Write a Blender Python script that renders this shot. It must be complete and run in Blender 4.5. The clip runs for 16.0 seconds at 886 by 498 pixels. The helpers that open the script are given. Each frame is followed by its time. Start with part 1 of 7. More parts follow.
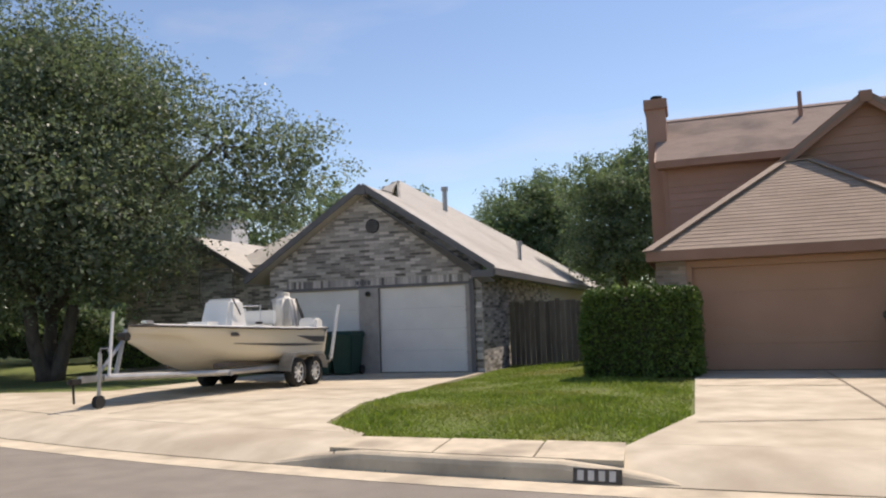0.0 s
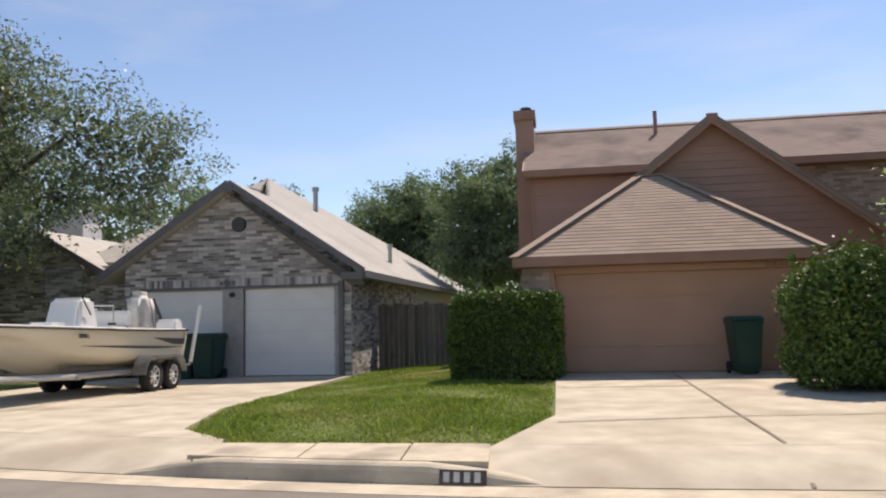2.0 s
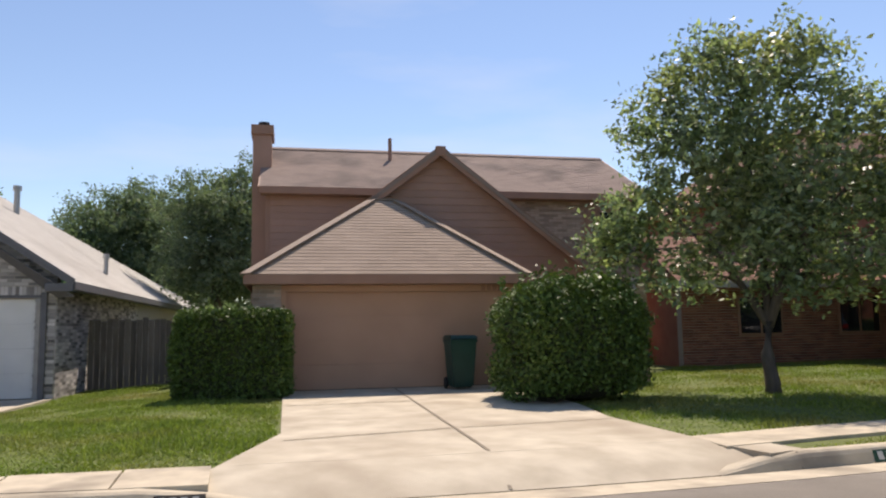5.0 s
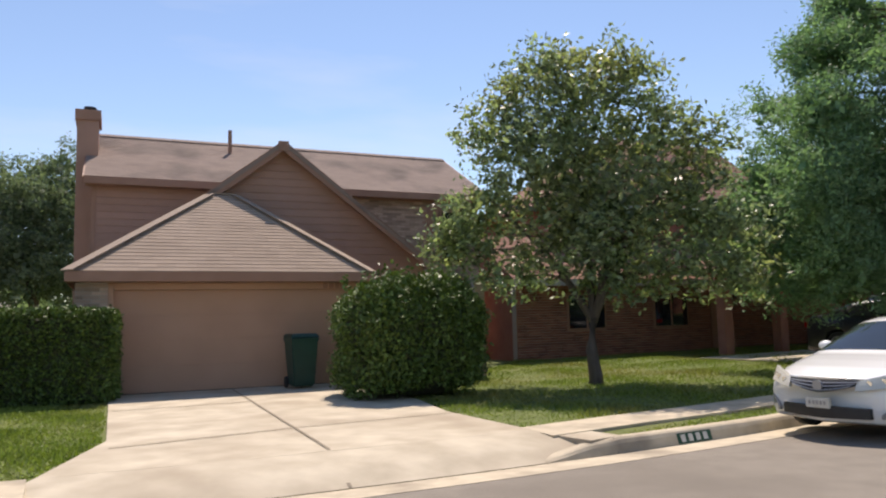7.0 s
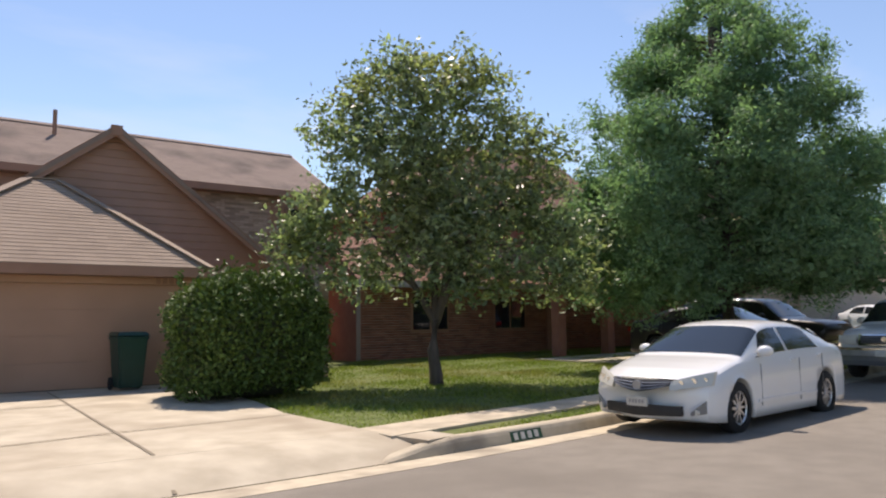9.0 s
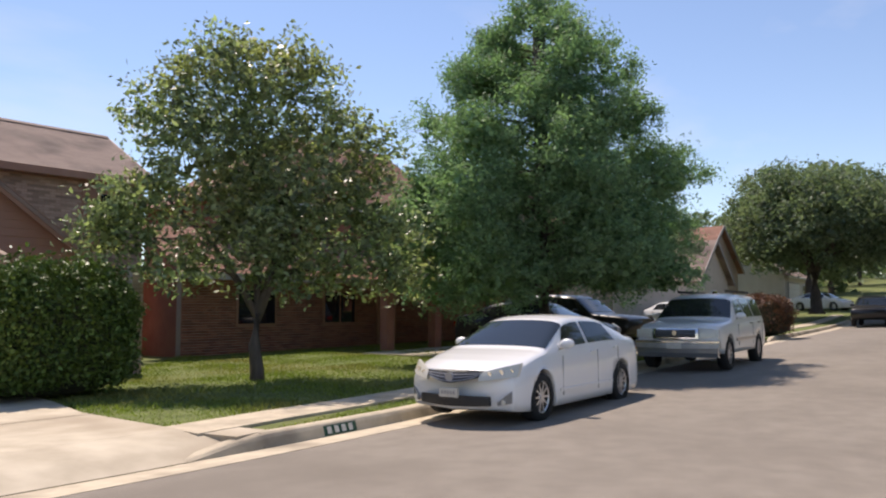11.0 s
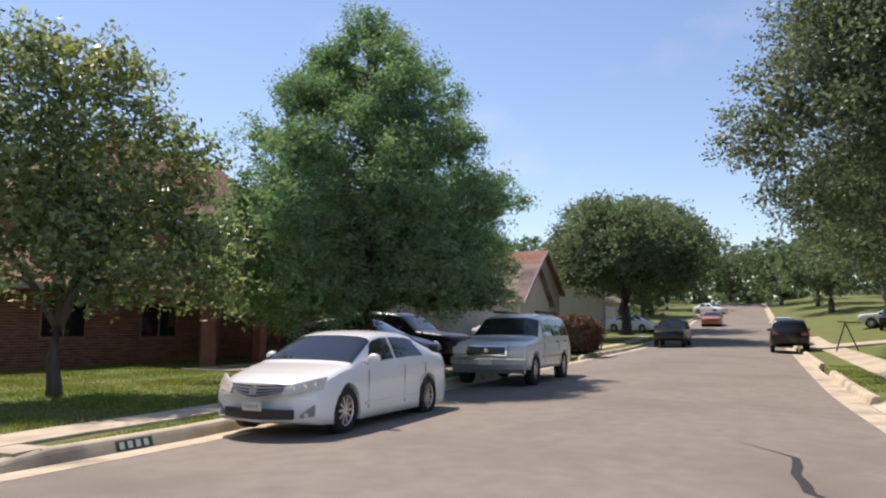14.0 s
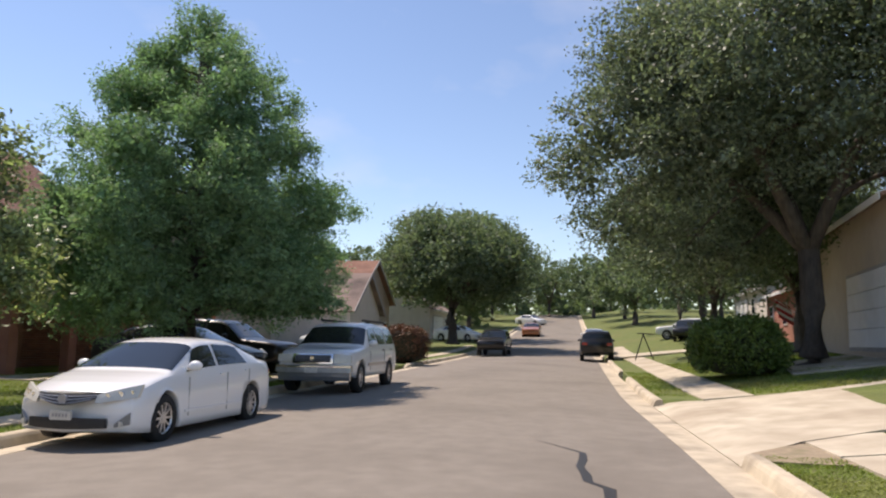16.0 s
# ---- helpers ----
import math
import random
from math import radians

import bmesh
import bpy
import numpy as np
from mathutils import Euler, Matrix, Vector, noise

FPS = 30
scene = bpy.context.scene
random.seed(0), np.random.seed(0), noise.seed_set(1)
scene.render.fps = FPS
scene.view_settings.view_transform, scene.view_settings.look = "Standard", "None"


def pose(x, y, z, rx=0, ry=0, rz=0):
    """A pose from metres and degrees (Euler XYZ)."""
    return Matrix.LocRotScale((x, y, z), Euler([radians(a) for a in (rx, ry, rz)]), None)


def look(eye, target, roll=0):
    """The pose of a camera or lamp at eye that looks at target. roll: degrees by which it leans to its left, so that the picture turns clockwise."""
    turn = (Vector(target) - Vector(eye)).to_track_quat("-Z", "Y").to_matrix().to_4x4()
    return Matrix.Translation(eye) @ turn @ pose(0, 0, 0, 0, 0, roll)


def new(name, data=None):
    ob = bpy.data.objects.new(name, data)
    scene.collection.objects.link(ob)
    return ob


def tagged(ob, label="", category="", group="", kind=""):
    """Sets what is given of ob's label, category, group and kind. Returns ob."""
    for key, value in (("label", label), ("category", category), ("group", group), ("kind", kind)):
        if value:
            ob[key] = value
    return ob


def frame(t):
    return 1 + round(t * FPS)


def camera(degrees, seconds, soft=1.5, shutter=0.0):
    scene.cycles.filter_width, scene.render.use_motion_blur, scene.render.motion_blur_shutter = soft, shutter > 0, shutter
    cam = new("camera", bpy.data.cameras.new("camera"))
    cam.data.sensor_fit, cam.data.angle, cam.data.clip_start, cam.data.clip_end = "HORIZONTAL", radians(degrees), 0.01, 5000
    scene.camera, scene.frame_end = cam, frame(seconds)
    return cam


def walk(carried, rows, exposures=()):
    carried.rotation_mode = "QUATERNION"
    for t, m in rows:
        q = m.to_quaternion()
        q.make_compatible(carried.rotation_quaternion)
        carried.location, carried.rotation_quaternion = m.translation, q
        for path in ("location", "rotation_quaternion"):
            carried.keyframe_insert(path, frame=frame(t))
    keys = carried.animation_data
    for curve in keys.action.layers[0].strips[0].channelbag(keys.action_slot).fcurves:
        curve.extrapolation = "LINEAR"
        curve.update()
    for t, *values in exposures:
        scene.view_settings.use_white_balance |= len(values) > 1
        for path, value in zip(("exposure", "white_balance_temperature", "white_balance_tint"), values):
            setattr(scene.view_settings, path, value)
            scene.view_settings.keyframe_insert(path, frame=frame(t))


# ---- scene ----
cam = camera(62.0, 16.0, soft=2.2, shutter=0.0)
PATH = [
    (0, (2.061, -0.549, 1.248), (1.417, 1.336, 1.432), -1.9),
    (0.5, (2.061, -0.534, 1.248), (1.482, 1.372, 1.426), -1.5),
    (1, (2.056, -0.521, 1.248), (1.544, 1.404, 1.424), -1.5),
    (1.5, (2.044, -0.517, 1.246), (1.623, 1.43, 1.427), -1.5),
    (2, (2.035, -0.515, 1.245), (1.732, 1.454, 1.427), -1.4),
    (2.5, (2.032, -0.516, 1.243), (1.877, 1.47, 1.431), -1.4),
    (3, (2.033, -0.526, 1.243), (2.016, 1.464, 1.444), -1.0),
    (3.5, (2.036, -0.545, 1.245), (2.126, 1.442, 1.451), -0.9),
    (4, (2.041, -0.578, 1.246), (2.242, 1.401, 1.456), -0.9),
    (4.2, (2.042, -0.591, 1.246), (2.284, 1.382, 1.46), -0.8),
    (6.5, (2.032, -0.743, 1.277), (2.745, 1.115, 1.471), -1.6),
    (7, (2.022, -0.753, 1.281), (2.831, 1.065, 1.478), -1.4),
    (7.5, (2.016, -0.753, 1.284), (2.928, 1.016, 1.482), -1.1),
    (8, (2.022, -0.745, 1.283), (3.032, 0.97, 1.475), -0.8),
    (8.5, (2.044, -0.73, 1.279), (3.13, 0.938, 1.472), -0.7),
    (9, (2.077, -0.721, 1.275), (3.243, 0.893, 1.467), -0.6),
    (9.5, (2.114, -0.719, 1.272), (3.361, 0.834, 1.458), -0.7),
    (10, (2.146, -0.747, 1.271), (3.478, 0.733, 1.45), -0.5),
    (10.2, (2.156, -0.768, 1.27), (3.535, 0.671, 1.445), -0.5),
    (12.5, (2.352, -1.211, 1.246), (3.93, 0, 1.447), -0.3),
    (13, (2.332, -1.282, 1.243), (3.966, -0.146, 1.446), -0.5),
    (13.5, (2.28, -1.35, 1.24), (3.972, -0.303, 1.447), -0.2),
    (14, (2.21, -1.422, 1.237), (3.943, -0.449, 1.458), 0.5),
    (14.5, (2.13, -1.496, 1.234), (3.905, -0.605, 1.47), 0.6),
    (15, (2.041, -1.568, 1.232), (3.863, -0.782, 1.478), 0.5),
    (15.5, (1.942, -1.632, 1.23), (3.809, -0.959, 1.482), 0.6),
    (16, (1.834, -1.69, 1.229), (3.738, -1.131, 1.479), 0.9),
]
walk(cam, [(t, look(eye, target, roll)) for t, eye, target, roll in PATH], exposures=[(0, 0.3, 7250, 18), (4, 0.31, 7250, 18), (8, 0.36, 7250, 18), (12.5, 0.37, 7200, 21), (16, 0.37, 7200, 20)])

# ---- light ----
SUN_EL, SUN_AZ = 59.0, 24.0          # degrees; azimuth from +y towards +x
sun_from = Vector((math.sin(radians(SUN_AZ)) * math.cos(radians(SUN_EL)), math.cos(radians(SUN_AZ)) * math.cos(radians(SUN_EL)), math.sin(radians(SUN_EL))))
world = bpy.data.worlds.new("world")
scene.world = world
world.use_nodes = True
wn = world.node_tree.nodes
wl = world.node_tree.links
sky = wn.new("ShaderNodeTexSky")
sky.sky_type, sky.sun_disc = "NISHITA", False
sky.sun_elevation, sky.sun_rotation = radians(SUN_EL), radians(SUN_AZ)
sky.air_density, sky.dust_density, sky.ozone_density = 1.05, 0.05, 4.0
wn["Background"].inputs[1].default_value = 0.128
# thin streaks of high cloud
wtc = wn.new("ShaderNodeTexCoord")
wmap = wn.new("ShaderNodeMapping")
wmap.inputs["Scale"].default_value = (1.2, 3.0, 6.0)
wmap.inputs["Rotation"].default_value = (0.2, 0.5, 0.3)
wnoise = wn.new("ShaderNodeTexNoise")
wnoise.inputs["Scale"].default_value, wnoise.inputs["Detail"].default_value = 1.6, 5.0
wramp = wn.new("ShaderNodeValToRGB")
wramp.color_ramp.elements[0].position, wramp.color_ramp.elements[1].position = 0.54, 0.86
wramp.color_ramp.elements[1].color = (0.4, 0.4, 0.4, 1)
wmix = wn.new("ShaderNodeMix")
wmix.data_type = "RGBA"
wl.new(wtc.outputs["Generated"], wmap.inputs[0])
wl.new(wmap.outputs[0], wnoise.inputs[0])
wl.new(wnoise.outputs[0], wramp.inputs[0])
wl.new(wramp.outputs[0], wmix.inputs[0])
wl.new(sky.outputs[0], wmix.inputs[6])
wmix.inputs[7].default_value = (5.5, 5.8, 6.2, 1)
wl.new(wmix.outputs[2], wn["Background"].inputs[0])
sun = new("sun", bpy.data.lights.new("sun", "SUN"))
sun.data.energy, sun.data.angle, sun.data.color = 4.3, radians(0.53), (1.0, 0.95, 0.87)
sun.matrix_world = look(sun_from * 60, (0, 0, 0))
scene.view_settings.exposure = 0.0


# ---- materials ----
def material(name, c1, c2, scale=6.0, rough=0.8, metal=0.0, bump=0.15, grain=60.0, stain=None, stain_scale=0.5, island=0.0, piece=0.0, spec=0.5, leaf=0.0, aniso=(1, 1, 1), coat=0.0):
    """Two colours mixed by noise, fine grain in the relief, large stains, and a change from piece to piece."""
    m = bpy.data.materials.new(name)
    m.use_nodes = True
    n, l = m.node_tree.nodes, m.node_tree.links
    b = n["Principled BSDF"]
    tc, mp = n.new("ShaderNodeTexCoord"), n.new("ShaderNodeMapping")
    mp.inputs["Scale"].default_value = aniso
    l.new(tc.outputs["Object"], mp.inputs[0])

    def mixer(fac, a, bb, kind="MIX"):
        x = n.new("ShaderNodeMix")
        x.data_type, x.blend_type = "RGBA", kind
        for sock, val in ((x.inputs[0], fac), (x.inputs[6], a), (x.inputs[7], bb)):
            if isinstance(val, (int, float)):
                sock.default_value = val
            elif isinstance(val, tuple):
                sock.default_value = (*val, 1)
            else:
                l.new(val, sock)
        return x.outputs[2]

    def noisy(sc, detail, lo, hi):
        t, r = n.new("ShaderNodeTexNoise"), n.new("ShaderNodeMapRange")
        t.inputs["Scale"].default_value, t.inputs["Detail"].default_value = sc, detail
        r.inputs[1].default_value, r.inputs[2].default_value = lo, hi
        l.new(mp.outputs[0], t.inputs[0])
        l.new(t.outputs[0], r.inputs[0])
        return r.outputs[0]

    col = mixer(noisy(scale, 6, 0.32, 0.68), c1, c2)
    if stain:
        col = mixer(noisy(stain_scale, 5, 0.48, 0.75), col, stain)
    if island or piece:
        src = n.new("ShaderNodeNewGeometry").outputs["Random Per Island"] if island else n.new("ShaderNodeObjectInfo").outputs["Random"]
        r = n.new("ShaderNodeMapRange")
        k = island or piece
        r.inputs[3].default_value, r.inputs[4].default_value = 1 - k, 1 + k
        l.new(src, r.inputs[0])
        hsv = n.new("ShaderNodeHueSaturation")
        l.new(r.outputs[0], hsv.inputs["Value"])
        l.new(col, hsv.inputs["Color"])
        col = hsv.outputs[0]
    l.new(col, b.inputs["Base Color"])
    b.inputs["Roughness"].default_value, b.inputs["Metallic"].default_value = rough, metal
    b.inputs["Specular IOR Level"].default_value = spec
    b.inputs["Coat Weight"].default_value = coat
    if bump:
        bp = n.new("ShaderNodeBump")
        bp.inputs["Strength"].default_value, bp.inputs["Distance"].default_value = bump, 0.01
        l.new(noisy(grain, 4, 0.2, 0.8), bp.inputs["Height"])
        l.new(bp.outputs[0], b.inputs["Normal"])
    if leaf:
        tr, ms = n.new("ShaderNodeBsdfTranslucent"), n.new("ShaderNodeMixShader")
        l.new(mixer(1.0, col, (1.12, 1.22, 0.7), "MULTIPLY"), tr.inputs[0])
        ms.inputs[0].default_value = leaf
        l.new(b.outputs[0], ms.inputs[1])
        l.new(tr.outputs[0], ms.inputs[2])
        l.new(ms.outputs[0], n["Material Output"].inputs[0])
    return m


def glass_dark(name, tint, rough=0.03):
    m = bpy.data.materials.new(name)
    m.use_nodes = True
    b = m.node_tree.nodes["Principled BSDF"]
    b.inputs["Base Color"].default_value = (*tint, 1)
    b.inputs["Roughness"].default_value = rough
    b.inputs["Specular IOR Level"].default_value = 0.6
    b.inputs["Coat Weight"].default_value = 0.15
    return m


M_ASPHALT = material("asphalt", (0.197, 0.171, 0.139), (0.24, 0.211, 0.173), 3.0, 0.9, bump=0.35, grain=140, stain=(0.165, 0.142, 0.114), stain_scale=0.35)
M_PATCH = material("tar", (0.018, 0.017, 0.016), (0.03, 0.03, 0.03), 20, 0.55, bump=0.2)
M_CONC = material("concrete", (0.415, 0.355, 0.262), (0.575, 0.505, 0.385), 2.1, 0.9, bump=0.25, grain=90, stain=(0.345, 0.28, 0.20), stain_scale=0.55)
M_CONC2 = material("old_concrete", (0.46, 0.39, 0.286), (0.598, 0.514, 0.378), 4.0, 0.92, bump=0.35, grain=70, stain=(0.24, 0.20, 0.15), stain_scale=1.3)
M_JOINT = material("joint_dirt", (0.19, 0.155, 0.11), (0.27, 0.225, 0.165), 20, 0.95)
M_GRASS = material("lawn_soil", (0.09, 0.12, 0.0264), (0.144, 0.174, 0.0432), 2.5, 0.95, bump=0.6, grain=50, stain=(0.15, 0.15, 0.045), stain_scale=0.28)
M_BLADE = material("grass_blades", (0.156, 0.219, 0.0375), (0.231, 0.288, 0.065), 1.2, 0.7, bump=0, stain=(0.29, 0.25, 0.095), stain_scale=0.42, island=0.35, leaf=0.35, spec=0.3)
M_DIRT = material("bare_soil", (0.27, 0.21, 0.14), (0.36, 0.285, 0.19), 9, 0.95, bump=0.5, grain=40, stain=(0.19, 0.17, 0.085), stain_scale=3.0)
M_BRICK_G = material("grey_tan_brick", (0.319, 0.293, 0.282), (0.429, 0.397, 0.384), 2.0, 0.9, bump=0.4, grain=80, island=0.68)
M_BRICK_G1 = material("grey_tan_single_brick", (0.319, 0.293, 0.282), (0.429, 0.397, 0.384), 2.0, 0.9, bump=0.4, grain=80, piece=0.68)
M_BRICK_B1 = material("pinkish_single_brick", (0.36, 0.252, 0.198), (0.456, 0.348, 0.288), 2.0, 0.9, bump=0.4, grain=80, piece=0.35)
M_MORTAR = material("mortar", (0.375, 0.338, 0.288), (0.45, 0.413, 0.362), 15, 0.95, bump=0.4)
M_BRICK_B = material("pinkish_brick", (0.36, 0.252, 0.198), (0.456, 0.348, 0.288), 2.0, 0.9, bump=0.4, grain=80, island=0.35)
M_BRICK_R = material("red_brick", (0.225, 0.092, 0.062), (0.285, 0.125, 0.085), 2.0, 0.9, bump=0.4, grain=80, island=0.3)
M_TRIM_GREY = material("grey_trim_paint", (0.115, 0.11, 0.12), (0.14, 0.135, 0.145), 5, 0.6, bump=0.1)
M_POST_GREY = material("weathered_post_paint", (0.299, 0.276, 0.265), (0.368, 0.345, 0.322), 5, 0.7, bump=0.15)
M_DOOR_W = material("white_door_paint", (0.672, 0.654, 0.636), (0.732, 0.714, 0.696), 2, 0.5, bump=0.05)
M_BROWN = material("brown_paint", (0.342, 0.194, 0.141), (0.388, 0.223, 0.168), 1.5, 0.65, bump=0.15, grain=40, piece=0.05)
M_BROWN_D = material("brown_trim_paint", (0.294, 0.156, 0.106), (0.344, 0.188, 0.131), 2.5, 0.6, bump=0.15)
M_BROWN_DOOR = material("tan_brown_door_paint", (0.414, 0.236, 0.155), (0.46, 0.267, 0.178), 1.2, 0.55, bump=0.08)
M_SH_GREY = material("pale_grey_shingle", (0.44, 0.415, 0.37), (0.51, 0.485, 0.44), 30, 0.95, bump=0.12, grain=90, stain=(0.38, 0.35, 0.31), stain_scale=0.4, island=0.05)
M_SH_BROWN = material("brown_shingle", (0.31, 0.232, 0.176), (0.36, 0.275, 0.212), 45, 0.95, bump=0.1, grain=120, stain=(0.29, 0.215, 0.16), stain_scale=0.7, island=0.08)
M_SH_DARK = material("old_brown_shingle", (0.25, 0.182, 0.15), (0.29, 0.218, 0.182), 30, 0.95, bump=0.12, grain=90, stain=(0.085, 0.064, 0.058), stain_scale=0.6, island=0.06)
M_FENCE = material("weathered_fence_board", (0.12, 0.095, 0.075), (0.17, 0.14, 0.115), 4, 0.9, bump=0.3, piece=0.3, aniso=(4, 4, 0.5))
M_BIN = material("green_plastic", (0.005, 0.04, 0.03), (0.007, 0.05, 0.038), 4, 0.45, bump=0.05)
M_BLACK = material("black_rubber", (0.012, 0.012, 0.012), (0.022, 0.022, 0.022), 20, 0.8, bump=0.1)
M_DARKMETAL = material("dark_metal", (0.03, 0.03, 0.03), (0.05, 0.045, 0.04), 8, 0.6, 0.5)
M_GALV = material("galvanised_steel", (0.36, 0.36, 0.35), (0.46, 0.46, 0.45), 6, 0.45, 0.6, bump=0.08)
M_ALU = material("bright_alloy", (0.62, 0.62, 0.63), (0.72, 0.72, 0.73), 6, 0.32, 0.8, bump=0.03)
M_CAR_W = material("white_car_paint", (0.84, 0.84, 0.83), (0.86, 0.86, 0.85), 1, 0.25, bump=0, coat=0.8)
M_CAR_S = material("silver_white_car_paint", (0.76, 0.75, 0.73), (0.79, 0.78, 0.76), 1, 0.3, bump=0, coat=0.6)
M_CAR_K = material("black_car_paint", (0.012, 0.012, 0.014), (0.016, 0.016, 0.018), 1, 0.32, bump=0, coat=0.3)
M_CAR_R = material("dark_red_car_paint", (0.10, 0.02, 0.015), (0.12, 0.025, 0.02), 1, 0.25, bump=0, coat=0.8)
M_CAR_G = material("grey_car_paint", (0.16, 0.17, 0.18), (0.19, 0.20, 0.21), 1, 0.3, 0.3, bump=0, coat=0.8)
M_CAR_O = material("orange_car_paint", (0.40, 0.14, 0.05), (0.44, 0.16, 0.06), 1, 0.3, bump=0, coat=0.8)
M_GLASS = glass_dark("tinted_glass", (0.018, 0.022, 0.024))
M_WINDOW = glass_dark("window_glass", (0.012, 0.014, 0.018))
M_LAMP = glass_dark("clear_lamp_lens", (0.64, 0.62, 0.54), 0.12)
M_RED = glass_dark("red_lens", (0.35, 0.015, 0.012), 0.15)
M_CHROME = material("chrome", (0.75, 0.75, 0.76), (0.8, 0.8, 0.8), 2, 0.12, 1.0, bump=0)
M_BAR = material("satin_grille_metal", (0.34, 0.34, 0.35), (0.4, 0.4, 0.41), 4, 0.35, 0.4, bump=0)
M_PLASTIC_D = material("dark_plastic", (0.018, 0.018, 0.02), (0.03, 0.03, 0.03), 6, 0.55, bump=0.05)
M_GEL = material("cream_gelcoat", (0.66, 0.60, 0.47), (0.70, 0.64, 0.51), 1.2, 0.3, bump=0, coat=0.5)
M_GEL_W = material("white_gelcoat", (0.76, 0.75, 0.71), (0.80, 0.79, 0.75), 1.5, 0.35, bump=0, coat=0.4)
M_COVER = material("creased_pale_fabric", (0.42, 0.40, 0.36), (0.66, 0.64, 0.6), 5.0, 0.8, bump=0.4, grain=14, aniso=(1, 1, 0.4))
M_GRAPHIC = material("grey_boat_stripe", (0.055, 0.055, 0.06), (0.075, 0.075, 0.08), 4, 0.4, bump=0)
M_CLEAR = glass_dark("smoky_windscreen", (0.75, 0.77, 0.78), 0.02)
M_CLEAR.node_tree.nodes["Principled BSDF"].inputs["Transmission Weight"].default_value = 1.0
M_CLEAR.node_tree.nodes["Principled BSDF"].inputs["IOR"].default_value = 1.05
M_BARK = material("grey_brown_bark", (0.075, 0.06, 0.05), (0.13, 0.105, 0.085), 9, 0.95, bump=0.9, grain=22, aniso=(1, 1, 0.3))
M_LEAF_OAK = material("live_oak_leaves", (0.125, 0.16, 0.109), (0.184, 0.223, 0.164), 1.0, 0.46, bump=0, island=0.55, leaf=0.4, spec=0.4)
M_LEAF_MAG = material("magnolia_leaves", (0.184, 0.251, 0.138), (0.275, 0.331, 0.201), 0.8, 0.42, bump=0, stain=(0.3, 0.28, 0.09), stain_scale=0.55, island=0.6, leaf=0.5, spec=0.6)
M_LEAF_CYP = material("cypress_needles", (0.156, 0.274, 0.155), (0.231, 0.362, 0.206), 0.7, 0.6, bump=0, island=0.35, leaf=0.42, spec=0.3)
M_LEAF_FAR = material("far_tree_leaves", (0.124, 0.175, 0.11), (0.179, 0.228, 0.145), 0.5, 0.6, bump=0, island=0.4, leaf=0.45, spec=0.4)
M_LEAF_HEDGE = material("clipped_hedge_leaves", (0.075, 0.125, 0.026), (0.115, 0.175, 0.04), 1.5, 0.5, bump=0, island=0.45, leaf=0.1, spec=0.3)
M_LEAF_RED = material("reddish_shrub_leaves", (0.13, 0.05, 0.03), (0.17, 0.085, 0.045), 1.5, 0.6, bump=0, island=0.4, leaf=0.2)
# near-black olive stands for the shade deep inside the clipped shrubs
M_HEDGE_IN = material("hedge_core_shade", (0.03, 0.034, 0.018), (0.045, 0.046, 0.026), 8, 0.95)
M_STUCCO = material("beige_siding_paint", (0.44, 0.36, 0.28), (0.48, 0.40, 0.31), 2, 0.8, bump=0.2)
M_STUCCO_P = material("pale_house_paint", (0.55, 0.50, 0.44), (0.60, 0.55, 0.49), 2, 0.8, bump=0.2)
M_SH_RED = material("reddish_shingle", (0.24, 0.12, 0.08), (0.29, 0.155, 0.11), 3, 0.95, bump=0.4, island=0.12)
M_GREENPAINT = material("dark_green_kerb_paint", (0.02, 0.07, 0.04), (0.03, 0.09, 0.05), 8, 0.8, bump=0.2)
M_BLACKPAINT = material("worn_dark_kerb_paint", (0.07, 0.06, 0.05), (0.13, 0.11, 0.09), 12, 0.9, bump=0.2)
M_NUMPAINT = material("pale_kerb_paint", (0.55, 0.52, 0.45), (0.66, 0.63, 0.56), 10, 0.8, bump=0.1)
M_SIGNRED = material("flag_red", (0.45, 0.04, 0.04), (0.5, 0.05, 0.05), 4, 0.7, bump=0)
M_BLUE = material("flag_blue", (0.03, 0.05, 0.18), (0.04, 0.06, 0.2), 4, 0.7, bump=0)


# ---- building helpers ----
def mesh_obj(name, verts, faces, mat, parent=None, label="", smooth=False):
    me = bpy.data.meshes.new(name)
    me.from_pydata([tuple(v) for v in verts], [], faces)
    me.update()
    me.materials.append(mat)
    if smooth:
        me.shade_smooth()
    ob = new(name, me)
    if parent is not None:
        ob.parent = parent
    if label:
        ob["label"] = label
    return ob


def part(name, bm, mat, parent=None, label="", smooth=False):
    me = bpy.data.meshes.new(name)
    bmesh.ops.recalc_face_normals(bm, faces=bm.faces)
    bm.to_mesh(me)
    bm.free()
    me.materials.append(mat)
    if smooth:
        me.shade_smooth()
    ob = new(name, me)
    if parent is not None:
        ob.parent = parent
    if label:
        ob["label"] = label
    return ob


def thing(name, at=(0, 0, 0), rz=0.0, label="", category="", group="", kind=""):
    ob = new(name)
    ob.matrix_basis = pose(*at, 0, 0, rz)
    return tagged(ob, label, category, group, kind)


def box_bm(x0, x1, y0, y1, z0, z1, bevel=0.0, bm=None):
    own = bm is None
    bm = bm or bmesh.new()
    r = bmesh.ops.create_cube(bm, size=1.0)
    for v in r["verts"]:
        v.co = Vector((x0 + (v.co.x + 0.5) * (x1 - x0), y0 + (v.co.y + 0.5) * (y1 - y0), z0 + (v.co.z + 0.5) * (z1 - z0)))
    if bevel and own:
        bmesh.ops.bevel(bm, geom=bm.edges[:], offset=bevel, segments=2, affect="EDGES")
    return bm


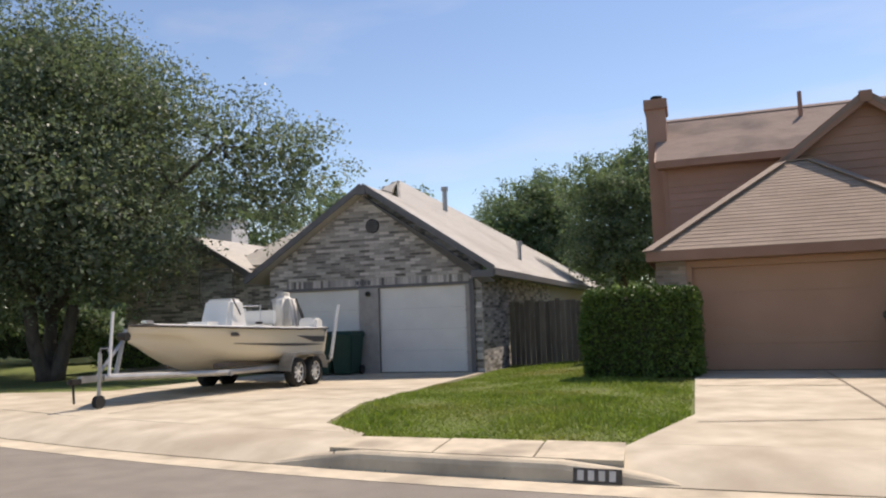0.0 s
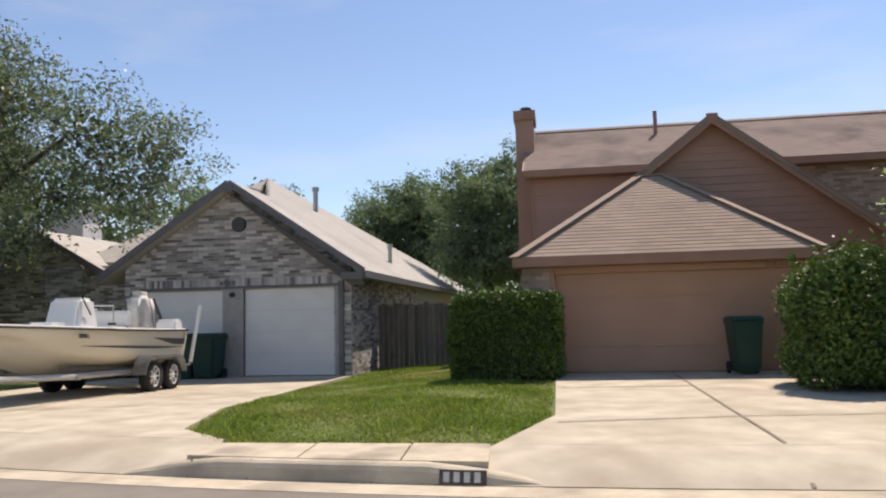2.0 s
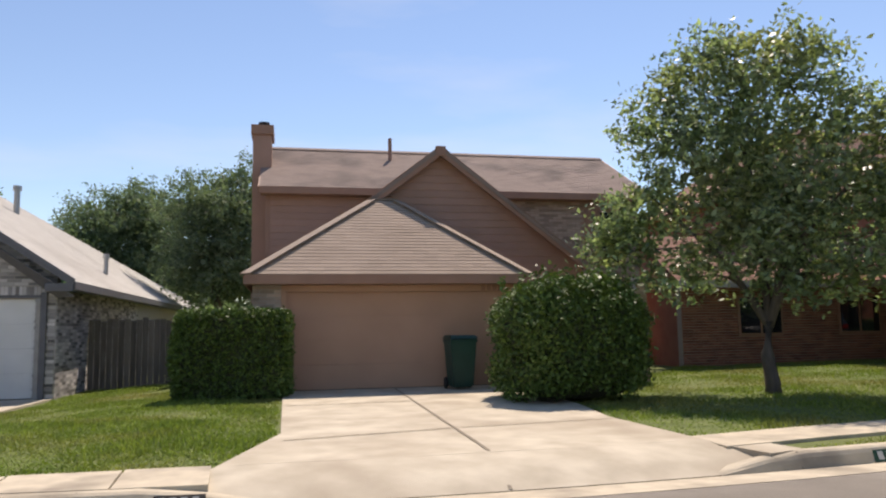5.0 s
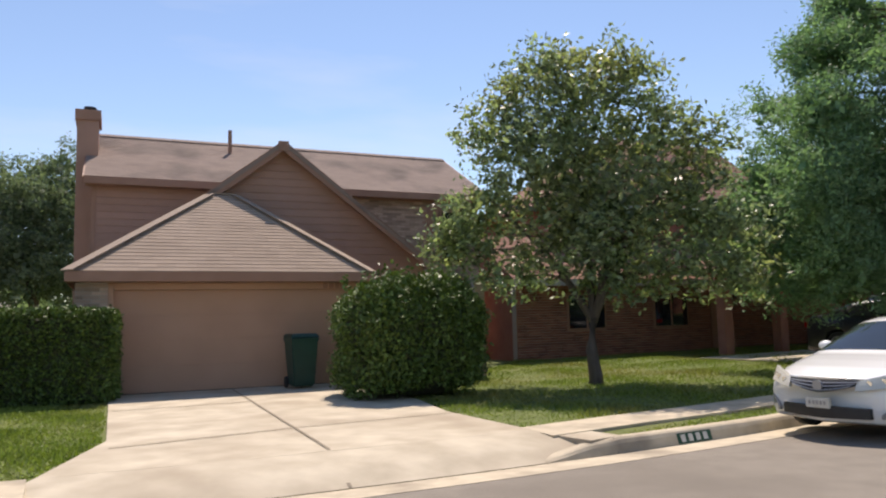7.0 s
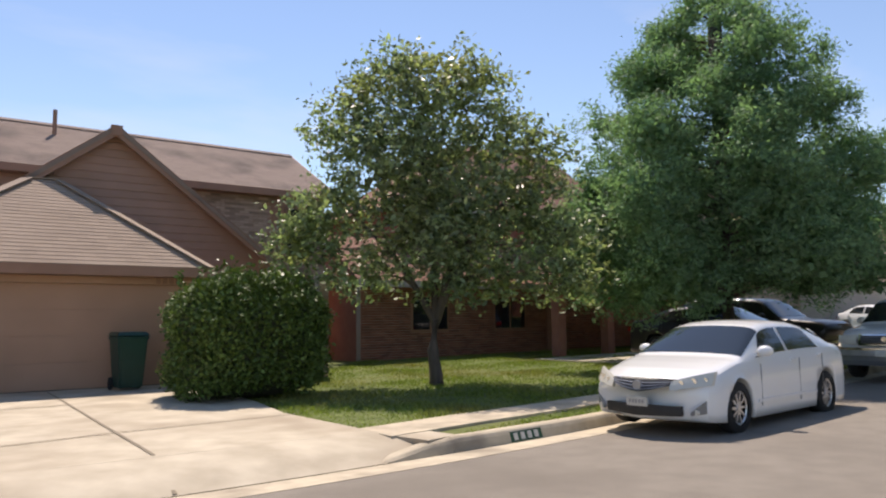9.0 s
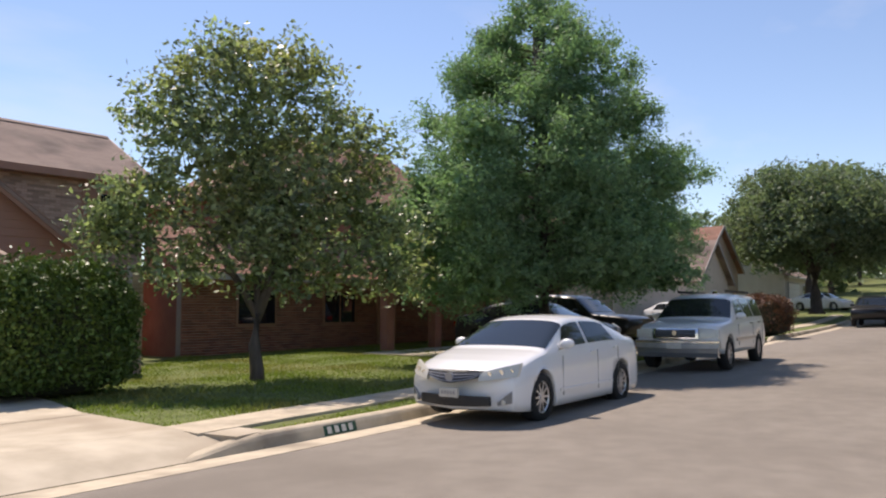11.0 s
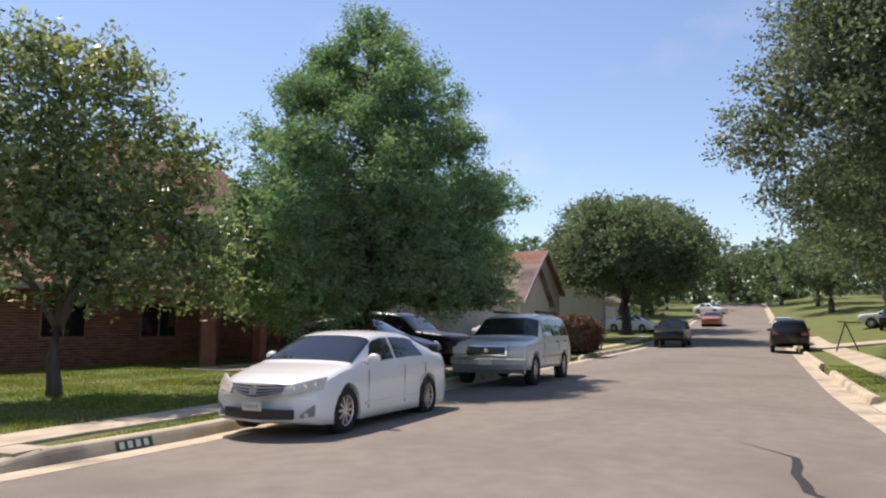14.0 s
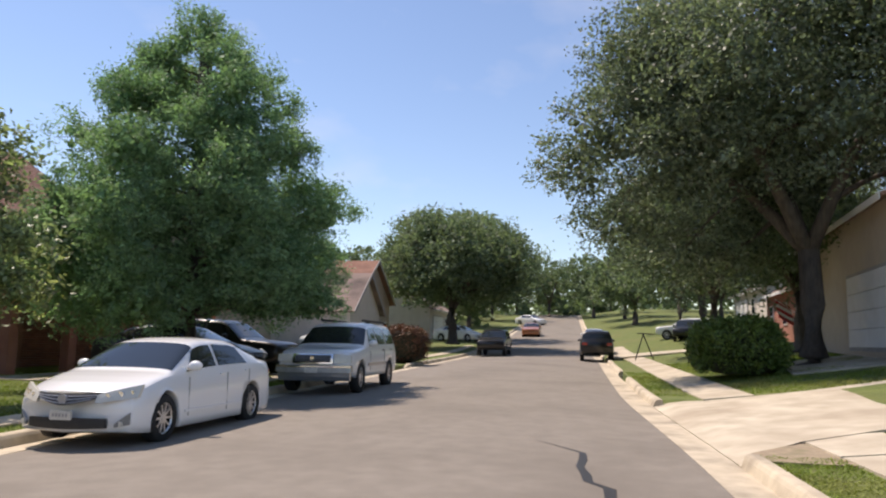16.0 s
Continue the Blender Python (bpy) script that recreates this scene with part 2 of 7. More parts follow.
def box(name, x0, x1, y0, y1, z0, z1, mat, parent=None, bevel=0.0, label=""):
    return part(name, box_bm(x0, x1, y0, y1, z0, z1, bevel), mat, parent, label)


def slab_poly(name, pts, depth, mat, parent=None, label="", bevel=0.0):
    """A flat polygon in space, made thick by depth (a vector)."""
    bm = bmesh.new()
    d = Vector(depth)
    a = [bm.verts.new(p) for p in pts]
    b = [bm.verts.new(Vector(p) + d) for p in pts]
    bm.faces.new(a)
    bm.faces.new(b[::-1])
    for i in range(len(a)):
        j = (i + 1) % len(a)
        bm.faces.new((a[i], a[j], b[j], b[i]))
    if bevel:
        bmesh.ops.bevel(bm, geom=bm.edges[:], offset=bevel, segments=1, affect="EDGES")
    return part(name, bm, mat, parent, label)


def cyl_bm(p0, p1, r0, r1=None, seg=12, bm=None):
    bm = bm or bmesh.new()
    p0, p1 = Vector(p0), Vector(p1)
    r1 = r0 if r1 is None else r1
    q = (p1 - p0).to_track_quat("Z", "Y").to_matrix()
    ring = []
    for p, r in ((p0, r0), (p1, r1)):
        ring.append([bm.verts.new(p + q @ Vector((r * math.cos(2 * math.pi * i / seg), r * math.sin(2 * math.pi * i / seg), 0))) for i in range(seg)])
    for i in range(seg):
        j = (i + 1) % seg
        bm.faces.new((ring[0][i], ring[0][j], ring[1][j], ring[1][i]))
    bm.faces.new(ring[0][::-1])
    bm.faces.new(ring[1])
    return bm


def tube_bm(pts, radii, seg=8, bm=None):
    """A tapered tube along a line of points."""
    bm = bm or bmesh.new()
    rings = []
    pts = [Vector(p) for p in pts]
    for i, p in enumerate(pts):
        d = (pts[min(i + 1, len(pts) - 1)] - pts[max(i - 1, 0)]).normalized()
        q = d.to_track_quat("Z", "Y").to_matrix()
        rings.append([bm.verts.new(p + q @ Vector((radii[i] * math.cos(2 * math.pi * k / seg), radii[i] * math.sin(2 * math.pi * k / seg), 0))) for k in range(seg)])
    for a, b in zip(rings, rings[1:]):
        for k in range(seg):
            j = (k + 1) % seg
            bm.faces.new((a[k], a[j], b[j], b[k]))
    bm.faces.new(rings[0][::-1])
    bm.faces.new(rings[-1])
    return bm


def quads_obj(name, corners, mat, parent=None):
    """Many loose four-cornered leaves in one mesh; corners: array (n, 4, 3)."""
    n = len(corners)
    me = bpy.data.meshes.new(name)
    me.vertices.add(n * 4)
    me.vertices.foreach_set("co", corners.reshape(-1).astype(np.float32))
    me.loops.add(n * 4)
    me.loops.foreach_set("vertex_index", np.arange(n * 4, dtype=np.int32))
    me.polygons.add(n)
    me.polygons.foreach_set("loop_start", np.arange(0, n * 4, 4, dtype=np.int32))
    me.update(calc_edges=True)
    me.validate()
    me.materials.append(mat)
    ob = new(name, me)
    if parent is not None:
        ob.parent = parent
    return ob


def leaf_quads(rng, centres, size, slim=0.5, up=0.35, droop=0.0):
    """Pointed leaf shapes at the centres, turned at random."""
    n = len(centres)
    d = rng.normal(size=(n, 3))
    d[:, 2] = d[:, 2] * 0.7 + up - droop
    d /= np.linalg.norm(d, axis=1)[:, None]
    w = np.cross(d, rng.normal(size=(n, 3)))
    w /= np.linalg.norm(w, axis=1)[:, None]
    s = (size * rng.uniform(0.65, 1.35, n))[:, None]
    nrm = np.cross(d, w)
    bend = nrm * s * 0.12
    return np.stack([centres - d * s * 0.5, centres + w * s * slim * 0.5 + bend, centres + d * s * 0.5, centres - w * s * slim * 0.5 + bend], axis=1)


def boxes_obj(name, lo, hi, mat, parent=None, basis=None, label="", wedge=0.0):
    """Many boxes (bricks, shingles) in one mesh, each an island; lo, hi: lists of corners."""
    lo, hi = np.array(lo, float), np.array(hi, float)
    n = len(lo)
    pick = np.array([[0, 0, 0], [1, 0, 0], [1, 1, 0], [0, 1, 0], [0, 0, 1], [1, 0, 1], [1, 1, 1], [0, 1, 1]])
    v = lo[:, None, :] + (hi - lo)[:, None, :] * pick[None]
    if wedge:
        v[:, 6:8, 2] -= (hi - lo)[:, None, 2] * wedge
    v = v.reshape(-1, 3)
    if basis is not None:
        b = np.array(basis)
        v = v @ b[:3, :3].T + b[:3, 3]
    f = np.array([[0, 3, 2, 1], [4, 5, 6, 7], [0, 1, 5, 4], [1, 2, 6, 5], [2, 3, 7, 6], [3, 0, 4, 7]])
    faces = (f[None] + 8 * np.arange(n)[:, None, None]).reshape(-1, 4)
    me = bpy.data.meshes.new(name)
    me.vertices.add(len(v))
    me.vertices.foreach_set("co", v.reshape(-1).astype(np.float32))
    me.loops.add(len(faces) * 4)
    me.loops.foreach_set("vertex_index", faces.reshape(-1).astype(np.int32))
    me.polygons.add(len(faces))
    me.polygons.foreach_set("loop_start", np.arange(0, len(faces) * 4, 4, dtype=np.int32))
    me.update(calc_edges=True)
    me.shade_flat()
    me.materials.append(mat)
    ob = new(name, me)
    if parent is not None:
        ob.parent = parent
    return tagged(ob, label, kind="stuff")


# ---- the lie of the land ----
def smooth(a, b, x):
    t = min(1.0, max(0.0, (x - a) / (b - a)))  # works for a > b too
    return t * t * (3 - 2 * t)


def gz(x):
    """Height of the kerb tops along the street, which climbs to the east."""
    z = 0.0
    if x > 9:
        z = 0.0125 * (min(x, 45) - 9)
    if x > 45:
        z += 0.07 * (min(x, 150) - 45) - 0.0575 * 14 * (1 - math.exp(-(min(x, 150) - 45) / 14))
    return z


def yk(x):
    """The north kerb face."""
    if x < 3:
        return 5.62 + 0.0135 * (3 - x) ** 2 if x > -12 else 5.62 + 0.0135 * 225 + 0.405 * (-12 - x)
    return 5.62 + (0.0115 * (x - 3) ** 2 if x < 8 else 0.2875 + 0.115 * (x - 8) - 0.0003 * (min(x, 40) - 8) ** 2)


ROAD_W = 8.5


def wide(x):
    """How much wider than usual the road is, towards the bend."""
    return 0.32 * smooth(21.0, 9.0, x)


def gh(x, y):
    """Height of the ground; the south lots lie higher than the street."""
    d = yk(max(-60, min(x, 200))) - ROAD_W - wide(x) - 1.2 - y
    dip = 0.17 * smooth(9.5, 16.0, y) * smooth(0.5, -3.0, x)
    return gz(x) + (min(1.1, 0.14 * d) if d > 0 else 0.0) - dip


def ysouth(x):
    return yk(x) - ROAD_W - wide(x)


def strip(name, xs, s0, s1, z0, z1, mat, base=yk, thick=0.0, kind="structure", label=""):
    """A band along the street between two distances from the kerb face."""
    v, f = [], []
    fs0 = s0 if callable(s0) else (lambda x: s0)
    fs1 = s1 if callable(s1) else (lambda x: s1)
    fz0 = z0 if callable(z0) else (lambda x: z0)
    fz1 = z1 if callable(z1) else (lambda x: z1)
    for x in xs:
        v += [(x, base(x) + fs0(x), gz(x) + fz0(x)), (x, base(x) + fs1(x), gz(x) + fz1(x))]
        if thick:
            v += [(x, base(x) + fs1(x), gz(x) + fz1(x) - thick), (x, base(x) + fs0(x), gz(x) + fz0(x) - thick)]
    k = 4 if thick else 2
    for i in range(len(xs) - 1):
        a = i * k
        if thick:
            for q in range(4):
                r = (q + 1) % 4
                f.append((a + q, a + k + q, a + k + r, a + r))
        else:
            f.append((a, a + k, a + k + 1, a + 1))
    if thick:
        e = (len(xs) - 1) * k
        f += [(0, 1, 2, 3), (e + 3, e + 2, e + 1, e)]
    ob = mesh_obj(name, v, f, mat)
    return tagged(ob, label, "", "", kind)


def span(a, b, step):
    n = max(1, int(math.ceil((b - a) / step)))
    return [a + (b - a) * i / n for i in range(n + 1)]


XS = span(-60, -16, 1.0) + span(-16, 20, 0.4)[1:] + span(20, 60, 1.0)[1:] + span(60, 170, 3.0)[1:] + span(170, 900, 60.0)[1:]
XF = [-900, -500, -250, -120] + XS


def cut_n(x):
    return 1.0 if (0.7 < x < 7.0 or -14.6 < x < -1.1) else 0.0


def cut_s(x):
    return 1.0 if 10.6 < x < 18.2 else 0.0


def land(name):
    """The ground in one sheet, let down under the roadway."""
    rows = [(-900, 0), (-300, 0), (-90, 0), (-30, 0), (-18, 0), (-12, 0), (-ROAD_W - 9.0, 0), (-ROAD_W - 6, 0), (-ROAD_W - 3, 0), (-ROAD_W - 1.2, 0), (-ROAD_W - 0.7, 0), (-ROAD_W - 0.16, -0.02), (-ROAD_W - 0.14, -0.32), (0.14, -0.32), (0.16, -0.02), (0.75, -0.01), (1.4, -0.005), (2.6, 0), (4, 0), (6, 0), (9, 0), (12, 0), (16, 0), (24, 0), (40, 0), (90, 0), (300, 0), (900, 0)]
    v, f = [], []
    for x in XF:
        for s, dz in rows:
            yy = yk(max(-60, min(x, 200))) + s - (wide(x) if s < -4 else 0.0)
            bumpy = (0.012 if abs(s + 4) < 14 else 0.035) * noise.noise((x * 0.45, yy * 0.45, 0)) if abs(s + 4) > 5.2 and abs(s) < 100 else 0
            low = 0.0
            if 0.1 < s < 1.3:
                low = 0.2 * cut_n(x)
            elif -ROAD_W - 1.1 < s < -ROAD_W - 0.1:
                low = 0.2 * cut_s(x)
            v.append((x, yy, gh(x, yy) + dz + bumpy * (1 - cut_n(x)) - 0.01 - low - (0.004 if abs(s) < 60 else 0)))
    k = len(rows)
    for i in range(len(XF) - 1):
        for j in range(k - 1):
            f.append((i * k + j, (i + 1) * k + j, (i + 1) * k + j + 1, i * k + j + 1))
    return tagged(mesh_obj(name, v, f, M_GRASS, smooth=False), "green mown lawn with dry yellow patches", kind="structure")


land("ground")
# roadway with a slight crown
rv, rf = [], []
RS = [-ROAD_W + 0.42, -ROAD_W + 2.2, -ROAD_W / 2, -2.2, -0.42]
RZ = [-0.135, -0.075, -0.045, -0.075, -0.135]
for x in XS:
    for s, dz in zip(RS, RZ):
        rv.append((x, yk(x) + s * (1 + wide(x) / ROAD_W), gz(x) + dz))
for i in range(len(XS) - 1):
    for j in range(4):
        rf.append((i * 5 + j, (i + 1) * 5 + j, (i + 1) * 5 + j + 1, i * 5 + j + 1))
tagged(mesh_obj("road", rv, rf, M_ASPHALT, smooth=True), "worn grey-brown asphalt roadway", kind="structure")
strip("gutter", XS, -0.44, 0.0, -0.13, -0.15, M_CONC2, thick=0.1, label="pale concrete gutter along the road")
strip("gutter", XS, lambda x: -ROAD_W - wide(x), lambda x: -ROAD_W - wide(x) + 0.46, -0.15, -0.13, M_CONC2, thick=0.1, label="pale concrete gutter along the road")


def kerb(name, x0, x1, south=False):
    """A kerb length with sloped face, worn round edge and ends that dip to a drive."""
    xs = span(x0, x1, 0.5 if x1 - x0 < 30 else 2.0)
    prof = [(0.0, -0.2), (0.0, -0.145), (0.03, -0.05), (0.055, -0.012), (0.09, 0.006), (0.19, 0.006), (0.2, -0.2)]
    v, f = [], []
    for x in xs:
        dip = 1.0
        if x1 - x0 < 60:
            dip = min(smooth(x0 - 0.2, x0 + 0.9, x), smooth(x1 + 0.2, x1 - 0.9, x)) if not south else 1.0
        for s, z in prof:
            zz = z if z <= -0.14 else -0.14 + (z + 0.14) * dip
            y = ysouth(x) - s if south else yk(x) + s
            v.append((x, y, gz(x) + zz))
    k = len(prof)
    for i in range(len(xs) - 1):
        for j in range(k - 1):
            f.append((i * k + j, (i + 1) * k + j, (i + 1) * k + j + 1, i * k + j + 1))
    f += [tuple(range(k))[::-1], tuple((len(xs) - 1) * k + j for j in range(k))]
    return tagged(mesh_obj(name, v, f, M_CONC2, smooth=False), "worn concrete kerb with rounded stained edge", kind="structure")


kerb("kerb", -2.05, 1.85)
kerb("kerb", 6.0, 24.0)
kerb("kerb", 31.0, 55.0)
kerb("kerb", 57.0, 170.0)
kerb("kerb", -60.0, -14.0)


def paving(name, pts, mat, up=0.012, label="", down=0.12, kind="structure"):
    """A flat paved shape laid on the ground; each point may bring its own height."""
    bm = bmesh.new()
    top = [bm.verts.new((p[0], p[1], (gh(p[0], p[1]) + up) if len(p) < 3 else p[2])) for p in pts]
    low = [bm.verts.new((v.co.x, v.co.y, v.co.z - down)) for v in top]
    bm.faces.new(top)
    for i in range(len(top)):
        j = (i + 1) % len(top)
        bm.faces.new((top[i], low[i], low[j], top[j]))
    return tagged(part(name, bm, mat), label, kind=kind)


def apron(x0, x1, in0, in1, depth=1.0, south=False, n=14):
    """The flared, sloping foot of a driveway between gutter and pavement."""
    v, f = [], []
    rows = [(0.0, -0.143), (0.12, -0.115), (0.3, -0.06), (0.6, -0.01), (depth, 0.02)]
    for s, dz in rows:
        k = s / depth
        a, b = x0 + (in0 - x0) * k, x1 + (in1 - x1) * k
        for i in range(n + 1):
            x = a + (b - a) * i / n
            y = (ysouth(x) - s) if south else (yk(x) + s)
            v.append((x, y, gz(x) + dz))
    for r in range(len(rows) - 1):
        for i in range(n):
            q = r * (n + 1) + i
            f.append((q, q + 1, q + n + 2, q + n + 1))
    return tagged(mesh_obj("driveway_apron", v, f, M_CONC, smooth=True), "sloping pale concrete foot of a driveway", kind="structure")



# ---- paving ----
YL = yk
apron(0.95, 6.75, 1.4, 6.45)
paving("driveway", [(1.93, 15.1), (1.95, 8.7), (1.4, YL(1.4) + 1.0), (3.0, YL(3.0) + 1.0), (5.0, YL(5) + 1.0), (6.45, YL(6.45) + 1.0), (6.35, 9.0), (6.6, 10.6), (7.0, 15.1)], M_CONC, 0.02, "sunlit pale concrete driveway with stains and joints")
apron(-14.0, -1.3, -13.2, -1.45)
paving("driveway", [(-3.05, 17.4), (-3.05, 13.8), (-2.75, 9.5), (-2.3, 7.6), (-1.45, YL(-1.45) + 1.0), (-3.5, YL(-3.5) + 1.0), (-6.0, YL(-6) + 1.0), (-9.0, YL(-9) + 1.0), (-11.5, YL(-11.5) + 1.0), (-13.2, YL(-13.2) + 1.0), (-12.6, 10.6), (-9.3, 11.6), (-9.2, 17.4)], M_CONC, 0.02, "wide pale concrete driveway under the boat trailer")
for i, (a, b) in enumerate(((-1.45, -0.35), (-0.33, 0.62), (0.64, 1.4))):
    paving("pavement_slab", [(a, YL(a) + 0.19), (b, YL(b) + 0.19), (b - 0.06, 6.72), (a - 0.06, 6.75)], M_CONC2, 0.012, "worn concrete pavement slab beside the kerb")


def walk_y(x):
    return YL(x) + 0.56 + 0.16 * smooth(6.2, 8.4, x) + 0.35 * smooth(12.0, 18.0, x)


for a in span(6.44, 60, 1.5)[:-1]:
    paving("pavement_slab", [(a, walk_y(a)), (a + 1.48, walk_y(a + 1.48)), (a + 1.48, walk_y(a + 1.48) + 0.74), (a, walk_y(a) + 0.74)], M_CONC2, 0.012, "worn concrete pavement slab beside the kerb")
paving("driveway_wing", [(6.5, YL(6.5) + 0.62), (6.62, YL(6.62) + 0.1), (7.1, YL(7.1) + 0.18), (7.0, YL(7.0) + 0.62)], M_CONC, 0.004, "flared concrete wing where the kerb meets a driveway", 0.25)
# joints of the driveways: thin dirt lines let into the slabs
def joint(a, b, w=0.018, up=0.0245, mat=M_JOINT):
    a, b = Vector((*a, 0)), Vector((*b, 0))
    n = (b - a).normalized().cross(Vector((0, 0, 1))) * w / 2
    k = max(1, int((b - a).length / 0.6))
    v, f = [], []
    for i in range(k + 1):
        p = a.lerp(b, i / k)
        o = Vector((noise.noise((p.x * 2, p.y * 2, 5)), noise.noise((p.x * 2, p.y * 2, 9)), 0)) * 0.012
        for q in (p - n + o, p + n + o):
            fall = float(np.interp(q.y - YL(q.x), [0.0, 0.12, 0.3, 0.6, 1.0], [0.163, 0.135, 0.08, 0.03, 0.0])) if q.y > 0 else 0.0
            v.append((q.x, q.y, gh(q.x, q.y) + up + 0.004 - fall))
    for i in range(k):
        f.append((2 * i, 2 * i + 1, 2 * i + 3, 2 * i + 2))
    return tagged(mesh_obj("trim_joint", v, f, mat), "dirty joint in the concrete", kind="structure")


joint((4.22, 14.9), (4.03, 6.75), 0.035)
joint((4.03, 6.75), (3.93, YL(3.93) + 0.02), 0.035)
joint((1.98, 8.05), (4.05, 8.5), 0.035)
joint((4.08, 8.5), (6.4, 8.75), 0.03)
joint((2.0, 12.0), (4.15, 12.1), 0.04)
joint((-9.2, 12.2), (-3.0, 12.2), 0.05)
joint((-6.2, 17.2), (-6.0, 8.0), 0.03)
joint((-2.9, 10.2), (-7.5, 9.3), 0.04)
# south side
kerb("kerb", -60.0, 11.0, True)
kerb("kerb", 17.9, 26.0, True)
kerb("kerb", 30.0, 44.0, True)
kerb("kerb", 48.0, 170.0, True)
YS = ysouth
apron(11.0, 18.0, 12.2, 17.9, 1.0, True)
paving("driveway", [(12.2, YS(12.2) - 1.0), (14.0, YS(14) - 1.0), (16.0, YS(16) - 1.0), (17.9, YS(17.9) - 1.0), (18.1, -4.4), (18.7, -6.5), (18.7, -14), (13.3, -14), (12.8, -4.6)], M_CONC, 0.02, "sunlit pale concrete driveway sloping up beside a lawn")
paving("bare_soil", [(11.0, YS(11.0) - 0.15), (11.15, YS(11.15) - 0.15), (12.2, YS(12.2) - 0.98), (12.2, YS(12.2) - 1.06), (10.6, YS(10.6) - 1.06), (10.6, YS(10.6) - 0.2)], M_DIRT, -0.004, "bare tan soil in the corner beside a driveway", 0.3)
paving("driveway", [(22.3, -7.35), (27.2, -7.35), (27.2, -4.9), (22.3, -4.9)], M_CONC, 0.03, "pale concrete strip before a garage")
for a in [-19.9 + 1.55 * i for i in range(21)] + span(18.3, 60, 1.5)[:-1]:
    paving("pavement_slab", [(a, YS(a) - 1.05), (a + 1.48, YS(a + 1.48) - 1.05), (a + 1.48, YS(a + 1.48) - 2.05), (a, YS(a) - 2.05)], M_CONC, 0.015, "pale concrete pavement slab")
# tar snake in the asphalt
cp = [(11.75, -0.08), (11.35, -0.45), (11.0, -0.78), (10.5, -0.83), (10.05, -0.84), (9.6, -0.95), (9.25, -1.0), (9.0, -1.22), (8.5, -1.26), (7.8, -1.34), (7.0, -1.42)]
cw = [0.015, 0.05, 0.08, 0.1, 0.09, 0.11, 0.1, 0.12, 0.1, 0.06, 0.02]
cv, cf = [], []
for i, (p, w) in enumerate(zip(cp, cw)):
    s_ = (p[1] - yk(p[0])) / (1 + wide(p[0]) / ROAD_W)
    z = gz(p[0]) + float(np.interp(s_, RS, RZ)) + 0.006
    cv += [(p[0], p[1] - w / 2, z), (p[0] + 0.03, p[1] + w / 2, z)]
cf = [(2 * i, 2 * i + 1, 2 * i + 3, 2 * i + 2) for i in range(len(cp) - 1)]
tagged(mesh_obj("trim_tar_seam", cv, cf, M_PATCH), "black tar seam sealing a crack in the road", kind="structure")


# ---- house pieces ----
def shingled(name, pts, mat, parent, course=0.14, tab=0.33, seed=1, thick=0.009):
    """A roof face (first edge is the eave) covered in courses of shingles; the faces are flat polygons."""
    rng = random.Random(seed)
    P = [Vector(p) for p in pts]
    o = P[0]
    ux = (P[1] - P[0]).normalized()
    nz = None
    for q in P[2:]:
        c = ux.cross(q - o)
        if c.length > 1e-4:
            nz = c.normalized()
            break
    uy = nz.cross(ux)
    if uy.z < 0:
        uy = -uy
    nz = ux.cross(uy)
    if nz.z < 0:
        nz = -nz
    poly = [((p - o).dot(ux), (p - o).dot(uy)) for p in P]
    top = max(b for a, b in poly)
    lo, hi = [], []
    r = 0
    y = 0.0
    while y < top - 0.01:
        yc = y + course * 0.5
        xs = []
        for i in range(len(poly)):
            (a0, b0), (a1, b1) = poly[i], poly[(i + 1) % len(poly)]
            if (b0 - yc) * (b1 - yc) < 0:
                xs.append(a0 + (a1 - a0) * (yc - b0) / (b1 - b0))
        if len(xs) >= 2:
            x, xe = min(xs), max(xs)
            nxt = x + tab * (0.5 if r % 2 else 1.0) * rng.uniform(0.8, 1.1)
            while x < xe - 0.02:
                e = min(nxt, xe)
                lo.append((x, y, 0.0))
                hi.append((e, min(y + course, top), thick * rng.uniform(0.9, 1.1)))
                x, nxt = e, e + tab * rng.uniform(0.85, 1.15)
        y += course
        r += 1
    basis = Matrix((ux, uy, nz)).transposed().to_4x4()
    basis.translation = o
    deck = slab_poly("roof_deck", [p - nz * 0.004 for p in P], -nz * 0.09, mat, parent)
    ob = boxes_obj(name, lo, hi, mat, parent, basis, wedge=0.8)
    return deck, ob


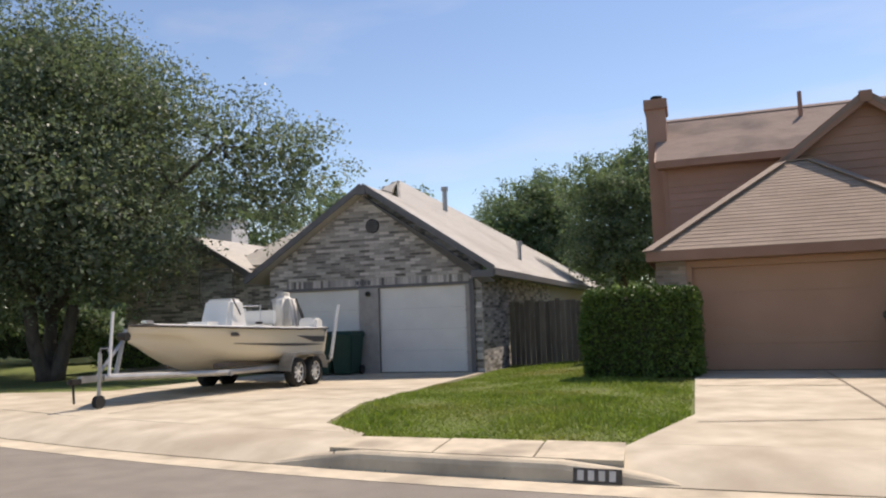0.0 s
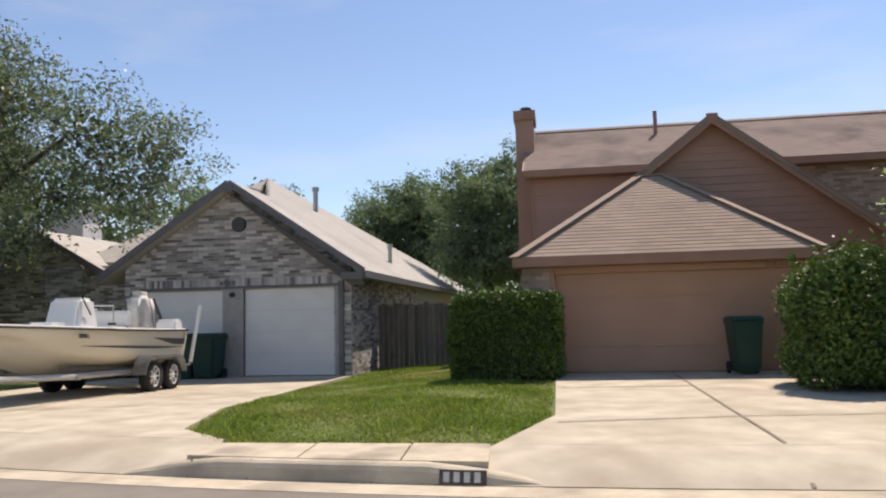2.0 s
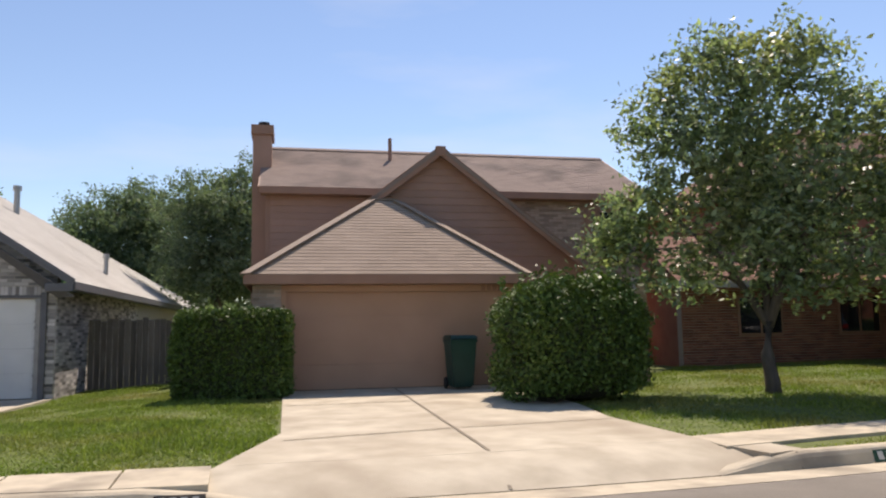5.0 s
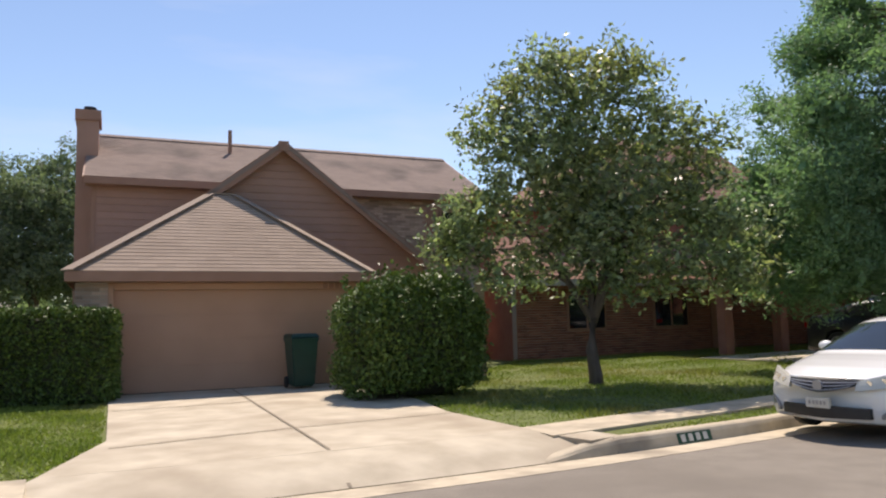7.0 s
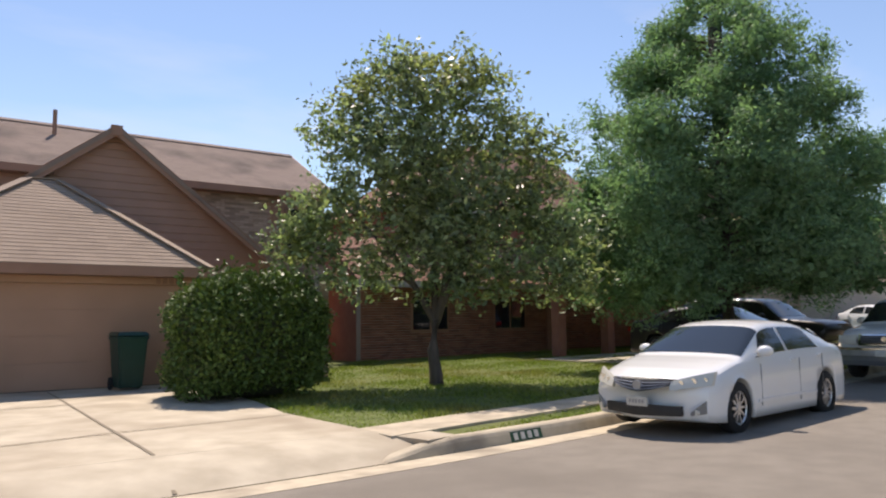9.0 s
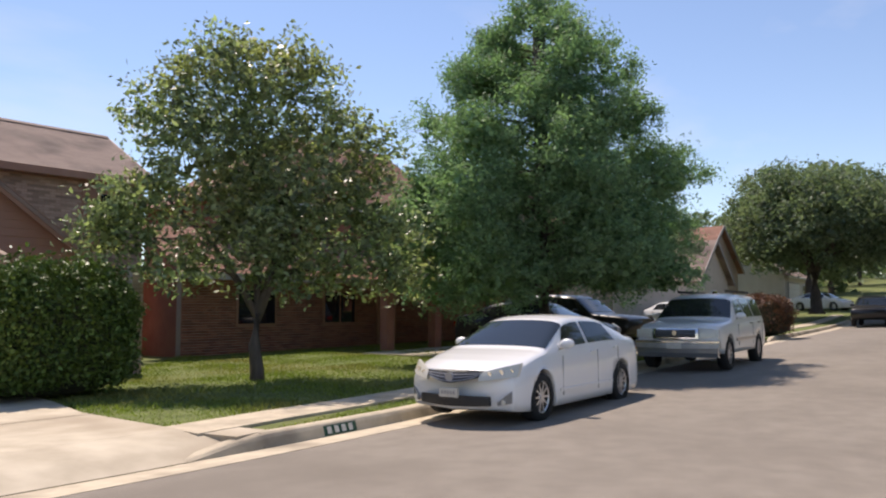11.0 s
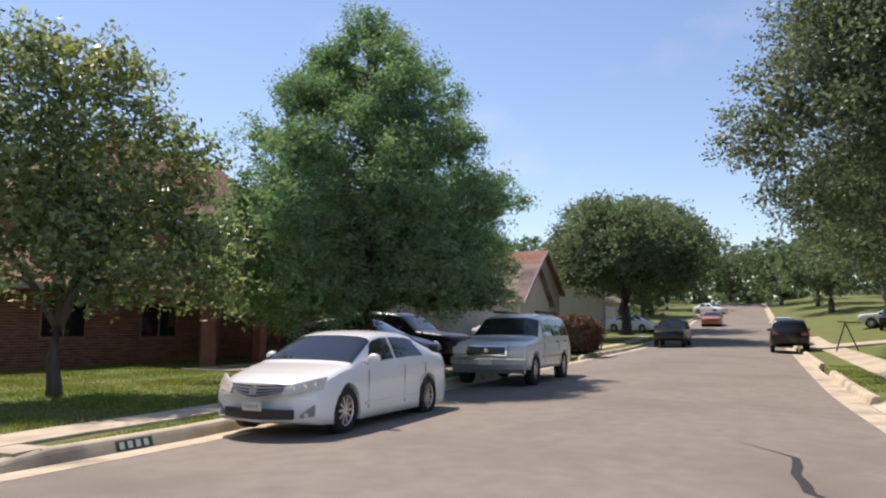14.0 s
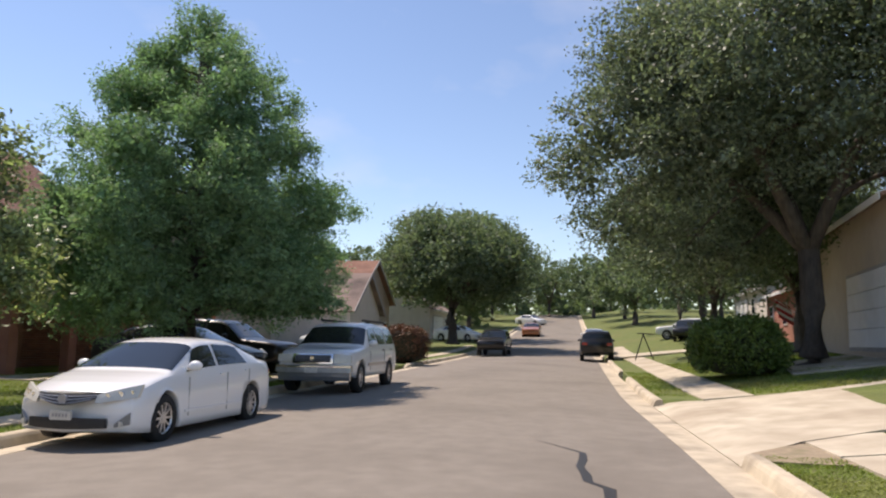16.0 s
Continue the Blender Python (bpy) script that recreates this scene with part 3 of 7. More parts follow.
def brick_face(name, poly, o, ux, mat, parent, holes=(), single=None, bw=0.29, bh=0.075, joint_w=0.011, proud=0.012, seed=3, soldier=None):
    """Bricks in running bond over a polygon of a wall; o is the polygon's origin, ux the way along the wall, z up."""
    rng = random.Random(seed)
    lo, hi = [], []
    zs = [p[1] for p in poly]
    z = min(zs)
    r = 0
    while z < max(zs) - 0.03:
        zc = z + bh * 0.5
        xs = []
        for i in range(len(poly)):
            (a0, b0), (a1, b1) = poly[i], poly[(i + 1) % len(poly)]
            if (b0 - zc) * (b1 - zc) < 0:
                xs.append(a0 + (a1 - a0) * (zc - b0) / (b1 - b0))
        if len(xs) >= 2:
            x, xe = min(xs), max(xs)
            off = bw * 0.5 if r % 2 else 0.0
            nxt = (math.floor((x - off) / bw + 1e-6) + 1) * bw + off
            while x < xe - 0.03:
                e = min(nxt, xe)
                mid = (x + e) / 2
                if not any(h[0] < mid < h[1] and h[2] < zc < h[3] for h in holes):
                    lo.append((x + joint_w / 2, -proud - rng.uniform(0, 0.005), z + joint_w / 2))
                    hi.append((e - joint_w / 2, 0.0, z + bh - joint_w / 2))
                x, nxt = e, e + bw
        z += bh
        r += 1
    if soldier:
        x0, x1, z0, z1 = soldier
        x = x0
        while x < x1 - 0.02:
            lo.append((x + joint_w / 2, -proud - 0.012 - rng.uniform(0, 0.004), z0))
            hi.append((x + 0.075 - joint_w / 2, 0.0, z1))
            x += 0.075
    ux = Vector(ux).normalized()
    uz = Vector((0, 0, 1))
    uy = uz.cross(ux)
    basis = Matrix((ux, uy, uz)).transposed().to_4x4()
    basis.translation = Vector(o)
    if single:
        # whole bricks in one stretch of the wall stand as pieces of their own
        one, rest_lo, rest_hi = None, [], []
        x0, x1, z0, z1, one_mat = single
        count = 0
        for a, b in zip(lo, hi):
            whole = abs((b[0] - a[0]) - (bw - joint_w)) < 1e-4 and abs((b[2] - a[2]) - (bh - joint_w)) < 1e-4
            if whole and count < 300 and x0 < a[0] < x1 and z0 < a[2] < z1:
                if one is None:
                    m_ = bmesh.new()
                    box_bm(0, bw - joint_w, -proud, 0, 0, bh - joint_w, bm=m_)
                    for v in m_.verts:
                        if v.co.y < -0.001:
                            v.co.x += 0.003 if v.co.x < 0.05 else -0.003
                            v.co.z += 0.003 if v.co.z < 0.03 else -0.003
                    ob = part("brick", m_, one_mat, parent)
                    one = ob.data
                else:
                    ob = new("brick", one)
                    ob.parent = parent
                m4 = basis.copy()
                m4.translation = basis @ Vector((a[0], a[1] + proud, a[2]))
                ob.matrix_basis = m4
                count += 1
            else:
                rest_lo.append(a)
                rest_hi.append(b)
        lo, hi = rest_lo, rest_hi
        if not lo:
            return None
    return boxes_obj("brickwork" if single else name, lo, hi, mat, parent, basis)


def wall_poly(name, pts, depth, mat, parent, label=""):
    return slab_poly(name, pts, depth, mat, parent, label)


def siding(parent, poly, o, ux, mat, exposure=0.19):
    """Lapped boards over a polygon of a wall, each a board of its own."""
    zs = [p[1] for p in poly]
    z = min(zs)
    ux = Vector(ux).normalized()
    out = ux.cross(Vector((0, 0, 1)))
    o = Vector(o)
    while z < max(zs) - 0.02:
        z1 = min(z + exposure, max(zs) - 0.004)

        def cut(zz):
            xs = []
            for i in range(len(poly)):
                (a0, b0), (a1, b1) = poly[i], poly[(i + 1) % len(poly)]
                if (b0 - zz) * (b1 - zz) <= 0 and abs(b1 - b0) > 1e-6:
                    xs.append(a0 + (a1 - a0) * (zz - b0) / (b1 - b0))
            return (min(xs), max(xs)) if xs else None
        a, b = cut(z + 0.002), cut(z1 - 0.002)
        if a and b:
            bm = bmesh.new()
            P = lambda x, zz, d: bm.verts.new(o + ux * x + Vector((0, 0, zz)) + out * d)
            v = [P(a[0], z, 0.032), P(a[1], z, 0.032), P(b[1], z1, 0.012), P(b[0], z1, 0.012), P(a[0], z, 0), P(a[1], z, 0), P(b[1], z1, 0), P(b[0], z1, 0)]
            for f in ((0, 1, 2, 3), (5, 4, 7, 6), (4, 5, 1, 0), (3, 2, 6, 7), (4, 0, 3, 7), (1, 5, 6, 2)):
                bm.faces.new([v[i] for i in f])
            part("siding_board", bm, mat, parent)
        z += exposure


def board(name, a, b, w, t, mat, parent, up=(0, 0, 1), label=""):
    """A straight board from a to b; w across (along up), t thick."""
    a, b = Vector(a), Vector(b)
    d = (b - a).normalized()
    u = Vector(up)
    u = (u - d * u.dot(d)).normalized()
    s = d.cross(u)
    pts = [a - u * w / 2 - s * t / 2, a + u * w / 2 - s * t / 2, b + u * w / 2 - s * t / 2, b - u * w / 2 - s * t / 2]
    return slab_poly(name, pts, s * t, mat, parent, label)


def sectional_door(parent, x0, x1, y, z0, z1, mat, n=4, label=""):
    """A garage door of n hinged sections with raised fields."""
    d = thing("garage_door", (0, 0, 0))
    d.parent = parent
    h = (z1 - z0) / n
    for i in range(n):
        bm = box_bm(x0, x1, y, y + 0.045, z0 + i * h + 0.0015, z0 + (i + 1) * h - 0.0015, 0.003)
        part("door_section", bm, mat, d, label)
    box("bottom_seal", x0, x1, y + 0.008, y + 0.04, z0 - 0.03, z0 + 0.003, M_BLACK, d)
    return d


# ---- west house: grey brick with a double garage ----
lh = thing("brick_house", (0, 0, 0), label="single-storey grey-tan brick house with pale shingle roof and double garage", category="house")
FW = 17.3
XL0, XL1, XP, ZE, ZP = -9.15, -3.05, -6.13, 2.4, 4.76
D1, D2, DT = (-5.86, -3.46), (-8.62, -6.42), 2.05
wall_poly("wall", [(XL0, FW, -0.3), (D2[0], FW, -0.3), (D2[0], FW, DT), (D2[1], FW, DT), (D2[1], FW, -0.3), (D1[0], FW, -0.3), (D1[0], FW, DT), (D1[1], FW, DT), (D1[1], FW, -0.3), (XL1, FW, -0.3), (XL1, FW, 2.6), (XP, FW, ZP - 0.1), (XL0, FW, 2.68)], (0, 0.25, 0), M_MORTAR, lh)
brick_face("brick", [(0, -0.2), (XL1 - XL0, -0.2), (XL1 - XL0, 2.58), (XP - XL0, 4.62), (0, 2.66)], (XL0, FW - 0.002, 0), (1, 0, 0), M_BRICK_G, lh, holes=[(D2[0] - XL0 - 0.02, D1[1] - XL0 + 0.02, -1, DT + 0.28)], seed=4, single=(0.5, 5.8, 2.3, 4.6, M_BRICK_G1), soldier=(D2[0] - XL0, D1[1] - XL0 + 0.05, DT + 0.06, DT + 0.28))
wall_poly("wall", [(XL1, FW + 0.25, -0.3), (XL1, 40.5, -0.3), (XL1, 40.5, ZE), (XL1, FW + 0.25, ZE)], (-0.25, 0, 0), M_MORTAR, lh)
brick_face("brick", [(0, -0.2), (9.0, -0.2), (9.0, ZE - 0.05), (0, ZE - 0.05)], (XL1 + 0.002, FW, 0), (0, 1, 0), M_BRICK_G, lh, seed=6)
wall_poly("wall", [(XL0, FW + 0.25, -0.3), (XL0, 24, -0.3), (XL0, 24, ZE), (XL0, FW + 0.25, ZE)], (0.25, 0, 0), M_MORTAR, lh)
wall_poly("wall", [(-18, 40.2, -0.3), (XL1 - 0.25, 40.2, -0.3), (XL1 - 0.25, 40.2, ZE), (-18, 40.2, ZE)], (0, 0.25, 0), M_MORTAR, lh)
# roof faces
PK, PKL = (-8.85, 26.2, 6.71), (-9.0, 26.2, 6.71)
ER = -2.6
shingled("shingle", [(ER, 16.95, 2.42), (ER, 45.0, 2.42), PK, (XP, 19.5, 4.78), (XP, 16.95, 4.78)], M_SH_GREY, lh, course=0.19, tab=0.45, seed=11)
shingled("shingle", [(-9.76, 16.95, 2.42), (-9.76, 20.4, 2.42), (XP, 21.5, 4.78), (XP, 16.95, 4.78)], M_SH_GREY, lh, course=0.19, tab=0.45, seed=12)
shingled("shingle", [(-12.7, 20.2, 3.15), (-8.0, 20.2, 3.15), PK], M_SH_GREY, lh, course=0.19, tab=0.45, seed=13)
shingled("shingle", [(-12.7, 33.0, 3.15), (-12.7, 20.2, 3.15), PK], M_SH_GREY, lh, course=0.3, tab=0.9, seed=14)
# rake boards and eaves
board("rake_board", (ER - 0.02, 16.93, 2.4), (XP, 16.93, 4.76), 0.16, 0.04, M_TRIM_GREY, lh)
board("rake_board", (-9.74, 16.93, 2.4), (XP, 16.93, 4.76), 0.16, 0.04, M_TRIM_GREY, lh)
slab_poly("soffit", [(ER, 16.95, 2.1), (XL1, FW - 0.01, 2.1)] + [(XP, FW - 0.01, 4.5), (XP, 16.95, 4.5)], (0, 0, -0.02), M_TRIM_GREY, lh)
board("fascia", (ER, 16.95, 2.33), (ER, 45.0, 2.33), 0.17, 0.03, M_TRIM_GREY, lh)
slab_poly("soffit", [(ER, 17.0, 2.26), (XL1, 17.0, 2.26), (XL1, 44.9, 2.26), (ER, 44.9, 2.26)], (0, 0, 0.02), M_TRIM_GREY, lh)
box("eave_return", XL1 - 0.15, ER - 0.02, 16.9, FW, 2.2, 2.38, M_TRIM_GREY, lh, 0.01)
for x0, x1 in ((D2[0] - 0.1, D2[0]), (D1[1], D1[1] + 0.1), (D2[1], D1[0])):
    box("door_post", x0, x1, FW - 0.06, FW + 0.12, -0.25, DT + 0.02, M_POST_GREY, lh, 0.008)
box("lintel_board", D2[0] - 0.1, D1[1] + 0.1, FW - 0.05, FW + 0.1, DT + 0.02, DT + 0.09, M_TRIM_GREY, lh, 0.006)
box("corner_board", XL1 - 0.3, XL1 - 0.18, FW - 0.09, FW - 0.02, -0.2, 2.2, M_TRIM_GREY, lh, 0.01, "grey downpipe board")
sectional_door(lh, D1[0], D1[1], FW + 0.05, -0.13, DT, M_DOOR_W, 4, "white sectional garage door")
sectional_door(lh, D2[0], D2[1], FW + 0.05, -0.13, DT, M_DOOR_W, 4, "white sectional garage door")
box("garage_back", XL0 + 0.3, XL1 - 0.3, FW + 1.0, FW + 1.02, -0.2, 2.3, M_TRIM_GREY, lh)
box("rake_peak", XP - 0.13, XP + 0.13, 16.89, 16.96, 4.52, 4.77, M_TRIM_GREY, lh, 0.01)
# round gable vent
bm = cyl_bm((XP + 0.14, FW - 0.06, 3.72), (XP + 0.14, FW + 0.02, 3.72), 0.19, seg=24)
vent = part("gable_vent", bm, M_DARKMETAL, lh, "round louvred vent")
for k in range(5):
    zc = 3.6 + k * 0.06
    hw = math.sqrt(max(0.0, 0.17 ** 2 - (zc - 3.72) ** 2))
    box("slat", XP + 0.14 - hw, XP + 0.14 + hw, FW - 0.075, FW - 0.055, zc - 0.012, zc + 0.012, M_TRIM_GREY, vent)
# number plate of the house, a plain bar, and a lamp
for k in range(4):
    box("number_bar", -6.5 + k * 0.11, -6.42 + k * 0.11, FW - 0.045, FW - 0.02, DT + 0.11, DT + 0.23, M_TRIM_GREY, lh)
box("wall_lamp", -6.2, -6.08, FW - 0.16, FW - 0.06, 1.86, 1.98, M_DARKMETAL, lh, 0.02, "small dark lamp on the post")
# vents on the roof
def roof_pipe(parent, x, y, z0, z1, r, mat, cap=True):
    pipe = part("vent_pipe", cyl_bm((x, y, z0), (x, y, z1), r, seg=14), mat, parent)
    if cap:
        part("pipe_cap", cyl_bm((x, y, z1 - 0.1), (x, y, z1 + 0.05), r * 1.45, seg=14), mat, pipe)
    part("flashing", cyl_bm((x, y, z0), (x, y, z0 + 0.12), r * 2.2, r * 1.1, seg=14), mat, pipe)


roof_pipe(lh, -6.6, 25.2, 5.0, 6.02, 0.09, M_GALV)
roof_pipe(lh, -3.62, 24.2, 2.8, 3.72, 0.07, M_GALV)
# left part: dark gable over the entrance and a boxed flue
wall_poly("wall", [(-16.2, 19.6, -0.3), (-9.6, 19.6, -0.3), (-9.6, 19.6, 3.0), (-11.2, 19.6, 2.75), (-13.4, 19.6, 4.0), (-16.2, 19.6, 2.3)], (0, 0.25, 0), M_MORTAR, lh)
brick_face("brick", [(0, 0), (6.6, 0), (6.6, 3.0), (5.0, 2.7), (2.8, 3.95), (0, 2.3)], (-16.2, 19.598, 0), (1, 0, 0), M_BRICK_G, lh, holes=[(3.1, 4.4, 0.75, 2.05)], seed=9)
shingled("shingle", [(-10.9, 19.2, 2.7), (-10.9, 23.5, 2.7), (-13.4, 23.5, 4.15), (-13.4, 19.2, 4.15)], M_SH_GREY, lh, course=0.19, tab=0.45, seed=15)
shingled("shingle", [(-16.7, 19.2, 2.2), (-16.7, 26.5, 2.2), (-13.4, 26.5, 4.15), (-13.4, 19.2, 4.15)], M_SH_GREY, lh, course=0.19, tab=0.45, seed=16)
board("rake_board", (-10.9, 19.17, 2.64), (-13.4, 19.17, 4.08), 0.2, 0.04, M_TRIM_GREY, lh)
board("rake_board", (-16.7, 19.17, 2.14), (-13.4, 19.17, 4.08), 0.2, 0.04, M_TRIM_GREY, lh)
w1 = box("window_frame", -13.1, -11.8, 19.5, 19.58, 0.75, 2.05, M_POST_GREY, lh, 0.01)
box("pane", -13.02, -12.49, 19.485, 19.51, 0.83, 1.97, M_WINDOW, w1)
box("pane", -12.41, -11.88, 19.485, 19.51, 0.83, 1.97, M_WINDOW, w1)
fl = box("boxed_flue", -17.35, -16.05, 25.4, 26.6, 3.2, 5.55, M_DOOR_W, lh, 0.01, "white boxed chimney flue")
box("flue_cap", -17.42, -15.98, 25.33, 26.67, 5.55, 5.62, M_GALV, fl)
# thin grey strips stand in for narrow shadow lines on the pale roof
for k in range(3):
    board("ridge_gap", (-6.9 - k * 0.75, 20.4 + k * 1.55, 4.86 + k * 0.5), (-6.0 - k * 0.7, 20.9 + k * 1.6, 4.5 + k * 0.52), 0.035, 0.05, M_TRIM_GREY, lh, (0.6, 0, 0.8))

# ---- brown two-storey house ----
bh = thing("brown_house", (0, 0, 0), label="two-storey brown house with lapped siding, hipped garage roof and chimney", category="house")
GY = 15.0
box("wall", 1.3, 1.92, GY, GY + 0.25, -0.2, 2.3, M_MORTAR, bh)
brick_face("brick", [(0, 0), (0.62, 0), (0.62, 2.15), (0, 2.15)], (1.3, GY - 0.002, 0), (1, 0, 0), M_BRICK_B, bh, seed=21)
box("wall", 6.95, 9.9, GY, GY + 0.25, -0.2, 2.3, M_BROWN, bh)
box("wall", 1.3, 1.55, GY + 0.25, 20.3, -0.2, 2.3, M_BROWN, bh)
box("wall", 1.92, 6.95, GY + 0.005, GY + 0.25, 2.1, 2.3, M_BROWN, bh)
box("door_casing", 1.88, 1.99, GY - 0.03, GY + 0.1, -0.02, 2.2, M_BROWN_DOOR, bh, 0.008)
box("door_casing", 6.87, 6.98, GY - 0.03, GY + 0.1, -0.02, 2.2, M_BROWN_DOOR, bh, 0.008)
box("door_casing", 1.995, 6.865, GY - 0.03, GY + 0.1, 2.06, 2.2, M_BROWN_DOOR, bh, 0.008)
sectional_door(bh, 1.995, 6.865, GY + 0.1, 0.03, 2.06, M_BROWN_DOOR, 4, "tan-brown sectional garage door")
for k in range(4):
    box("number_bar", 6.15 + k * 0.13, 6.24 + k * 0.13, GY - 0.05, GY - 0.032, 2.07, 2.2, M_BROWN_D, bh)
EX0, EX1, EY, EZ = 1.17, 7.17, 14.58, 2.4
HL, HR = (4.02, 17.4, 4.45), (4.66, 17.4, 4.45)
shingled("shingle", [(EX0, EY, EZ), (EX1, EY, EZ), HR, HL], M_SH_BROWN, bh, seed=31)
shingled("shingle", [(EX0, 20.3, EZ), (EX0, EY, EZ), HL, (4.02, 20.3, 4.45)], M_SH_BROWN, bh, seed=32)
shingled("shingle", [(EX1, EY, EZ), (EX1, 17.8, EZ), HR], M_SH_BROWN, bh, seed=33)
slab_poly("ridge_cap", [(4.0, 17.36, 4.46), (4.68, 17.36, 4.46), (4.68, 17.8, 4.47), (4.0, 17.8, 4.47)], (0, 0, 0.03), M_SH_BROWN, bh)
board("hip_cap", (EX0, EY, EZ + 0.015), (4.02, 17.4, 4.46), 0.02, 0.3, M_SH_BROWN, bh)
board("hip_cap", (EX1, EY, EZ + 0.015), (4.66, 17.4, 4.46), 0.02, 0.3, M_SH_BROWN, bh)
box("fascia", EX0 - 0.005, EX1 + 0.005, EY - 0.03, EY - 0.002, 2.2, 2.39, M_BROWN_D, bh, 0.004)
box("fascia", EX0 - 0.03, EX0 - 0.002, EY - 0.03, 20.2, 2.2, 2.39, M_BROWN_D, bh, 0.004)
box("fascia", EX1 + 0.007, EX1 + 0.035, EY - 0.03, 17.8, 2.2, 2.39, M_BROWN_D, bh, 0.004)
box("soffit", EX0, EX1, EY, GY + 0.02, 2.2, 2.22, M_BROWN_D, bh)
# siding gable behind
GP, GW = (5.83, 5.92), 17.8
GR, GL = (9.7, 2.95), (1.96, 2.95)
wall_poly("wall", [(GL[0], GW + 0.03, 2.2), (GR[0], GW + 0.03, 2.2), (GR[0], GW + 0.03, GR[1]), (GP[0], GW + 0.03, GP[1] - 0.1), (GL[0], GW + 0.03, GL[1])], (0, 0.15, 0), M_BROWN, bh)
siding(bh, [(0, 2.35), (GR[0] - GL[0], 2.35), (GR[0] - GL[0], 2.9), (GP[0] - GL[0], GP[1] - 0.12), (0, 2.9)], (GL[0], GW + 0.03, 0), (1, 0, 0), M_BROWN)
board("rake_board", (GR[0] + 0.1, GW - 0.26, GR[1] - 0.18), (GP[0], GW - 0.26, GP[1] - 0.11), 0.22, 0.05, M_BROWN_D, bh)
board("rake_board", (GL[0] - 0.1, GW - 0.26, GL[1] - 0.18), (GP[0], GW - 0.26, GP[1] - 0.11), 0.22, 0.05, M_BROWN_D, bh)
shingled("shingle", [(GR[0] + 0.12, GW - 0.3, GR[1] - 0.1), (GR[0] + 0.12, 20.5, GR[1] - 0.1), (GP[0], 22.2, GP[1]), (GP[0], GW - 0.3, GP[1])], M_SH_DARK, bh, seed=35)
shingled("shingle", [(GL[0] - 0.1, 20.5, GL[1] - 0.1), (GL[0] - 0.1, GW - 0.3, GL[1] - 0.1), (GP[0], GW - 0.3, GP[1]), (GP[0], 22.2, GP[1])], M_SH_DARK, bh, seed=36)
board("rake_soffit", (GR[0] + 0.1, GW - 0.12, GR[1] - 0.19), (GP[0], GW - 0.12, GP[1] - 0.13), 0.03, 0.3, M_BROWN_D, bh)
board("rake_soffit", (GL[0] - 0.1, GW - 0.12, GL[1] - 0.19), (GP[0], GW - 0.12, GP[1] - 0.13), 0.03, 0.3, M_BROWN_D, bh)
box("rake_peak", GP[0] - 0.13, GP[0] + 0.13, GW - 0.31, GW - 0.22, GP[1] - 0.26, GP[1] + 0.0, M_BROWN_D, bh, 0.01)
# main block
MX0, MX1, MY, MZ = 1.4, 12.65, 20.35, 5.2
box("wall", MX0, MX1, MY, MY + 0.2, -0.2, MZ, M_BROWN, bh)
box("wall", MX0, MX0 + 0.2, MY + 0.2, 26.7, -0.2, MZ, M_BROWN, bh)
box("wall", MX1 - 0.2, MX1, MY + 0.2, 26.7, -0.2, MZ, M_BROWN, bh)
box("wall", MX0, MX1, 26.7, 26.9, -0.2, MZ, M_BROWN, bh)
wall_poly("wall", [(MX1, MY, MZ), (MX1, 26.9, MZ), (MX1, 23.6, 7.0)], (-0.2, 0, 0), M_BROWN, bh)
wall_poly("wall", [(MX0, MY, MZ), (MX0, 26.9, MZ), (MX0, 23.6, 7.0)], (0.2, 0, 0), M_BROWN, bh)
siding(bh, [(0, 2.3), (6.0, 2.3), (6.0, 5.1), (0, 5.1)], (MX0, MY, 0), (1, 0, 0), M_BROWN)
brick_face("brick", [(0, 0), (5.1, 0), (5.1, 5.0), (0, 5.0)], (7.55, MY - 0.002, 0), (1, 0, 0), M_BRICK_B, bh, holes=[(3.2, 4.5, 3.05, 4.85)], seed=22, single=(0.0, 5.0, 3.2, 4.9, M_BRICK_B1))
shingled("shingle", [(1.22, 19.98, 5.25), (12.9, 19.98, 5.25), (12.9, 23.6, 7.2), (1.22, 23.6, 7.2)], M_SH_DARK, bh, seed=37)
shingled("shingle", [(1.22, 27.2, 5.25), (12.9, 27.2, 5.25), (12.9, 23.6, 7.2), (1.22, 23.6, 7.2)], M_SH_DARK, bh, course=0.3, tab=1.0, seed=38)
box("fascia", 1.2, 12.92, 19.93, 19.97, 5.05, 5.24, M_BROWN_D, bh, 0.004)
box("soffit", 1.25, 12.88, 19.98, MY - 0.04, 5.05, 5.07, M_BROWN_D, bh)
board("rake_board", (12.92, 19.95, 5.13), (12.92, 23.6, 7.1), 0.2, 0.04, M_BROWN_D, bh)
board("rake_board", (1.2, 19.95, 5.13), (1.2, 23.6, 7.1), 0.2, 0.04, M_BROWN_D, bh)
box("corner_board", MX0 - 0.02, MX0 + 0.1, MY - 0.04, MY + 0.1, 2.2, 5.05, M_BROWN_D, bh, 0.006)
slab_poly("ridge_cap", [(1.2, 23.42, 7.13), (12.92, 23.42, 7.13), (12.92, 23.6, 7.235), (1.2, 23.6, 7.235)], (0, 0, 0.02), M_SH_DARK, bh)
slab_poly("ridge_cap", [(1.2, 23.78, 7.13), (12.92, 23.78, 7.13), (12.92, 23.6, 7.235), (1.2, 23.6, 7.235)], (0, 0, 0.02), M_SH_DARK, bh)
roof_pipe(bh, 5.22, 22.7, 6.6, 7.44, 0.06, M_BROWN_D, False)
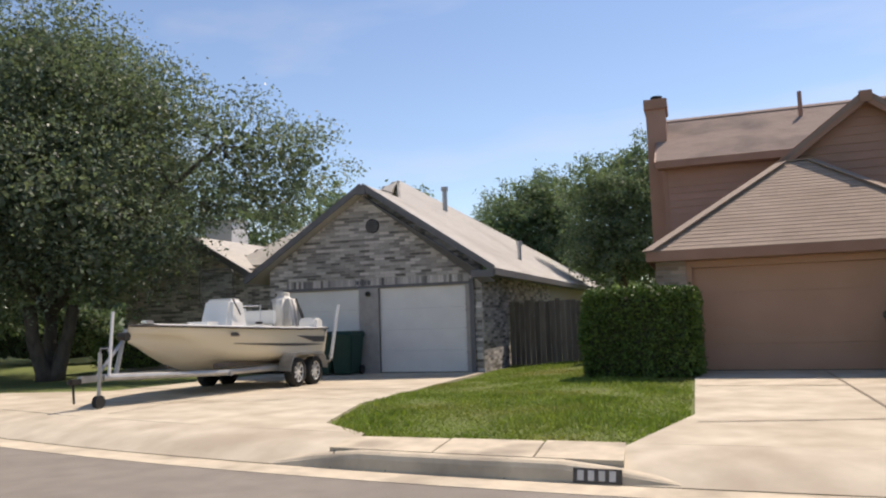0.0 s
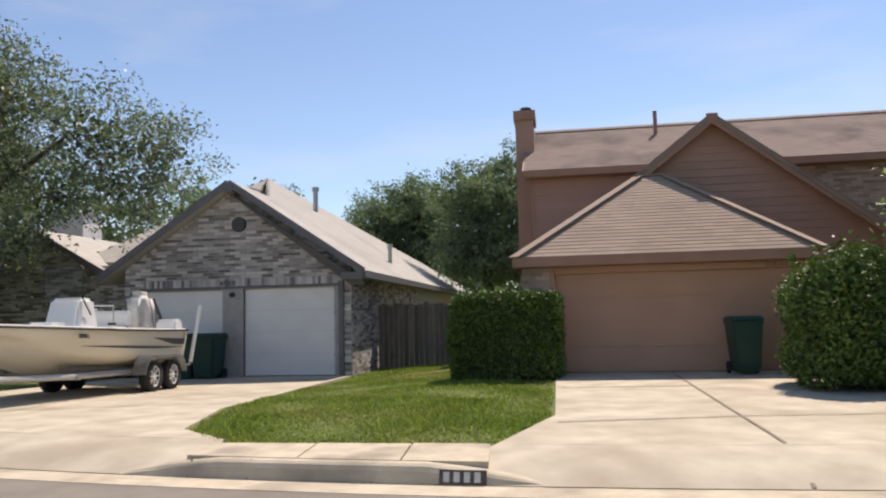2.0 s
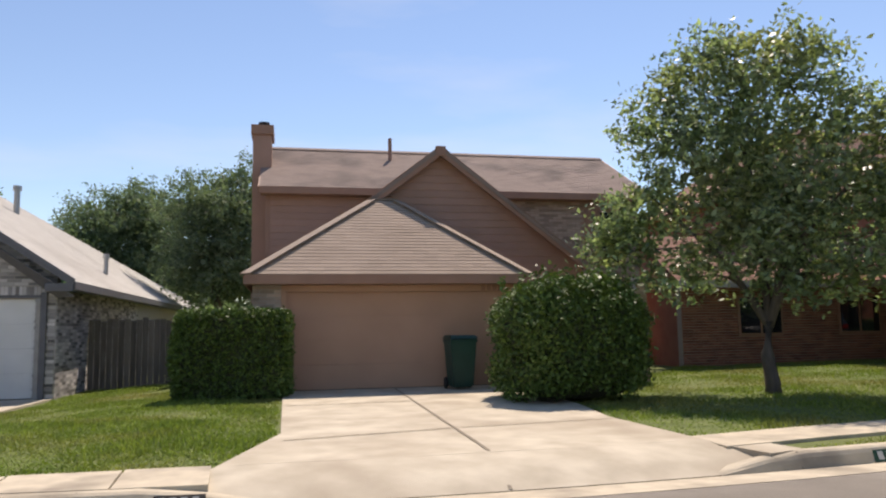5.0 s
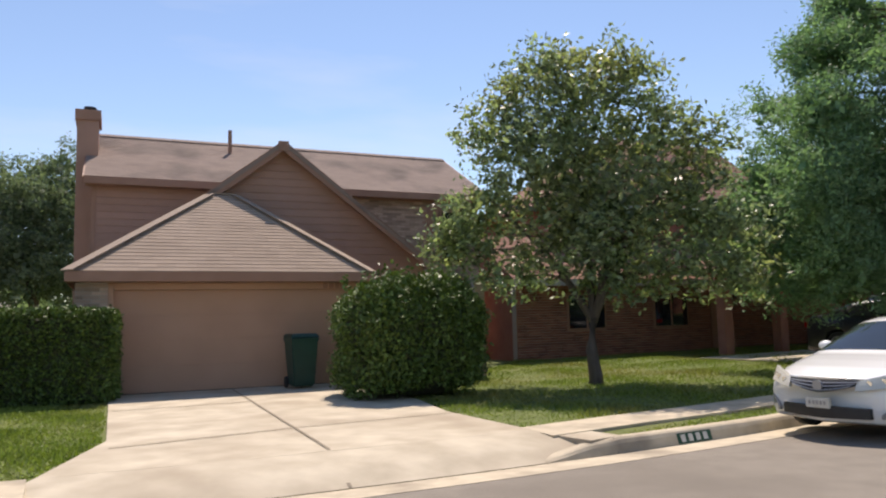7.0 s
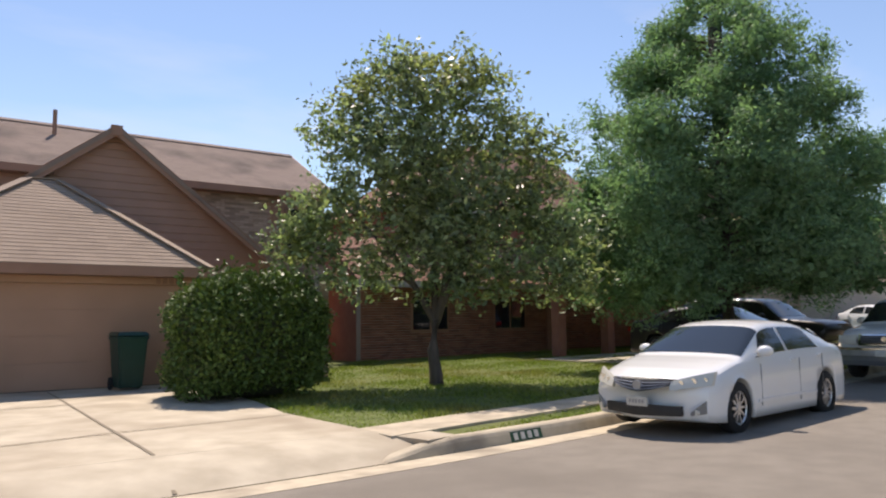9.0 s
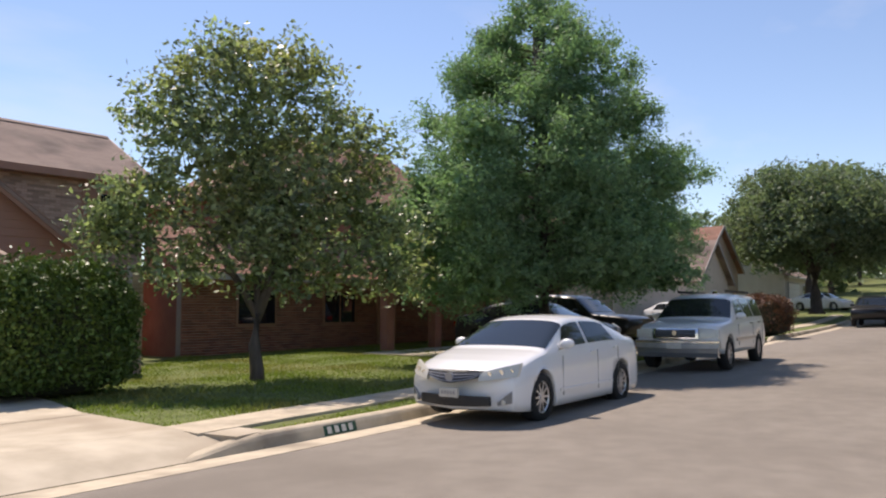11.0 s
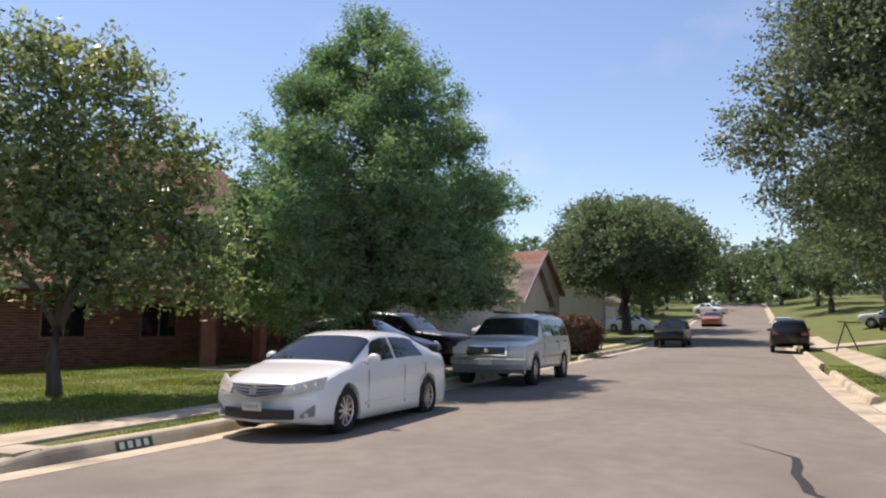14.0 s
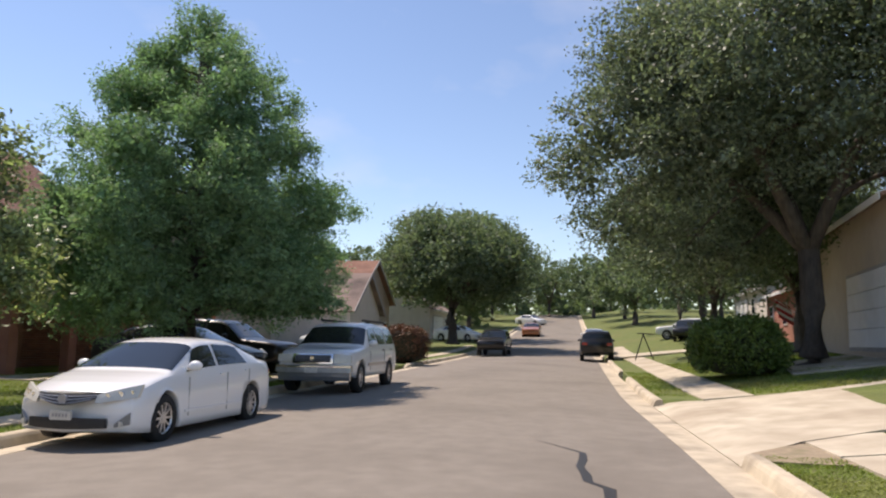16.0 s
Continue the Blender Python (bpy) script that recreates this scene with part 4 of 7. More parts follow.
ch = box("chimney", 0.95, 1.5, 21.6, 22.6, -0.2, 7.25, M_BROWN, bh, 0.01, "brown boxed chimney with dark cap")
box("chimney_collar", 0.9, 1.56, 21.54, 22.66, 7.12, 7.42, M_BROWN_D, ch, 0.01)
part("chimney_cap", cyl_bm((1.26, 22.1, 7.4), (1.26, 22.1, 7.62), 0.17, seg=16), M_BLACK, ch)
wf = box("window_frame", 11.3, 12.05, MY - 0.06, MY + 0.02, 3.1, 4.8, M_BROWN_D, bh, 0.008)
box("pane", 11.37, 11.98, MY - 0.075, MY - 0.05, 3.98, 4.73, M_WINDOW, wf)
box("pane", 11.37, 11.98, MY - 0.075, MY - 0.05, 3.17, 3.92, M_WINDOW, wf)
sh = box("shutter", 10.85, 11.27, MY - 0.06, MY - 0.02, 3.1, 4.8, M_BROWN_D, bh, 0.006)
for k in range(14):
    box("slat", 10.9, 11.22, MY - 0.075, MY - 0.058, 3.2 + k * 0.11, 3.27 + k * 0.11, M_BROWN_D, sh)
# porch pier
box("wall", 9.7, 9.95, 14.75, 15.0, -0.2, 2.35, M_MORTAR, bh)
brick_face("brick", [(0, 0), (0.25, 0), (0.25, 2.3), (0, 2.3)], (9.7, 14.748, 0), (1, 0, 0), M_BRICK_B, bh, seed=25)
brick_face("brick", [(0, 0), (0.25, 0), (0.25, 2.3), (0, 2.3)], (9.952, 14.75, 0), (0, 1, 0), M_BRICK_B, bh, seed=26)

# ---- red-brick house behind the magnolia ----
rh = thing("red_brick_house", (0, 0, 0), label="red-brick two-storey house in shade with a columned porch", category="house")
RY = 19.0
box("wall", 13.2, 28.5, RY, RY + 0.25, -0.3, 2.55, M_MORTAR, rh)
brick_face("brick", [(0, 0), (15.3, 0), (15.3, 2.5), (0, 2.5)], (13.2, RY - 0.002, 0.0), (1, 0, 0), M_BRICK_R, rh, seed=41, bw=0.24, bh=0.08)
box("wall", 13.2, 13.45, RY + 0.25, 27, -0.3, 2.55, M_BRICK_R, rh)
shingled("shingle", [(12.8, 18.4, 2.5), (29, 18.4, 2.5), (29, 21.0, 4.1), (12.8, 21.0, 4.1)], M_SH_RED, rh, course=0.2, tab=0.6, seed=42)
box("fascia", 12.8, 29, 18.36, 18.4, 2.3, 2.5, M_POST_GREY, rh)
box("wall", 16.0, 28.0, 21.0, 27.0, 2.0, 5.4, M_BRICK_R, rh)
shingled("shingle", [(15.6, 20.6, 5.3), (28.4, 20.6, 5.3), (26.0, 24.0, 8.75), (20.5, 24.0, 8.75)], M_SH_RED, rh, course=0.2, tab=0.6, seed=43)
shingled("shingle", [(28.4, 20.6, 5.3), (28.4, 27.4, 5.3), (26.0, 24.0, 8.75)], M_SH_RED, rh, course=0.2, tab=0.6, seed=44)
shingled("shingle", [(15.6, 27.4, 5.3), (15.6, 20.6, 5.3), (20.5, 24.0, 8.75)], M_SH_RED, rh, course=0.2, tab=0.6, seed=45)
board("fascia", (15.6, 20.58, 5.22), (28.4, 20.58, 5.22), 0.2, 0.04, M_DOOR_W, rh)
for x in (18.2, 20.4, 22.6, 24.8):
    box("porch_column", x, x + 0.32, 15.6, 15.92, -0.1, 2.4, M_BRICK_R, rh, 0.01)
box("porch_beam", 17.9, 29.0, 15.5, 15.95, 2.4, 2.62, M_BROWN_D, rh, 0.01)
shingled("shingle", [(17.7, 15.2, 2.55), (29.2, 15.2, 2.55), (29.2, 18.7, 3.2), (17.7, 18.7, 3.2)], M_SH_RED, rh, course=0.2, tab=0.6, seed=46)
box("porch_end_wall", 28.4, 28.65, 15.96, 18.99, -0.2, 2.4, M_BRICK_R, rh)
box("front_door", 20.9, 21.9, RY - 0.07, RY - 0.02, 0.0, 2.1, M_BROWN_D, rh, 0.01)
for x0 in (15.0, 18.4):
    wf = box("window_frame", x0, x0 + 1.5, RY - 0.06, RY - 0.02, 0.9, 2.1, M_BROWN_D, rh, 0.01)
    box("pane", x0 + 0.08, x0 + 0.71, RY - 0.075, RY - 0.05, 0.98, 2.02, M_WINDOW, wf)
    box("pane", x0 + 0.79, x0 + 1.42, RY - 0.075, RY - 0.05, 0.98, 2.02, M_WINDOW, wf)

# ---- fence between the first two houses ----
fence = thing("wooden_fence", (0, 0, 0), label="dark weathered upright-board wooden fence", category="fence")
fx = -3.0
k = 0
while fx < 1.25:
    w = 0.138
    h = 1.62 + 0.03 * math.sin(k * 2.3) + 0.02 * math.sin(k * 5.1)
    box("board", fx, fx + w, 19.9, 19.92, -0.2, h, M_FENCE, fence)
    fx += 0.145
    k += 1
for z in (0.4, 1.3):
    box("rail", -3.0, 1.25, 19.925, 19.965, z, z + 0.09, M_FENCE, fence)

# ---- plants ----
def crown_points(rng, blobs, n, cluster=26, spread=0.32, shell=0.5, upward=0.35):
    """Leaf places in tufts, set mostly on the upper and outer side of each bough's clump."""
    vol = np.array([b[3] * b[4] * b[5] for b in blobs]) ** 0.75
    share = vol / vol.sum()
    out, heads = [], []
    for b, q in zip(blobs, share):
        m = max(3, int(n * q / cluster))
        d = rng.normal(size=(m, 3))
        d[:, 2] += upward
        d /= np.linalg.norm(d, axis=1)[:, None]
        r = shell + (1.12 - shell) * rng.random(m) ** 0.6
        c = np.array(b[:3]) + d * r[:, None] * np.array(b[3:6])
        heads.append(c)
        k = np.clip(rng.normal(size=(m, cluster, 3)), -1.7, 1.7) * spread * (0.45 + 0.9 * rng.random((m, 1, 1)))
        k[:, :, 2] *= 0.7
        k += d[:, None, :] * np.abs(rng.normal(size=(m, cluster, 1))) * spread * 0.7
        out.append((c[:, None, :] + k).reshape(-1, 3))
    return np.concatenate(out), heads


def inner_points(rng, blobs, n):
    """Places for larger leaves added deep inside each clump to block light through it."""
    vol = np.array([b[3] * b[4] * b[5] for b in blobs])
    pick = rng.choice(len(blobs), n, p=vol / vol.sum())
    d = rng.normal(size=(n, 3))
    d /= np.linalg.norm(d, axis=1)[:, None]
    B = np.array([b[:6] for b in blobs])[pick]
    return B[:, :3] + d * B[:, 3:6] * (0.72 * rng.random((n, 1)) ** 0.5)


def tree(name, base, trunk_r, fork, blobs, n, leaf, mat, seed, label, category="tree", slim=0.5, cluster=26, spread=0.32, shell=0.5, lean=(0, 0), trunks=1, twigs=6, droop=0.0, inner=0, upward=0.35):
    rng = np.random.default_rng(seed)
    rnd = random.Random(seed)
    t = thing(name, base, label=label, category=category)
    for k in range(trunks):
        bm = bmesh.new()
        ox, oy = (0, 0) if trunks == 1 else (0.9 * trunk_r * math.cos(k * 2.4), 0.9 * trunk_r * math.sin(k * 2.4))
        top = Vector((lean[0] + ox * 3, lean[1] + oy * 3, fork))
        pts = [Vector((ox * 0.5, oy * 0.5, -0.15)), Vector((ox, oy, 0.12)), Vector((ox, oy, 0)).lerp(top, 0.5) + Vector((rnd.uniform(-0.08, 0.08), rnd.uniform(-0.08, 0.08), 0)), top]
        w = trunk_r if trunks == 1 else trunk_r * 0.62
        tube_bm(pts, [w * 1.7, w * 1.15, w * 0.95, w * 0.85], 12, bm)
        part("trunk", bm, M_BARK, t, smooth=True)
    places, heads = crown_points(rng, blobs, n, cluster, spread, shell, upward)
    # a few main limbs leave the fork; the boughs of the clumps spring from the nearest of them
    straight = fork > 6
    root = Vector((lean[0], lean[1], fork - 0.1))
    main = []
    groups = 1 if len(blobs) < 6 else 4
    if not straight:
        order = sorted(blobs, key=lambda q: math.atan2(q[1] - lean[1], q[0] - lean[0]))
        for g in range(groups):
            some = order[g * len(order) // groups:(g + 1) * len(order) // groups]
            tip = sum((Vector(q[:3]) for q in some), Vector()) / len(some)
            tip = root + (tip - root) * 1.05 + Vector((0, 0, 0.12 * abs(tip.z - root.z)))
            bow = root.lerp(tip, 0.45) + Vector((rnd.uniform(-0.3, 0.3), rnd.uniform(-0.3, 0.3), 0.25)) * min(1.0, (tip - root).length / 4)
            line = [root, root.lerp(bow, 0.5) + Vector((0, 0, 0.06)), bow, bow.lerp(tip, 0.5), tip]
            r = trunk_r * 0.62
            part("main_limb", tube_bm(line, [r, r * 0.85, r * 0.68, r * 0.45, r * 0.2], 9), M_BARK, t, smooth=True)
            main += [(p, r * k) for p, k in zip(line[1:], (0.8, 0.62, 0.42, 0.2))]
    for b, hs in zip(blobs, heads):
        bm = bmesh.new()
        c = Vector(b[:3])
        if straight:
            s0, r = Vector((0, 0, min(fork, max(0.6, c.z - 0.35)))), trunk_r * 0.2
        else:
            s0, r = min(main, key=lambda q: (q[0] - c).length + (0.8 if q[0].z > c.z else 0.0))
            r = max(r * 0.55, trunk_r * 0.1)
        mid = s0.lerp(c, 0.5) + Vector((rnd.uniform(-0.5, 0.5), rnd.uniform(-0.5, 0.5), rnd.uniform(0.0, 0.5))) * min(1.0, (c - s0).length / 4)
        tube_bm([s0, s0.lerp(mid, 0.5) + Vector((0, 0, 0.05)), mid, c], [r, r * 0.75, r * 0.55, r * 0.3], 7, bm)
        for h in hs[:twigs]:
            h = Vector(h)
            a = mid.lerp(c, rnd.uniform(0.2, 1.0))
            tube_bm([a, a.lerp(h, 0.5) + Vector((0, 0, rnd.uniform(-0.1, 0.2))), h], [r * 0.28, r * 0.18, r * 0.06 + 0.004], 5, bm)
        part("limb", bm, M_BARK, t, smooth=True)
    quads = leaf_quads(rng, places, leaf, slim, droop=droop)
    # bigger hidden leaves, added so less light gets through the crown
    if inner:
        quads = np.concatenate([quads, leaf_quads(rng, inner_points(rng, blobs, inner), leaf * 1.6, 0.75)])
    q = quads_obj("leaves", quads, mat, t)
    q["kind"] = "stuff"
    return t


def random_blobs(seed, n, cx, cy, cz, rx, ry, rz, r0, r1):
    rnd = random.Random(seed)
    out = []
    for i in range(n):
        a = i * 2.399963
        z = -0.85 + 1.8 * (i + 0.5) / n
        h = math.sqrt(max(0.02, 1 - z * z * 0.85))
        k = rnd.uniform(0.5, 0.95)
        r = rnd.uniform(r0, r1)
        out.append((cx + rx * h * k * math.cos(a), cy + ry * h * k * math.sin(a), cz + rz * z * 0.8, r * 1.15, r * 1.15, r * 0.85))
    return out


# live oak by the boat
tree("live_oak_tree", (-15.3, 15.7, 0), 0.3, 1.9,
     random_blobs(5, 22, -1.4, -0.3, 5.8, 6.0, 4.6, 3.9, 1.6, 2.4) + [(5.0, 2.1, 6.4, 1.9, 1.6, 1.2), (6.6, 2.7, 5.9, 1.3, 1.1, 0.9), (5.4, 2.2, 5.2, 1.6, 1.4, 0.9), (4.2, 1.6, 4.6, 1.4, 1.2, 0.9), (6.0, 2.2, 4.3, 1.0, 0.9, 0.6), (3.4, 0.6, 7.2, 1.4, 1.3, 1.0), (-1.0, 0, 8.6, 1.8, 1.5, 1.0), (0.5, -1.0, 3.2, 1.6, 1.4, 0.7), (3.2, 0.2, 3.0, 1.5, 1.2, 0.7), (-3.5, -2.0, 3.2, 1.8, 1.6, 0.8)],
     170000, 0.115, M_LEAF_OAK, 8, "broad live oak with dark multiple trunks and small leaves", slim=0.5, trunks=3, shell=0.45, twigs=10, cluster=40, spread=0.3, inner=24000, upward=0.4)
tree("live_oak_tree", (-21.5, 17.5, 0), 0.28, 2.0, random_blobs(15, 12, 0, 0, 5.0, 4.5, 4.0, 3.2, 1.5, 2.2), 16000, 0.17, M_LEAF_OAK, 9, "live oak standing in shade behind another oak")
tree("live_oak_tree", (-24.0, 30.0, 0), 0.28, 2.0, random_blobs(16, 12, 0, 0, 5.5, 5.0, 4.0, 3.6, 1.6, 2.3), 12000, 0.2, M_LEAF_FAR, 10, "leafy tree far behind the brick house")
tree("leafy_tree", (-12.4, 33, 0), 0.2, 2.0, random_blobs(17, 9, 0, 0, 5.0, 2.2, 2.2, 1.8, 0.9, 1.3), 6000, 0.2, M_LEAF_FAR, 11, "leafy tree showing over the brick house roof")
# trees between the houses
tree("leafy_tree", (-6.6, 41.5, 0), 0.25, 2.5, random_blobs(18, 14, 0, 0, 5.6, 3.0, 2.6, 3.2, 1.1, 1.6), 34000, 0.17, M_LEAF_FAR, 12, "round dark green tree behind the garden fence", cluster=50, spread=0.3, inner=4000)
tree("leafy_tree", (-1.0, 33.0, 0), 0.22, 2.2, random_blobs(19, 14, 0, 0, 5.0, 2.5, 2.4, 3.2, 0.9, 1.4) + [(1.0, -0.4, 8.0, 0.9, 0.8, 0.8)], 36000, 0.14, M_LEAF_FAR, 13, "loose green tree behind the brown house", cluster=50, spread=0.24, inner=4000)
# shade trees and shrubs beyond the boat
for i, (x, y, s) in enumerate(((-27.0, 22.0, 1.1), (-30.0, 33.0, 1.3), (-21.0, 40.0, 1.2), (-35.0, 25.0, 1.2), (-26.0, 13.5, 1.0))):
    tree("live_oak_tree", (x, y, 0), 0.3, 2.0, random_blobs(110 + i, 12, 0, 0, 4.4 * s, 4.4 * s, 4.2 * s, 3.0 * s, 1.5 * s, 2.2 * s), 11000, 0.3, M_LEAF_FAR, 120 + i, "dark shade tree in the side street")
# magnolia
MB = [(0.0, 0.1, 5.6, 1.15, 1.15, 0.9), (-0.6, 0.9, 6.3, 0.6, 0.6, 0.55), (0.5, -0.5, 6.2, 0.55, 0.55, 0.5), (-0.3, 0.5, 6.55, 0.45, 0.45, 0.4), (1.05, -0.8, 5.9, 0.6, 0.5, 0.55), (-1.5, 1.2, 4.9, 0.85, 0.85, 0.75), (-1.2, 1.3, 5.75, 0.5, 0.5, 0.45), (1.3, -1.0, 4.6, 1.0, 1.0, 0.8), (2.05, -1.6, 4.5, 0.55, 0.5, 0.45),
      (-1.0, 0.2, 4.2, 1.1, 1.1, 0.9), (0.6, 0.6, 4.4, 1.2, 1.1, 0.9), (-1.7, 1.5, 3.4, 0.95, 0.95, 0.75), (1.7, -1.3, 3.5, 1.05, 1.05, 0.75), (0.2, -0.8, 3.3, 1.2, 1.1, 0.8), (-0.7, -0.3, 2.9, 1.1, 1.0, 0.7), (1.0, 0.3, 2.8, 1.2, 1.1, 0.7), (2.4, -1.9, 2.7, 0.85, 0.85, 0.6), (-2.2, 2.0, 2.7, 0.75, 0.7, 0.5), (-2.3, 1.9, 3.1, 0.5, 0.5, 0.4), (1.8, -1.4, 2.1, 0.9, 0.9, 0.45), (-1.2, 1.0, 2.1, 0.9, 0.9, 0.4), (0.4, -0.4, 2.0, 1.0, 1.0, 0.45), (2.6, -2.0, 1.9, 0.6, 0.6, 0.4)]
MB = [(x * 0.88 - 0.1, y * 0.88 + 0.04, z, rx * 0.95, ry * 0.95, rz) for x, y, z, rx, ry, rz in MB]
tree("magnolia_tree", (10.6, 11.35, 0.05), 0.12, 1.25, MB, 26000, 0.135, M_LEAF_MAG, 21, "magnolia tree with large glossy yellow-green leaves on a lawn", slim=0.46, cluster=14, spread=0.15, shell=0.3, twigs=12, inner=1200)


# bald cypress: feathery clumps in tiers round one straight trunk
def cypress(base, height, radius, n, seed, label):
    rnd = random.Random(seed)
    blobs = []
    tiers = 11
    for i in range(tiers):
        k = i / (tiers - 1)
        z = 2.0 + (height - 2.6) * k ** 0.93
        prof = radius * (1 - k ** 1.55) ** 0.72
        m = max(1, int(round(6.5 * prof / radius)) + (1 if k < 0.85 else 0))
        for j in range(m):
            a = j * 2 * math.pi / m + i * 1.3 + rnd.uniform(-0.35, 0.35)
            far = prof * rnd.uniform(0.72, 1.06)
            s = rnd.uniform(0.62, 1.0) * (0.7 + 0.35 * (1 - k))
            dz = rnd.uniform(-0.3, 0.3)
            # each bough: a plume at its end and a smaller, lower one nearer the trunk
            blobs.append((far * math.cos(a), far * math.sin(a), z + dz + 0.15, s * 1.0, s * 1.0, s * 0.8))
            if far > 1.3:
                blobs.append((far * 0.58 * math.cos(a + 0.12), far * 0.58 * math.sin(a + 0.12), z + dz - 0.05, s * 0.85, s * 0.85, s * 0.55))
    for x, y, z in ((0.0, 0.0, height - 0.35), (0.55, -0.4, height - 0.9), (-0.65, 0.35, height - 0.75)):
        blobs.append((x, y, z, 0.42, 0.42, 0.62))
    t = tree("cypress_tree", base, 0.2, height * 0.9, blobs, n, 0.11, M_LEAF_CYP, seed, label, slim=0.34, cluster=70, spread=0.17, shell=0.5, twigs=4, inner=16000, upward=0.55)
    return t


cypress((18.2, 9.8, 0.1), 9.6, 3.9, 190000, 31, "tall feathery bright green cypress beside the street")
# south side oak and its neighbours
OB = random_blobs(25, 20, 0, 0.6, 7.6, 5.4, 5.6, 3.6, 1.4, 2.2) + [(-2.0, 5.6, 6.4, 1.5, 1.7, 1.2), (-1.0, 6.6, 5.4, 1.2, 1.3, 0.9), (0, 5.2, 4.2, 1.4, 1.6, 1.0), (1.0, 3.4, 3.4, 1.6, 1.8, 0.9), (2.5, 2.0, 3.2, 1.7, 1.7, 0.9), (-1.5, 4.6, 8.8, 1.7, 1.7, 1.2), (-2.5, -3.0, 8.2, 2.2, 2.2, 1.4), (-3.5, -1.0, 9.5, 2.0, 2.0, 1.2)]
tree("live_oak_tree", (25.2, -5.9, 0.85), 0.36, 3.2, OB, 150000, 0.13, M_LEAF_OAK, 26, "tall dark live oak with forked trunk on a sloping lawn", shell=0.45, twigs=10, cluster=60, spread=0.28, inner=20000, upward=0.5)
tree("live_oak_tree", (38.8, -4.2, 1.2), 0.28, 2.4, random_blobs(27, 14, 0, 0.3, 5.6, 4.2, 4.2, 3.0, 1.3, 1.9), 34000, 0.2, M_LEAF_FAR, 27, "dark leafy street tree on the south side", cluster=50, spread=0.35, inner=6000)
# extra tree, added to put the sloping south lawn in shade
tree("live_oak_tree", (32.5, -6.8, 1.15), 0.22, 2.2, random_blobs(127, 12, 0, 0.2, 4.6, 3.2, 3.2, 2.4, 1.1, 1.6), 20000, 0.16, M_LEAF_FAR, 127, "smaller leafy tree added to shade the lawn before the beige house", cluster=50, spread=0.3, inner=3000)
tree("live_oak_tree", (55.0, -4.5, 2.2), 0.28, 2.4, random_blobs(28, 14, 0, 0, 5.6, 4.4, 4.6, 3.0, 1.4, 2.0), 20000, 0.3, M_LEAF_FAR, 28, "dark leafy street tree on the south side")
tree("live_oak_tree", (72.0, -3.5, 3.0), 0.28, 2.4, random_blobs(29, 14, 0, 0, 5.6, 5, 5, 3.2, 1.5, 2.2), 9000, 0.32, M_LEAF_FAR, 29, "far street tree on the south side")
tree("live_oak_tree", (55.5, 13.2, 1.2), 0.34, 2.6, random_blobs(33, 20, 0, 0, 6.0, 5.2, 5.4, 3.2, 1.5, 2.2), 48000, 0.24, M_LEAF_FAR, 33, "broad round dark tree by the street", cluster=60, spread=0.4, inner=8000)
tree("live_oak_tree", (70, 17.5, 2.4), 0.34, 2.6, random_blobs(34, 16, 0, 0, 6.5, 5.2, 5.4, 4.2, 1.6, 2.3), 20000, 0.34, M_LEAF_FAR, 34, "far broad tree by the street")
for i, (x, y, s) in enumerate(((95, 22, 1.0), (92, 1, 1.0), (110, 3, 1.1), (118, 24, 1.1), (130, 9, 1.2), (140, 18, 1.3), (150, 26, 1.3), (135, -6, 1.2), (110, 33, 1.2), (85, 30, 1.1), (60, 27, 1.0), (46, 29, 0.9), (98, -9, 1.1), (34, 30, 0.9), (160, 8, 1.2))):
    tree("far_tree", (x, y, gh(x, y)), 0.3, 2.4, random_blobs(50 + i, 10, 0, 0, 5.0 * s, 4.6 * s, 4.8 * s, 3.0 * s, 1.6 * s, 2.3 * s), 8000, 0.46, M_LEAF_FAR, 60 + i, "far green tree along the rising street")


far_rng = np.random.default_rng(77)
fb = []
for i in range(230):
    a = far_rng.uniform(-1.2, 2.9)
    d = far_rng.uniform(150, 230) if i < 150 else far_rng.uniform(95, 140)
    if i >= 150 and -0.05 < a < 0.26:
        continue
    x, y = 2 + d * math.cos(a), d * math.sin(a)
    fb.append((x, y, gh(min(x, 180), y) + far_rng.uniform(0.5, 4.5), 8.5, 8.5, far_rng.uniform(3.0, 5.5)))
fp, _ = crown_points(far_rng, fb, 120000, 30, 1.1, 0.6)
tagged(quads_obj("far_woods", leaf_quads(far_rng, fp, 1.5, 0.6), M_LEAF_FAR), "hazy green woods along the horizon", "woods", kind="stuff")


